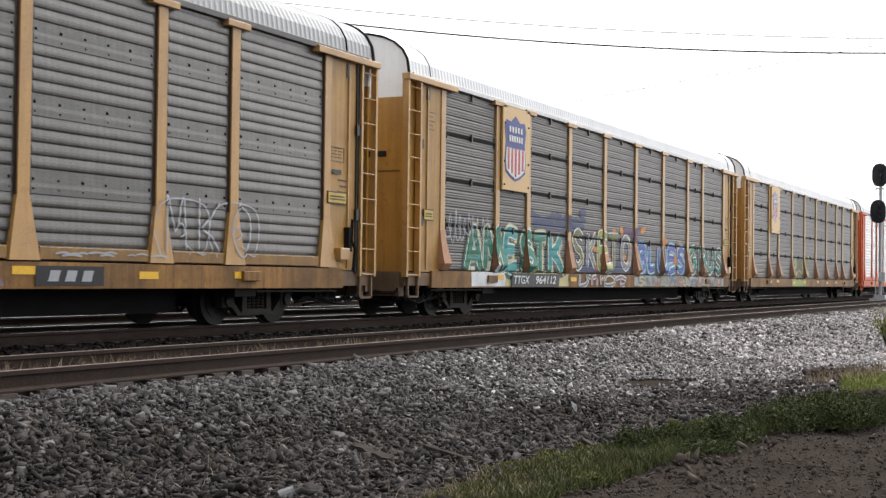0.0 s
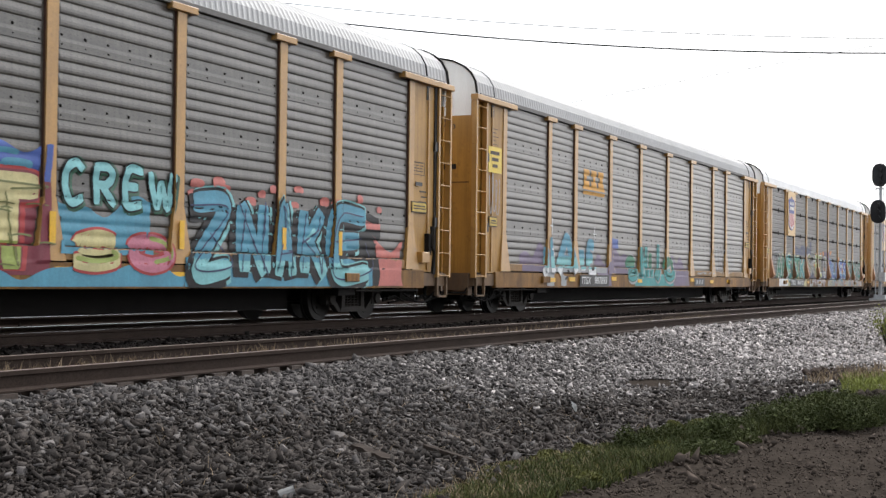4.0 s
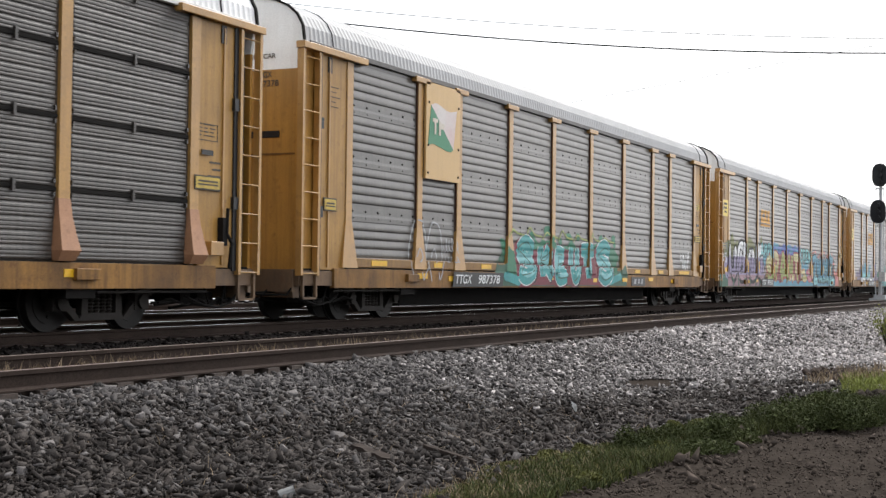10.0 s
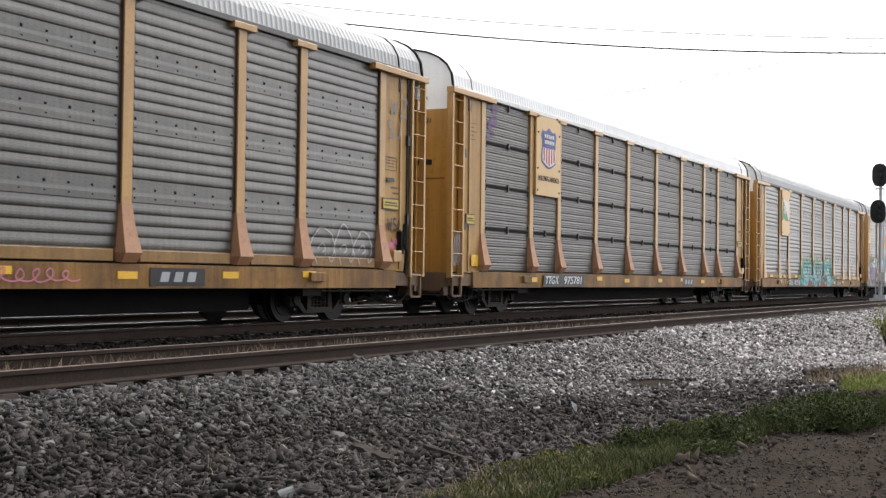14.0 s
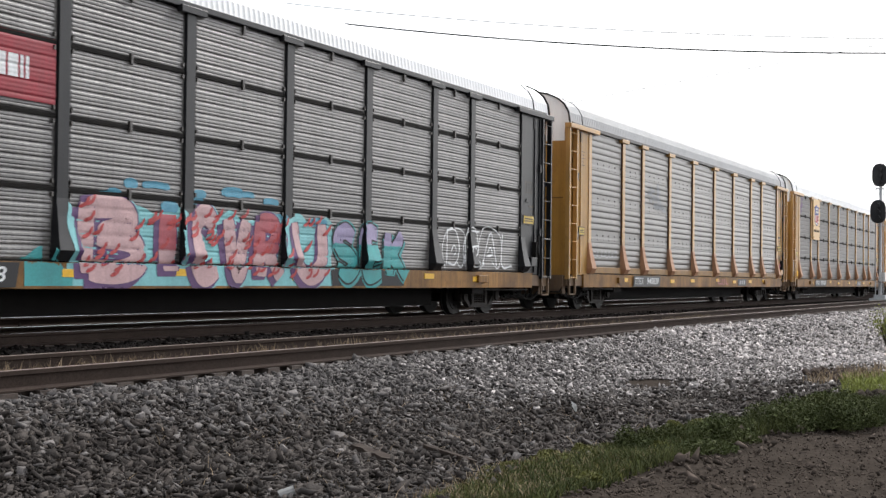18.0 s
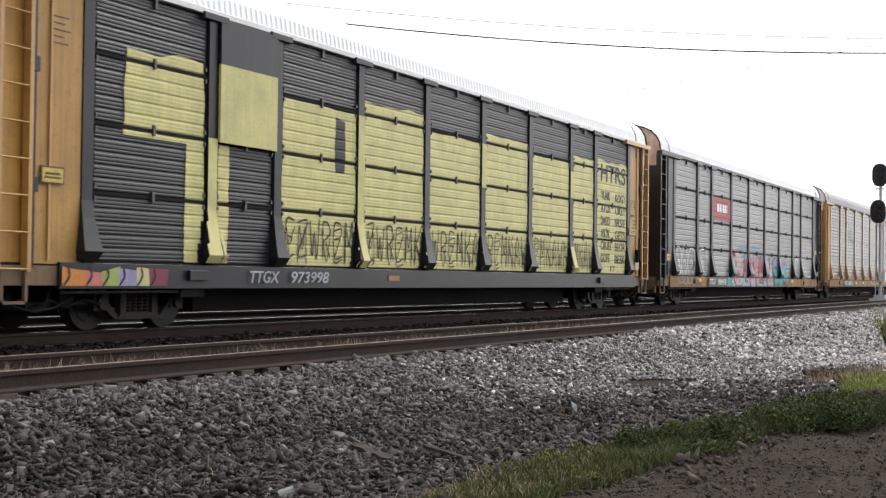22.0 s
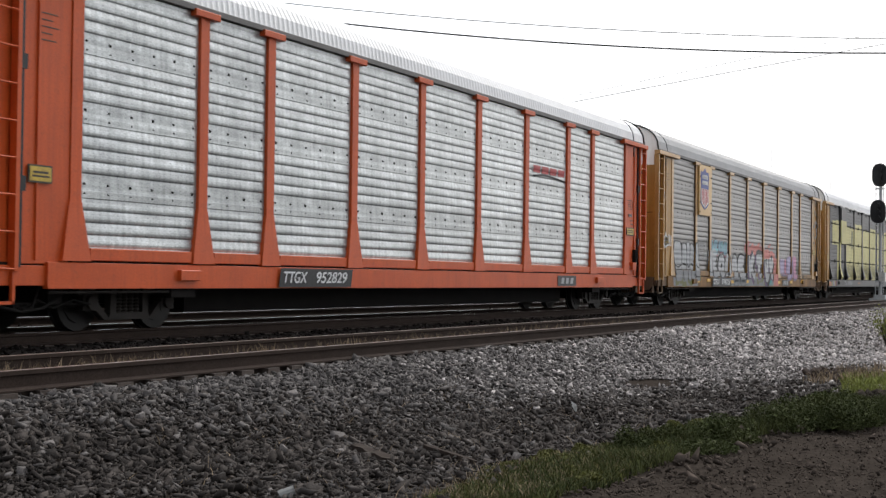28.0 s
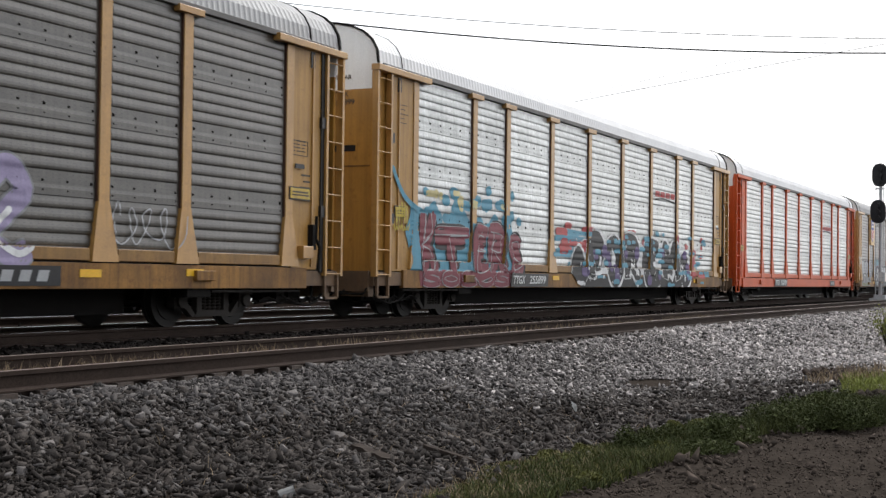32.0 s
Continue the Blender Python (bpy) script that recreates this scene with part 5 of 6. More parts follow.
    def scribble(self, colour, u0, u1, z0, z1, n=9, width=0.035, layer=5):
        """A quick looping tag, too wild to be read."""
        r, pts = self.rng, []
        self.group += 1
        steps, turn, amp, shift = n * 3, r.uniform(0, 6), 1.0, 0.0
        for i in range(steps + 1):
            turn += 1.5 * r.uniform(0.6, 1.3)
            amp += 0.35 * (r.uniform(0.45, 1.1) - amp)
            shift += 0.3 * (r.uniform(-0.3, 0.3) - shift)
            loop = (u1 - u0) / n * 0.75
            pts.append((u0 + (u1 - u0) * i / steps + loop * math.cos(turn) * r.uniform(0.6, 1.1), (z0 + z1) / 2 + (z1 - z0) * (0.5 * amp * math.sin(turn) + 0.5 * shift)))
        self.stroke(colour, pts, width, layer, 0.5)

    def blots(self, colour, u0, u1, z0, z1, n, size, layer=1):
        self.group += 1
        for _ in range(n):
            u, z = self.rng.uniform(u0, u1), self.rng.uniform(z0, z1)
            self.stroke(colour, [(u, z), (u + size * self.rng.uniform(0.5, 1.6), z + self.rng.uniform(-0.1, 0.1))], size * self.rng.uniform(0.4, 0.9), layer, 0.3)

    def done(self, label):
        for (group, colour), (vs, ts) in self.coats.items():
            me = big_mesh("graffiti", np.vstack(vs), np.vstack(ts), spray_paint(colour))
            tagged(part("graffiti", me, CARS[self.k], label), kind="stuff")


TINTS = dict(white=(0.75, 0.76, 0.76), black=(0.009, 0.009, 0.011), teal=(0.05, 0.36, 0.36), green=(0.02, 0.2, 0.1), dark_green=(0.03, 0.12, 0.07), lime=(0.35, 0.42, 0.1), olive=(0.17, 0.18, 0.05),
             violet_deep=(0.1, 0.06, 0.2), violet=(0.34, 0.29, 0.46), dusk=(0.2, 0.155, 0.24), plum=(0.12, 0.05, 0.16), mauve=(0.36, 0.2, 0.24), blue=(0.06, 0.12, 0.42), sky=(0.09, 0.33, 0.46), pale_sky=(0.25, 0.43, 0.52), aqua=(0.25, 0.6, 0.62), red=(0.48, 0.05, 0.05), maroon=(0.22, 0.025, 0.045),
             pink=(0.62, 0.2, 0.28), silver=(0.38, 0.39, 0.4), chrome=(0.54, 0.55, 0.56), yellow=(0.62, 0.5, 0.06), cream=(0.66, 0.58, 0.28), orange=(0.65, 0.24, 0.03), pale_yellow=(0.56, 0.51, 0.205), grey=(0.24, 0.25, 0.26), blush=(0.62, 0.4, 0.4), salmon=(0.62, 0.18, 0.15), navy=(0.03, 0.045, 0.12))


def spray_paint(colour):
    c = TINTS[colour]
    if colour not in ("white", "black", "pale_yellow", "orange_paint", "silver"):
        # weathered: a little grey in every colour
        c = tuple(0.85 * v + 0.012 for v in c)
    return material("%s spray paint" % colour, c, tuple(v * 0.62 + (0.004 if colour == "black" else 0.02) for v in c), 0.5, spec=0.3, grain=2.2, streak=0.6, amount=0.7, fine=30)


def flat_part(name, k, mat, pts, lift=0.0, label="", thick=0.006):
    """A thin flat shape, points (u, z) anticlockwise, on the outer face of a wagon's side."""
    y = -HALF - lift
    return part(name, Geo().prism_y(pts, y - thick, y).mesh(name, mat), CARS[k], label)


def rect(u0, u1, z0, z1):
    return [(u0, z0), (u1, z0), (u1, z1), (u0, z1)]


def words(text, k, u, z, high, wide, mat, lift=0.012, name="lettering", slant=0.0):
    """Readable characters in the built-in font, fitted to a width and height."""
    cu = bpy.data.curves.new(name, "FONT")
    cu.body, cu.extrude, cu.offset = text, 0.002, 0.012
    ob = bpy.data.objects.new(name, cu)
    me = bpy.data.meshes.new_from_object(ob)
    bpy.data.objects.remove(ob)
    co = np.empty(len(me.vertices) * 3)
    me.vertices.foreach_get("co", co)
    co = co.reshape(-1, 3)
    co[:, :2] -= co[:, :2].min(0)
    co[:, :2] *= np.array([wide, high]) / co[:, :2].max(0)
    co[:, 0] += slant * co[:, 1]
    out = np.stack([co[:, 0], -co[:, 2], co[:, 1]], 1)
    me.vertices.foreach_set("co", out.ravel())
    me.materials.clear()
    me.materials.append(mat)
    me.update()
    return tagged(part(name, me, CARS[k], at=pose(u, -HALF - lift, z)), kind="stuff")


def number_board(k, u, mark, number, wide=2.8, back=True, tint=None):
    if back:
        flat_part("number_board", k, BLACK, [(u, 0.64), (u + wide, 0.64), (u + wide + 0.06, 0.965), (u + 0.06, 0.965)], 0.03, "black painted number board")
    m = tint or spray_paint("white")
    words(mark, k, u + 0.1, 0.71, 0.2, wide * 0.31, m, 0.042, slant=0.28)
    words(number, k, u + wide * 0.48, 0.71, 0.2, wide * 0.44, m, 0.042, slant=0.28)


def company_board(k, u):
    """Small black board with three pale bars in place of the owner's mark."""
    flat_part("owner_board", k, BLACK, rect(u, u + 1.35, 0.66, 0.93), 0.002, "black board with pale marks")
    for i in range(3):
        flat_part("owner_mark", k, spray_paint("silver"), [(u + 0.22 + i * 0.33, 0.72), (u + 0.42 + i * 0.33, 0.72), (u + 0.47 + i * 0.33, 0.87), (u + 0.27 + i * 0.33, 0.87)], 0.01)


CREAM = material("cream lettering paint", (0.6, 0.54, 0.45), (0.5, 0.44, 0.36), 0.5)


def emblem_board(k, z0=2.93):
    tint = material("pale yellow board", (0.6, 0.385, 0.15), (0.45, 0.27, 0.1), 0.42, grain=1.0, streak=0.4, amount=0.3)
    for u, z in ((4.88, z0 + 0.12), (6.34, z0 + 0.12), (4.88, 3.6), (6.34, 3.62), (4.9, 4.5), (6.34, 4.52)):
        part("board_bolt", shared("board_bolt", DARK, lambda: Geo().tube((0, 0, 0), (0, -0.02, 0), 0.025, 6)), CARS[k], at=pose(u, -HALF - 0.018, z))
    return flat_part("emblem_board", k, tint, rect(4.79, 6.43, z0, 4.92), -0.03, "yellow board that carries the emblem", 0.05)


def shield(k, u0, u1, z0, z1, faded=False):
    """A striped shield with a blue head and pale bars in place of its lettering."""
    w, h = u1 - u0, z1 - z0

    def out(a):
        return [(u0 + w * (0.5 + x * a), z0 + h * (0.5 + y * a)) for x, y in
                ((0, -0.5), (0.22, -0.45), (0.44, -0.36), (0.47, -0.2), (0.42, 0.1), (0.48, 0.3), (0.42, 0.42), (0.2, 0.4), (0, 0.5), (-0.2, 0.4), (-0.42, 0.42), (-0.48, 0.3), (-0.42, 0.1), (-0.47, -0.2), (-0.44, -0.36), (-0.22, -0.45))]
    blue = material("emblem blue", (0.02, 0.04, 0.22), (0.06, 0.08, 0.2), 0.5, grain=3.0)
    red = material("emblem red", (0.5, 0.04, 0.05), (0.4, 0.1, 0.08), 0.5, grain=3.0)
    if faded:
        blue, red = spray_paint("violet"), spray_paint("pink")
    flat_part("emblem_shield", k, blue, out(1.0), 0.022, "blue, white and red shield")
    flat_part("emblem_field", k, WHITE, [(u0 + w * (0.5 + x), z0 + h * (0.5 + y)) for x, y in ((0, -0.46), (0.2, -0.41), (0.4, -0.33), (0.43, -0.2), (0.4, 0.0), (-0.4, 0.0), (-0.43, -0.2), (-0.4, -0.33), (-0.2, -0.41))], 0.029)
    for i in range(5):
        x = u0 + w * (0.5 + (-0.32 + i * 0.16))
        low = z0 + h * (0.06 + 0.1 * abs(i - 2) / 2)
        flat_part("emblem_stripe", k, red, rect(x - w * 0.035, x + w * 0.035, low + 0.02, z0 + h * 0.495), 0.036)
    for i in range(2):
        for j in range(5 + i):
            x = u0 + w * (0.18 + 0.64 * (j + 0.12) / (5 + i))
            flat_part("emblem_bar", k, WHITE, rect(x, x + w * 0.075, z0 + h * (0.74 - i * 0.14), z0 + h * (0.83 - i * 0.14)), 0.036)


def block_logo(k, u0, u1, z0, z1):
    """Three orange blocks over two orange lines, in place of a railway's initials."""
    s = Spray(k, 5)
    w = (u1 - u0) / 3
    for i in range(3):
        a = u0 + i * w + 0.05
        b = a + w - 0.16
        c = z0 + (z1 - z0) * 0.3
        s.patch("orange_paint", a, b, c, c + 0.17, 3, 0.0)
        s.patch("orange_paint", a, b, z1 - 0.17, z1, 3, 0.0)
        s.patch("orange_paint", a + (0, 0.3 * w, 0.22 * w)[i] * 0.8, a + (0.36, 0.55, 0.6)[i] * w, c + 0.17, z1 - 0.17, 3, 0.0)
    s.patch("orange_paint", u0, u1, z0 + 0.14, z0 + 0.23, 3, 0.0)
    s.patch("orange_paint", u0, u1, z0, z0 + 0.09, 3, 0.0)
    s.done("orange painted emblem")


TINTS["lavender"], TINTS["rose"] = (0.42, 0.36, 0.56), (0.66, 0.28, 0.46)
TINTS["red_paint"] = (0.45, 0.1, 0.12)
TINTS["board_red"] = (0.36, 0.03, 0.045)
TINTS["orange_paint"] = (0.62, 0.3, 0.03)


def paint_train():
    # wagon with faded shield, far ahead
    emblem_board(-2)
    shield(-2, 5.0, 6.0, 3.4, 4.75, True)
    s = Spray(-2, 1)
    s.piece(9.6, 13.6, 1.15, 1.9, 4, ["lime", "olive"], "grey", 0.2, None, ("cream",))
    s.patch("lime", 9.2, 12.5, 0.65, 0.95, 0)
    s.done("faded yellow-green graffiti")
    # wagon with green and blue pieces
    emblem_board(-1)
    shield(-1, 4.85, 6.2, 3.15, 4.72)
    s = Spray(-1, 2)
    s.patch("navy", 6.9, 10.4, 2.1, 2.5, 0, 0.2)
    s.blots("navy", 8.0, 10.5, 2.2, 2.7, 8, 0.35)
    s.blots("orange", 11.0, 20.0, 1.2, 2.35, 36, 0.35)
    s.blots("plum", 13.0, 15.0, 1.5, 2.5, 8, 0.35)
    s.patch("white", 3.2, 5.8, 0.65, 1.3, 0, 0.15)
    s.patch("cream", 5.0, 9.3, 0.65, 1.0, 0, 0.1)
    s.word("AMESTK", [(2.9, 3.9), (3.85, 5.0), (5.0, 6.0), (6.0, 6.9), (6.85, 7.9), (7.8, 9.1)], 0.95, 2.05, ["green", "green", "teal"], "white", 0.3, "cream", None, "teal", 0.07, 0.2, "dark_green")
    s.patch("navy", 9.6, 14.8, 1.05, 1.4, 0, 0.2)
    s.word("SKETO", [(9.6, 10.6), (10.6, 11.6), (11.6, 12.6), (12.5, 13.6), (13.6, 14.7)], 1.1, 2.2, ["olive", "grey", "lime"], "white", 0.22, None, "cream")
    s.word("BLUES", [(15.1, 16.2), (16.2, 17.2), (17.2, 18.3), (18.3, 19.4), (19.4, 20.5)], 1.05, 2.0, ["blue"], "white", 0.27, "sky", "sky")
    s.word("GRUS", [(20.8, 22.0), (22.0, 23.1), (23.1, 24.3), (24.3, 25.5)], 1.05, 2.05, ["green", "dark_green"], "white", 0.27, None, "teal")
    s.patch("silver", 14.8, 25.4, 0.66, 0.95, 0, 0.08)
    s.piece(9.8, 14.0, 0.66, 0.98, 4, ["grey", "mauve"], "white", 0.07)
    s.piece(15.0, 25.0, 0.68, 0.92, 12, ["cream", "grey", "orange"], "grey", 0.06)
    s.scribble("silver", 1.95, 4.1, 1.6, 2.3, 13, 0.03)
    s.done("green, white and blue spray-painted graffiti")
    number_board(-1, 5.35, "TTGX", "964112", 3.1)
    # wagon with teal pieces
    block_logo(0, 7.16, 8.92, 3.17, 3.86)
    s = Spray(0, 3)
    s.patch("dusk", 2.9, 4.7, 1.02, 1.6, 0, 0.25)
    s.patch("dusk", 8.2, 9.45, 0.66, 1.35, 0, 0.25)
    s.patch("dusk", 9.45, 11.2, 1.02, 1.5, 0, 0.3)
    s.patch("dusk", 15.6, 17.5, 0.66, 1.5, 0, 0.25)
    s.patch("blue", 9.55, 10.2, 1.75, 2.02, 0, 0.08)
    s.patch("silver", 4.3, 6.6, 1.02, 1.18, 0, 0.02)
    s.patch("silver", 4.45, 4.9, 0.66, 0.96, 0, 0.1)
    s.patch("silver", 5.4, 5.8, 0.66, 0.96, 0, 0.1)
    s.patch("silver", 6.6, 9.0, 1.02, 1.2, 0, 0.04)
    fresh = (1.12, "white"), (1.42, "aqua"), (9, "sky")
    s.word("JIAIE", [(4.05, 4.6, 1.75), (4.55, 5.05, 2.05), (5.05, 6.7, 2.05), (6.7, 7.45, 1.85), (7.42, 8.25, 1.95)], 0.85, 2.0, [fresh], "grey", 0.42, "silver", None, None, 0.035, 0.09)
    s.blots("black", 5.2, 8.1, 0.7, 1.15, 4, 0.16, 5)
    for a, b in ((4.75, 2.2), (4.85, 1.6), (8.1, 2.1)):
        s.stroke("white", [(a, b - 0.2), (a, b + 0.2)], 0.035, 6, 0.2)
        s.stroke("white", [(a - 0.14, b), (a + 0.14, b)], 0.03, 6, 0.2)
    s.patch("teal", 11.6, 15.6, 0.66, 1.12, 0, 0.14)
    s.word("SHIJO", [(10.75, 11.95, 1.55), (11.95, 13.1, 2.0), (13.0, 13.5, 1.85), (13.4, 14.4, 2.1), (14.45, 15.9, 1.62)], 0.8, 2.0, [((1.25, "teal"), (9, "green")), ((1.4, "teal"), (9, "teal"))], "dark_green", 0.34, "silver", None, "dark_green", 0.05, 0.14)
    s.tag("silver", "MKO", 20.7, 23.3, 1.15, 2.0, 0.035)
    s.rounds("silver", ((20.55, 22.0), (22.0, 23.4)), 1.1, 2.05, 0.024)
    s.dashes("silver", 18.3, 20.6, 1.06, 1.14, 12, 0.3, 0.025)
    s.scribble("silver", 0.75, 1.35, 2.2, 3.3, 5, 0.024)
    s.done("teal and violet spray-painted graffiti")
    number_board(0, 6.68, "TTGX", "987893", 2.37)
    company_board(0, 18.1)
    # wagon covered in violet, red and blue pieces
    block_logo(1, 7.15, 8.9, 3.15, 3.84)
    s = Spray(1, 4)
    s.patch("olive", 1.2, 7.4, 1.75, 2.5, 0, 0.3)
    s.patch("dark_green", 0.3, 6.9, 0.64, 1.1, 0)
    s.patch("mauve", 1.5, 6.9, 0.66, 1.15, 1, 0.12)
    s.patch("dusk", 1.4, 7.7, 1.1, 1.6, 1, 0.2)
    s.stroke("violet", [(1.5, 1.0), (1.2, 1.35), (1.5, 1.7)], 0.34, 1, 0.6)
    fade = (1.1, "mauve"), (1.82, "violet"), (9, "white")
    s.word("UEBS", [(1.7, 3.1, 2.25), (3.05, 4.72, 2.4), (4.7, 6.3, 2.12), (6.25, 7.9, 2.36)], 0.9, 2.3, [fade], "black", 0.46, "black", None, None, 0.1, 0.26)
    for u, h, lean in ((1.8, 2.3, 0.12), (2.72, 2.2, 0.2), (3.5, 2.05, 0.3), (4.2, 2.42, 0.14), (4.95, 2.0, 0.3), (5.6, 2.16, 0.2), (6.4, 2.4, 0.1), (7.2, 1.9, 0.3)):
        s.group += 1
        s.stroke("black", [(u, 1.15), (u + lean * 0.5, 1.7), (u + lean, h + 0.06)], 0.5, 4, 0.25)
        s.stroke(fade, [(u, 1.15), (u + lean * 0.5, 1.68), (u + lean, h - 0.02)], 0.36, 5, 0.2)
        s.stroke("black", [(u + 0.1, 1.2), (u + 0.04 + lean * 0.5, 1.5), (u + 0.12 + lean * 0.5, 1.8)], 0.04, 6, 0.2)
    for u in (2.2, 3.0, 4.1, 4.9, 5.9, 6.6):
        s.stroke("dark_green", [(u, 0.66), (u + 0.12, 0.82), (u - 0.05, 1.0)], 0.12, 4, 0.3)
        s.stroke("black", [(u + 0.22, 0.66), (u + 0.3, 0.9), (u + 0.15, 1.08)], 0.04, 4, 0.3)
    s.patch("sky", 7.2, 9.4, 1.5, 1.95, 0, 0.2)
    s.word("AMFN", [(7.1, 7.7), (7.75, 8.4), (8.45, 8.9), (8.9, 9.4)], 1.78, 2.48, ["aqua"], "black", 0.16, "black", None, None, 0.05, 0.1)
    s.patch("maroon", 8.3, 15.1, 0.8, 2.1, 0, 0.12)
    s.patch("blue", 9.4, 15.1, 2.05, 2.4, 0, 0.12)
    s.dashes("sky", 9.4, 14.6, 2.15, 2.45, 16, 0.5, 0.1, 1)
    s.patch("sky", 9.2, 18.0, 0.65, 0.9, 1, 0.12)
    s.word("SPANT", [(7.95, 9.5, 1.98), (9.45, 10.75, 2.2), (10.65, 12.4, 2.15), (12.35, 13.75, 2.2), (13.6, 15.1, 2.2)], 0.72, 2.15, [((1.25, "lime"), (9, "cream")), ((1.5, "lime"), (9, "cream")), "lime", ((1.2, "cream"), (9, "lime"))], "maroon", 0.44, "red", None, "olive", 0.07, 0.2)
    s.dashes("olive", 8.2, 14.8, 0.9, 2.0, 34, 0.3, 0.022, 5)
    s.word("CREW", [(15.3, 15.85), (15.9, 16.5), (16.55, 17.1), (17.15, 17.85)], 1.75, 2.42, ["aqua"], "black", 0.16, "dark_green", None, None, 0.05, 0.1)
    s.patch("sky", 15.3, 17.2, 1.1, 1.8, 0, 0.15)
    s.word("SO", [(15.3, 16.6), (16.6, 17.8)], 0.85, 1.45, ["cream", "pink"], "red", 0.28, None, "lime")
    s.patch("black", 22.0, 24.3, 0.66, 2.1, 0, 0.3)
    s.patch("salmon", 24.1, 25.2, 0.66, 1.5, 0, 0.3)
    s.patch("salmon", 23.6, 24.3, 1.75, 2.0, 0.5, 0.15)
    s.dashes("salmon", 18.0, 24.6, 1.9, 2.35, 18, 0.3, 0.14, 1)
    s.patch("sky", 18.0, 23.9, 0.65, 1.1, 0, 0.1)
    s.word("ZNAKE", [(18.05, 19.35), (19.3, 20.5), (20.45, 21.2), (21.15, 22.3), (22.2, 23.95)], 0.7, 2.18, [((1.08, "aqua"), (9, "sky"))], "black", 0.42, "aqua", "aqua", "navy", 0.1, 0.2, "black")
    s.tag("grey", "PURE", 0.72, 1.5, 2.05, 2.26, 0.04)
    s.tag("white", "YS", 0.74, 1.35, 1.55, 1.9, 0.05)
    s.done("violet, red and blue spray-painted graffiti")
    for i, x in enumerate(POSTS[1:9]):
        flat_part("post_reflector", 1, REFLECTOR, rect(x - 0.06, x + 0.06, 1.22, 1.66), 0.012, "upright yellow reflector strip")
    number_board(1, 6.9, "TTGX", "995890", 2.25)
    # wagon with flag board and turquoise piece
    emblem_board(2, 2.9)
    flat_part("emblem_flag", 2, material("emblem green", (0.03, 0.21, 0.1), (0.06, 0.2, 0.11), 0.5), [(4.87, 3.59), (5.0, 3.63), (5.14, 3.64), (5.42, 3.6), (5.76, 3.54), (5.98, 3.54), (6.08, 3.6), (5.0, 4.45)], 0.022, "green half of a faded flag")
    flat_part("emblem_flag", 2, material("faded pink and white", (0.62, 0.57, 0.54), (0.6, 0.4, 0.38), 0.5, grain=1.2, amount=0.8), [(5.0, 4.45), (6.08, 3.6), (6.24, 4.45), (5.95, 4.4), (5.74, 4.4), (5.4, 4.49), (5.2, 4.51)], 0.022, "pale pink half of a faded flag")
    for a, b, c, d in ((5.07, 5.3, 4.1, 4.18), (5.15, 5.23, 3.85, 4.1), (5.36, 5.45, 3.84, 4.14), (5.45, 5.62, 3.98, 4.1)):
        flat_part("emblem_bar", 2, CREAM, rect(a, b, c, d), 0.03)
    s = Spray(2, 6)
    s.patch("dark_green", 8.6, 18.0, 0.66, 1.3, 0, 0.2)
    s.patch("green", 9.0, 17.4, 0.9, 1.7, 0, 0.25)
    s.blots("green", 9.8, 17.4, 1.5, 2.05, 26, 0.3)
    s.patch("maroon", 9.7, 16.6, 0.68, 1.6, 1, 0.12)
    tealy = (1.1, "teal"), (1.45, "aqua"), (9, "teal")
    s.stroke("teal", [(10.0, 0.75), (9.4, 0.85), (8.95, 0.9)], 0.22, 2, 0.1)
    s.stroke("teal", [(16.4, 0.75), (17.0, 0.85), (17.6, 0.95)], 0.2, 2, 0.1)
    s.word("SKEUTS", [(9.6, 11.15, 1.9), (11.1, 12.3, 1.84), (12.2, 13.35, 1.7), (13.3, 14.25, 1.84), (14.1, 15.4, 1.86), (15.3, 17.0, 1.95)], 0.68, 1.85, [tealy], "white", 0.5, "black", "aqua", "dark_green", 0.05, 0.12, "maroon")
    for i in range(7):
        s.stroke("lime", [(9.3 + i * 1.12, 1.82), (9.6 + i * 1.12, 2.02 + 0.08 * (i % 2)), (9.9 + i * 1.12, 1.94), (10.4 + i * 1.12, 1.9)], 0.045, 1.5, 0.4)
    s.rounds("silver", ((4.2, 5.0), (5.0, 5.75)), 0.75, 2.0, 0.035)
    s.scribble("silver", 5.85, 6.45, 1.35, 1.7, 6, 0.026)
    s.scribble("silver", 5.95, 6.5, 1.15, 1.3, 5, 0.026)
    s.tag("white", "UKIR", 23.85, 24.95, 1.48, 1.76, 0.05)
    s.tag("white", "NOT", 24.1, 24.85, 1.22, 1.48, 0.045)
    s.done("turquoise and maroon spray-painted graffiti")
    for i, x in enumerate((2.6, 5.3, 7.7, 18.9, 21.3, 23.6)):
        flat_part("kick_reflector", 2, REFLECTOR, rect(x, x + (0.62, 0.4, 0.55, 0.5, 0.5, 1.2)[i], 1.045, 1.15), -0.015, "yellow reflector on the kick plate")
    number_board(2, 6.12, "TTGX", "987378", 2.7)
    company_board(2, 18.5)
    flat_part("placard", 2, NOTICE, rect(25.56, 26.17, 3.3, 3.5), -0.058, "faded yellow placard with dark bars")
    for j in range(3):
        flat_part("placard_bar", 2, DECAL, rect(25.62, 26.1 - 0.05 * j, 3.44 - j * 0.055, 3.465 - j * 0.055), -0.052)
    flat_part("placard", 9, WHITE, rect(25.68, 26.06, 2.78, 2.88), -0.058, "small white label")
    # wagon with clean shield board
    emblem_board(3)
    shield(3, 5.08, 6.14, 3.62, 4.66)
    words("BUILDING AMERICA", 3, 4.9, 3.3, 0.13, 1.42, DECAL, 0.03)
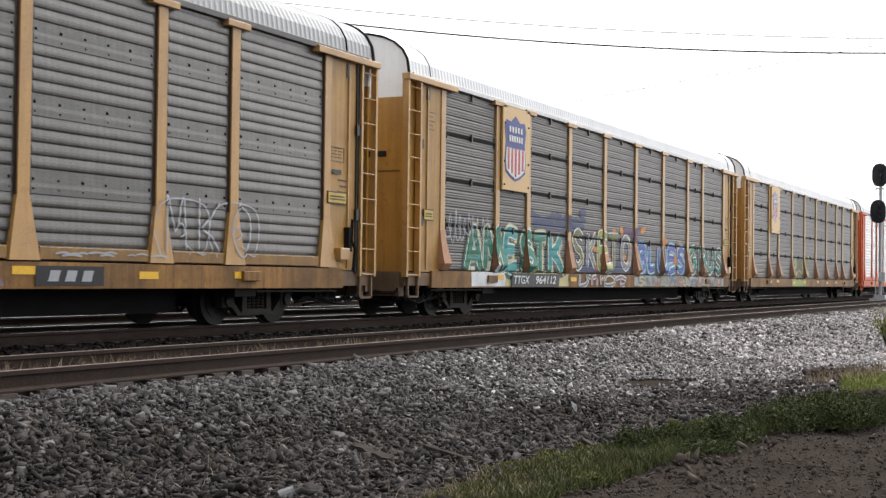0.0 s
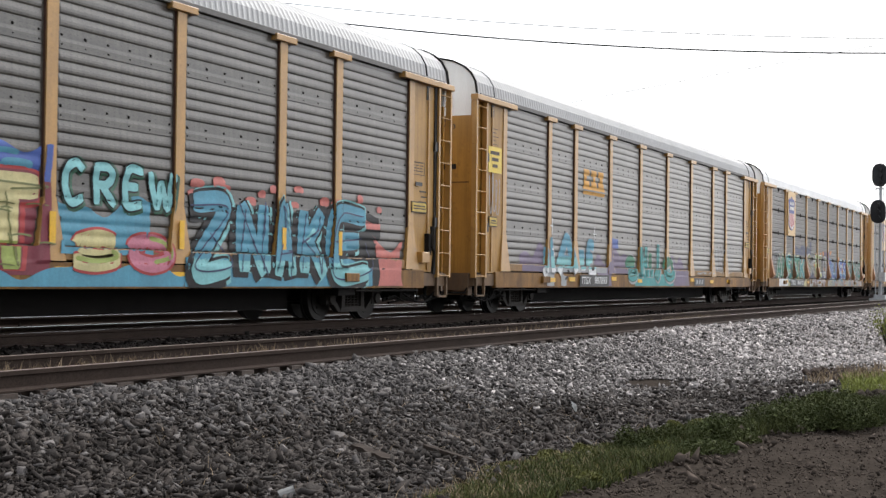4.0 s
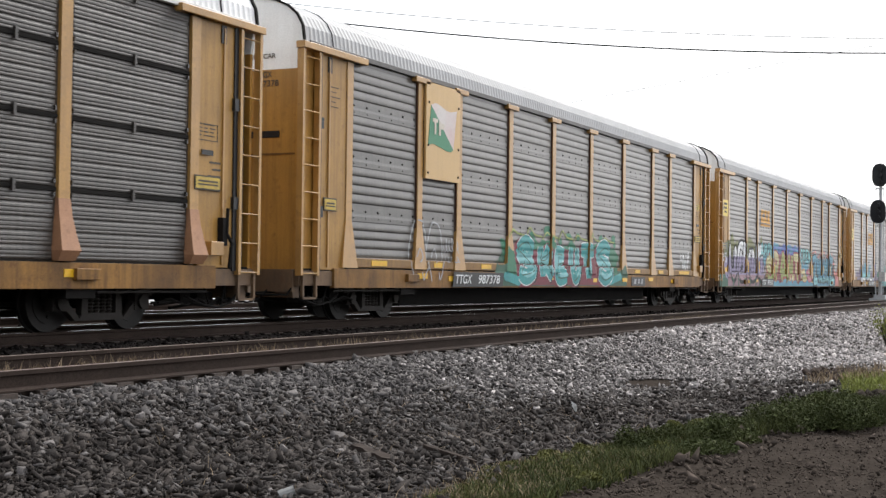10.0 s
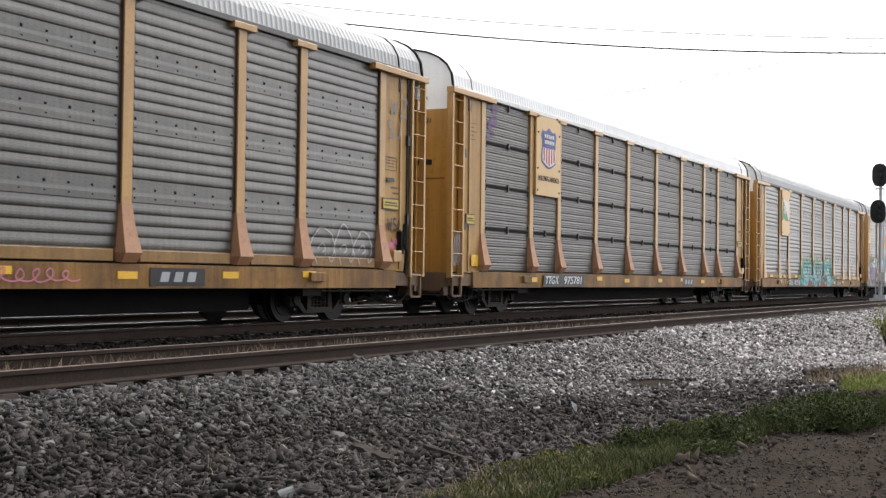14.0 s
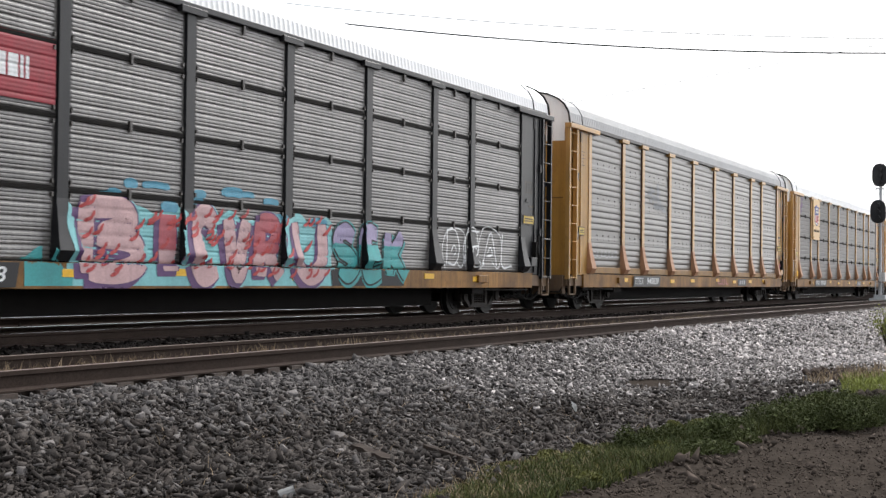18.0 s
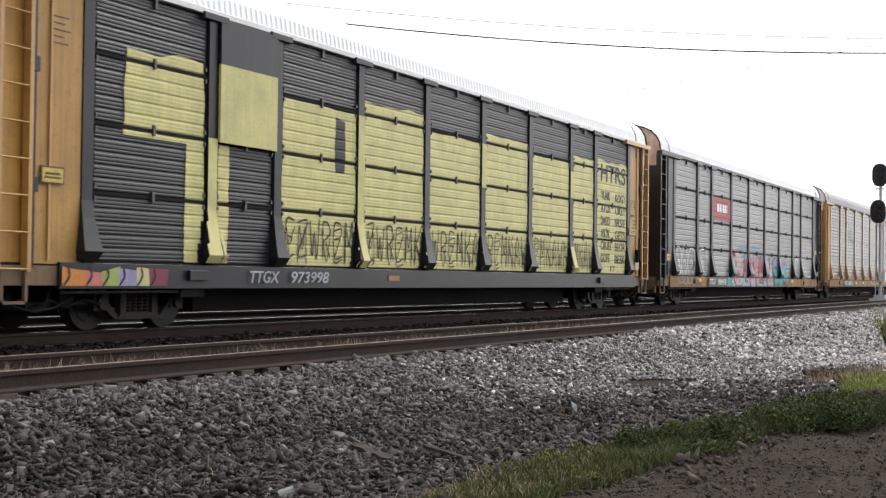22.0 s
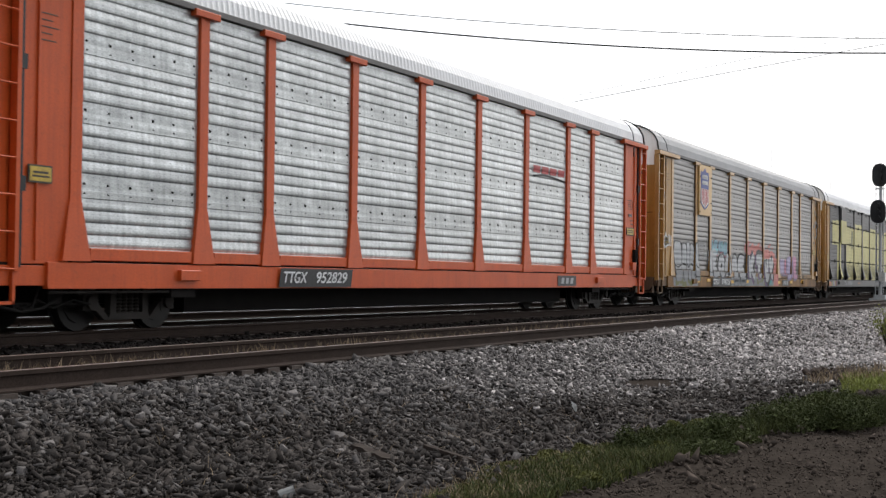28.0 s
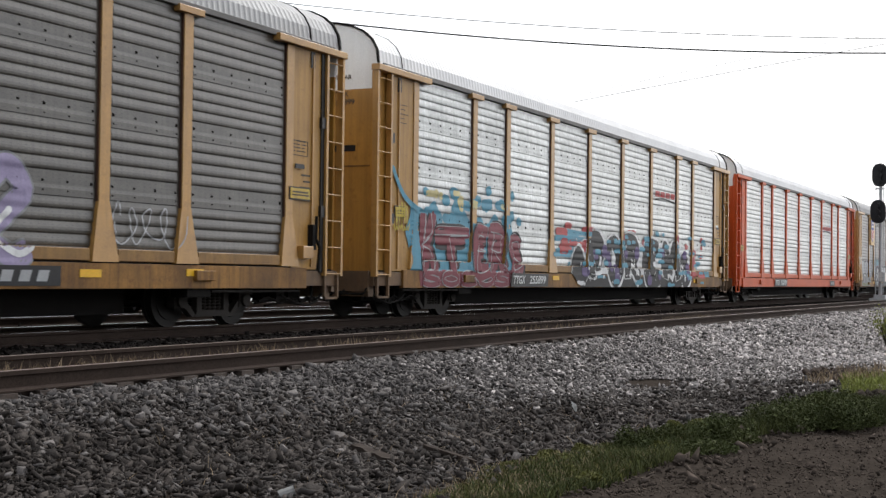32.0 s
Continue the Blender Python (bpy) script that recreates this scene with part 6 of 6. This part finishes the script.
    number_board(3, 5.3, "TTGX", "975781", 2.95)
    company_board(3, 17.95)
    s = Spray(3, 7)
    s.scribble("silver", 0.2, 0.55, 1.0, 2.0, 7, 0.02)
    s.blots("plum", 1.85, 2.5, 4.0, 4.8, 5, 0.3)
    s.done("stray spray paint")
    # dusty wagon
    s = Spray(4, 8)
    s.rounds("silver", ((22.95, 23.8), (23.8, 24.5), (24.5, 25.2)), 1.05, 1.75, 0.028)
    s.scribble("pink", 15.3, 16.8, 0.7, 0.92, 8, 0.024)
    s.scribble("silver", 2.05, 4.25, 1.45, 1.65, 10, 0.022)
    s.tag("grey", "WZ", 25.8, 26.6, 4.05, 4.4, 0.04)
    s.tag("grey", "SJ", 25.75, 26.35, 3.6, 3.95, 0.04)
    s.tag("black", "WSL", 25.75, 26.4, 1.75, 2.0, 0.04)
    s.blots("pink", 25.8, 26.2, 1.4, 1.6, 3, 0.2)
    s.blots("grey", 6.9, 8.6, 3.1, 3.75, 14, 0.3)
    s.done("thin white and black spray tags")
    number_board(4, 5.4, "TTGX", "940839", 2.7)
    company_board(4, 18.4)
    # black wagon with red board
    s = Spray(5, 16)
    s.patch("board_red", 6.71, 9.27, 3.1, 3.98, 3, 0.0)
    for a, b in ((7.27, 7.56), (7.64, 7.9), (8.06, 8.34), (8.38, 8.56), (8.6, 8.66), (8.7, 8.76)):
        s.patch("white", a, b, 3.38, 3.68 - (0.08 if b - a == 0.18 else 0), 4, 0.0)
    s.done("red painted sign with pale bars")
    s = Spray(5, 9)
    s.patch("aqua", 9.5, 16.6, 0.66, 1.8, 0, 0.2)
    s.patch("teal", 8.7, 9.6, 0.66, 1.0, 0, 0.3)
    s.dashes("sky", 9.8, 16.5, 1.75, 2.2, 14, 0.5, 0.14, 1)
    s.word("BICVRU", [(9.55, 11.3, 1.98), (11.4, 12.1, 1.95), (12.15, 13.15, 1.95), (13.08, 13.98, 1.9), (13.92, 14.98, 1.9), (15.0, 16.6, 1.94)], 0.66, 1.95, ["blush", ((1.2, "blush"), (9, "red_paint")), "blush"], "plum", 0.42, "aqua", None, None, 0.06, 0.1, "plum")
    for i in range(80):
        a, b = s.rng.uniform(9.7, 16.4), s.rng.uniform(0.75, 1.8)
        s.stroke("red", [(a, b), (a + 0.14, b + 0.05), (a + 0.22, b + 0.16)], 0.055, 5, 0.2)
    s.patch("black", 16.5, 19.3, 0.66, 1.0, 1, 0.1)
    s.word("SEK", [(16.55, 17.6), (17.55, 18.5), (18.4, 19.55)], 0.72, 1.85, [((1.45, "teal"), (9, "violet"))], "black", 0.38, "teal", None, None, 0.08, 0.16)
    s.tag("white", "DEAL", 21.2, 25.1, 1.1, 1.9, 0.04)
    s.rounds("white", ((21.15, 22.3), (22.2, 23.0), (23.0, 24.3)), 1.02, 1.98, 0.026)
    s.rounds("white", ((1.95, 2.65), (2.65, 3.35), (3.4, 4.3), (4.75, 5.9)), 1.02, 2.0, 0.036)
    s.scribble("silver", 2.2, 4.4, 0.72, 0.98, 7, 0.024)
    s.done("red, aqua and green spray-painted graffiti")
    number_board(5, 5.8, "TTGX", "980478", 2.7)
    # overpainted wagon
    s = Spray(6, 10)
    py = "pale_yellow"
    s.patch(py, 2.55, 4.45, 2.85, 4.15, 1, 0.05)
    s.patch(py, 4.0, 4.55, 1.02, 2.88, 1, 0.05)
    s.patch(py, 4.79, 5.15, 1.02, 2.88, 1, 0.05)
    s.patch(py, 4.54, 4.78, 1.02, 3.0, 1, 0.0)
    for i, top in ((2, 3.92), (3, 4.2), (4, 3.92), (5, 4.15), (6, 3.92), (7, 4.15), (8, 4.2)):
        s.patch(py, POSTS[i] + 0.1, POSTS[i + 1] - 0.1, 1.02, top, 1, 0.03, True)
    s.patch("black", 8.5, 8.85, 2.75, 3.75, 2, 0.05)
    for p, a, b in ((3, 1.0, 3.9), (5, 2.9, 3.9), (7, 3.0, 3.7), (7, 1.0, 1.7)):
        s.patch(py, POSTS[p] - 0.125, POSTS[p] + 0.125, a, b, 1, 0.0)
    for i in range(2, 8):
        a, b = POSTS[i] + 0.22, POSTS[i + 1] - 0.2
        n = max(3, int((b - a) / 0.36))
        for text, z0, z1, w in (("NKEZWREMKAVNW"[i:i + n], 1.15, 1.85, 0.034), ("WEKYMXVZHNKWEA"[i + 1:i + 1 + n], 1.08, 1.7, 0.026)):
            s.tag("black", text, a, b, z0, z1, w)
    s.tag("black", "HRS", 26.0, 26.6, 1.3, 1.6, 0.05)
    for tint, a, b in (("orange", 1.25, 1.75), ("salmon", 1.7, 2.05), ("lime", 2.05, 2.4), ("violet", 2.4, 2.8), ("cream", 2.8, 3.1), ("maroon", 3.1, 3.5)):
        s.patch(tint, a, b, 0.66, 0.92, 1, 0.06)
        s.stroke("black", [(a, 0.66), (a + 0.12, 0.8), (a + 0.08, 0.93)], 0.035, 3, 0.4)
    s.done("pale yellow overpaint with black tags")
    flat_part("emblem_board", 6, spray_paint(py), rect(4.79, 6.43, 2.95, 4.2), -0.03, "flat board overpainted pale yellow", 0.045)
    flat_part("emblem_board", 6, BLACK, rect(4.79, 6.43, 4.2, 4.92), -0.03, "flat board overpainted black", 0.045)
    black = spray_paint("black")
    words("HTRS", 6, 23.12, 3.62, 0.5, 2.15, black, -0.062, "painted_word")
    for i, (one, two) in enumerate((("YUNK", "KOGY"), ("ATOS", "OKEY"), ("DAGO", "IRSE"), ("ASOK", "GETS"), ("CRUEL", "BEOR"), ("GOFE", "BESK"))):
        z = 3.1 - i * 0.355
        words(one, 6, 23.15, z, 0.25, 0.95 if i == 4 else 0.78, black, -0.062, "painted_word")
        words(two, 6, 24.38, z - 0.02, 0.25, 0.92, black, -0.062, "painted_word")
    words("17", 6, 24.0, 1.08, 0.15, 0.4, black, -0.062, "painted_word")
    flat_part("reflector", 6, material("dull orange reflector", (0.3, 0.12, 0.03), (0.15, 0.07, 0.03), 0.5), rect(10.5, 10.95, 0.76, 0.86), 0.002)
    number_board(6, 5.5, "TTGX", "973998", 2.85, False, spray_paint("silver"))
    # wagon with silver pieces
    emblem_board(7, 3.15)
    shield(7, 4.88, 6.06, 3.35, 4.82)
    s = Spray(7, 11)
    for i, (a, b) in enumerate(((1.95, 2.95), (2.95, 3.55), (3.55, 3.95), (3.95, 4.45), (4.45, 5.05))):
        s.group += 1
        m = (a + b) / 2
        h = 2.18 - 0.05 * (i % 2)
        s.stroke("black", [(m, 0.85), (m, h)], b - a + 0.16, 2, 0.55)
        s.stroke(((1.2, "grey"), (1.9, "silver"), (9, "chrome")), [(m, 0.82), (m, h - 0.04)], b - a - 0.06, 3, 0.55)
        s.stroke("black", [(a + 0.06, 1.42), (m, 1.3 + 0.1 * (i % 2)), (b - 0.05, 1.36)], 0.06, 4, 0.4)
    s.patch("grey", 1.8, 4.8, 0.66, 0.98, 0, 0.08)
    s.blots("olive", 2.0, 4.6, 0.68, 0.9, 8, 0.4)
    s.tag("silver", "KNAB", 5.15, 6.0, 1.95, 2.3, 0.034)
    s.tag("silver", "EKSAM", 5.05, 6.1, 1.55, 1.85, 0.034)
    s.word("AEMO", [(6.6, 7.1), (7.0, 7.8), (7.7, 8.5), (8.4, 9.1)], 1.8, 2.35, ["pale_sky"], "black", 0.34, "pink", "aqua", None, 0.05, 0.1)
    s.patch("grey", 9.5, 11.95, 0.66, 1.05, 0, 0.1)
    s.patch("silver", 6.3, 9.4, 1.02, 1.2, 0, 0.03)
    chrome = (1.0, "grey"), (1.2, "silver"), (9, "chrome")
    s.word("IEOABE", [(6.15, 6.8, 2.15), (6.7, 7.75, 2.02), (7.7, 8.7, 1.86), (8.62, 9.45, 1.9), (9.65, 10.7, 1.85), (10.65, 11.95, 1.85)], 0.98, 1.95, [chrome], "black", 0.48, "black", None, None, 0.07, 0.24)
    s.word("OO", [(9.7, 10.75), (10.8, 11.9)], 0.66, 1.05, ["grey"], "black", 0.3, None, None, None, 0.05)
    s.patch("salmon", 11.9, 15.0, 1.9, 2.3, 0, 0.12)
    s.patch("salmon", 15.0, 17.3, 1.8, 2.12, 0, 0.1)
    s.dashes("salmon", 12.0, 17.0, 2.2, 2.4, 12, 0.25, 0.1, 1)
    s.patch("salmon", 16.6, 17.7, 0.66, 1.9, 0, 0.2)
    s.patch("grey", 11.9, 16.8, 0.66, 1.02, 0, 0.05)
    s.dashes("olive", 13.5, 15.0, 0.7, 0.95, 8, 0.3, 0.12, 1)
    s.dashes("teal", 15.9, 16.6, 0.7, 0.95, 5, 0.3, 0.12, 1)
    s.stroke("black", [(12.05, 2.0), (12.0, 1.4), (11.75, 0.9), (11.3, 0.68)], 0.26, 1.6, 0.4)
    s.stroke("black", [(16.2, 1.2), (15.9, 0.9), (15.5, 0.64)], 0.2, 5, 0.2)
    s.word("KTUY", [(12.05, 13.6, 2.08), (13.5, 15.05, 2.0), (14.95, 16.1, 1.95), (16.0, 17.1, 2.0)], 0.78, 2.0, [((1.25, "silver"), (9, "chrome"))], "black", 0.54, "black", None, None, 0.12, 0.44, "plum")
    s.patch("pink", 19.6, 21.6, 1.05, 1.5, 0, 0.2)
    s.word("NIZE", [(18.3, 19.2), (19.15, 19.6), (19.5, 20.8), (20.75, 21.95)], 1.0, 1.98, ["lavender", "pink", "lavender", "rose"], "dusk", 0.46, "rose", None, None, 0.05, 0.12, "dusk")
    s.tag("black", "EAR", 21.7, 23.0, 1.1, 1.75, 0.05)
    s.tag("black", "NAMES", 22.2, 24.0, 0.98, 1.2, 0.035)
    s.tag("black", "OKELA", 23.2, 25.1, 1.35, 1.75, 0.026)
    s.scribble("white", 0.75, 1.5, 1.85, 2.4, 9, 0.05)
    s.blots("grey", 25.8, 26.5, 3.0, 4.6, 9, 0.25)
    s.scribble("black", 25.9, 26.6, 1.3, 2.0, 9, 0.04)
    s.done("silver, black and pink spray-painted graffiti")
    number_board(7, 6.57, "TTGX", "994723", 2.7)
    company_board(7, 18.5)
    # red wagon
    for k in (8, 9):
        s = Spray(k, 12)
        for j in range(4):
            s.patch("red", 18.35 + j * 0.56, 18.8 + j * 0.56, 3.5, 3.68, 3, 0.0)
        s.stroke("black", [(18.3, 3.4), (19.2, 3.46), (20.6, 3.38)], 0.05, 3, 0.2)
        s.done("red and black emblem")
    number_board(8, 6.75, "TTGX", "952829", 2.45)
    s = Spray(8, 13)
    s.scribble("grey", 25.8, 26.4, 1.2, 1.3, 5, 0.03)
    s.done("grey tag")
    company_board(8, 19.9)
    # bright wagon with maroon and black pieces
    s = Spray(9, 14)
    s.patch("sky", 1.4, 7.0, 0.98, 2.3, 0, 0.35)
    s.blots("sky", 2.0, 7.5, 1.9, 2.9, 24, 0.4)
    s.blots("cream", 2.0, 6.5, 2.4, 2.7, 8, 0.3)
    s.patch("maroon", 1.95, 7.6, 0.66, 0.97, 0, 0.08)
    for i, w in enumerate(((1.9, 2.85, 2.3), (2.55, 4.5, 1.98), (4.5, 5.6, 2.05), (5.4, 6.55, 2.15), (6.45, 7.55, 1.9))):
        s.word("KTERS"[i], [w], 0.82, 2.1, ["maroon"], "black", 0.5, "black", None, "silver", 0.08, 0.18)
        s.word("KTERS"[i], [w], 0.8, 2.12, ["maroon"], "silver", 0.3, None, None, None, 0.04)
    s.word("SOSOSO", [(1.95 + 0.92 * i, 2.95 + 0.92 * i) for i in range(6)], 0.63, 1.0, ["maroon"], "silver", 0.13, None, None, None, 0.035)
    s.dashes("sky", 9.45, 12.4, 1.1, 2.15, 26, 1.0, 0.13, 1)
    s.dashes("red", 9.7, 12.2, 1.5, 2.3, 12, 0.8, 0.16, 1.3)
    s.dashes("sky", 13.0, 24.4, 1.9, 2.3, 16, 0.4, 0.14)
    s.dashes("red", 15.0, 24.2, 1.9, 2.25, 11, 0.35, 0.2, 1.2)
    s.dashes("red", 21.8, 23.7, 0.95, 1.9, 12, 0.5, 0.16, 1.2)
    s.dashes("sky", 22.2, 24.3, 0.75, 1.9, 12, 0.5, 0.1, 1.4)
    s.patch("white", 11.2, 22.3, 1.0, 1.95, 0.6, 0.15)
    s.patch("black", 11.4, 22.3, 0.63, 0.98, 0.6, 0.05)
    s.word("APOREMS", [(10.7, 12.2, 1.7), (11.95, 13.6, 2.2), (13.5, 15.1, 2.15), (14.95, 16.95, 2.22), (16.9, 18.95, 2.12), (18.9, 21.05, 2.12), (20.9, 22.3, 1.75)], 0.63, 2.1, ["black"], "black", 0.62, "white", None, None, 0.06, 0.26)
    for a, b, c, d in ((13.15, 1.5, 13.0, 1.15), (14.2, 1.7, 14.25, 1.05), (15.9, 1.3, 16.5, 0.98), (17.9, 1.35, 18.6, 1.3), (19.95, 0.8, 20.1, 1.3), (21.5, 0.8, 21.3, 1.4)):
        s.stroke("white", [(a, b), ((a + c) / 2 + 0.1, (b + d) / 2), (c, d)], 0.16, 4, 0.3)
    s.dashes("violet_deep", 11.4, 21.9, 0.7, 1.8, 16, 0.4, 0.3, 5)
    s.dashes("sky", 11.4, 21.9, 0.68, 1.95, 30, 0.5, 0.12, 6)
    for _ in range(60):
        a, b = s.rng.uniform(11.4, 21.9), s.rng.uniform(0.7, 1.95)
        s.stroke("white", [(a, b), (a, b + s.rng.uniform(0.04, 0.12))], s.rng.uniform(0.05, 0.1), 7, 0.4)
    s.stroke("sky", [(0.7, 3.05), (1.2, 2.5), (1.9, 2.2)], 0.12, 1, 0.4)
    s.scribble("yellow", 0.8, 1.4, 1.7, 2.4, 8, 0.03)
    s.done("maroon, blue, black and white spray-painted graffiti")
    number_board(9, 6.6, "TTGX", "255899", 2.35)
    # dark last wagon
    s = Spray(10, 15)
    s.scribble("silver", 20.95, 22.5, 1.2, 1.9, 6, 0.025)
    s.piece(16.6, 19.3, 1.0, 2.15, 3, ["violet", "silver"], "grey", 0.32, None, ("white",), 1)
    s.done("pale spray-painted graffiti")
    company_board(10, 18.5)
    for k in (1, 3):
        flat_part("reflector_square", k, REFLECTOR, rect(1.12, 1.48, 1.1, 1.36), -0.03)
    for k in (0, 1):
        flat_part("notice_plate", k, material("yellow notice", (0.7, 0.5, 0.03), (0.55, 0.38, 0.04), 0.4), rect(0.76, 1.5, 3.28, 3.88), -0.028, "bright yellow notice plate with dark bars")
        for j in range(3):
            flat_part("notice_bar", k, DECAL, rect(0.86 + 0.06 * j, 1.36 - 0.05 * j, 3.7 - j * 0.15, 3.78 - j * 0.15), -0.02)
    for k, t in ((1, "995890"), (0, "987893"), (2, "987378"), (3, "975781"), (7, "994723"), (9, "255899"), (5, "980478"), (8, "952829")):
        end_number(k, t)


def end_number(k, number):
    """Reporting mark and number on the trailing end wall, below the white gable."""
    m = spray_paint("silver") if SPECS[k]["paint"] is BLACK else DECAL
    for text, y, z, high, wide in (("TTGX", -0.42, 4.38, 0.11, 0.36), (number, -0.42, 4.22, 0.11, 0.5), ("FREIGHT CAR", -0.05, 4.72, 0.09, 0.8)):
        ob = words(text, k, 0, 0, high, wide, DECAL if z > 4.6 else m, 0.0, "end_lettering")
        ob.matrix_basis = Matrix.Translation((0.09, y, z)) @ Matrix.Rotation(radians(-90), 4, "Z")


paint_train()

def travelled(t):
    """How far the train has rolled, in metres; it gains a little speed."""
    q = (t - 16) / 16
    return 129.626 + 143.138 * q + 8.578 * q ** 2 - 0.801 * q ** 3 - 0.491 * q ** 4 + 0.021 * q ** 5


def motions():
    drift = ([0, 7, 14, 17, 24, 29, 32], [0.09, 0.08, 0.05, 0.02, -0.06, 0.11, 0.1])
    for k, car in CARS.items():
        walk(car, [(t, pose(travelled(t) + float(np.interp(t, *drift)) - k * PITCH, TRAIN_TRACK, 0)) for t in range(0, 33, 2)])
    # every wheelset turns as fast as the train rolls; wheelsets at one place of their truck share one action
    done = {}
    for car in CARS.values():
        for truck in car.children:
            for w in [c for c in truck.children if c.name.startswith("wheelset")]:
                x = round(w.matrix_basis.translation.x, 2)
                if x not in done:
                    rows = []
                    for i in range(961):
                        a = travelled(i / 30) / 0.42
                        rows.append((i / 30, Matrix.Translation((x, 0, 0.42)) @ Matrix.Rotation(a, 4, "Y")))
                    walk(w, rows)
                    done[x] = w.animation_data
                else:
                    w.rotation_mode = "QUATERNION"
                    keys = w.animation_data_create()
                    keys.action = done[x].action
                    keys.action_slot = done[x].action_slot


motions()
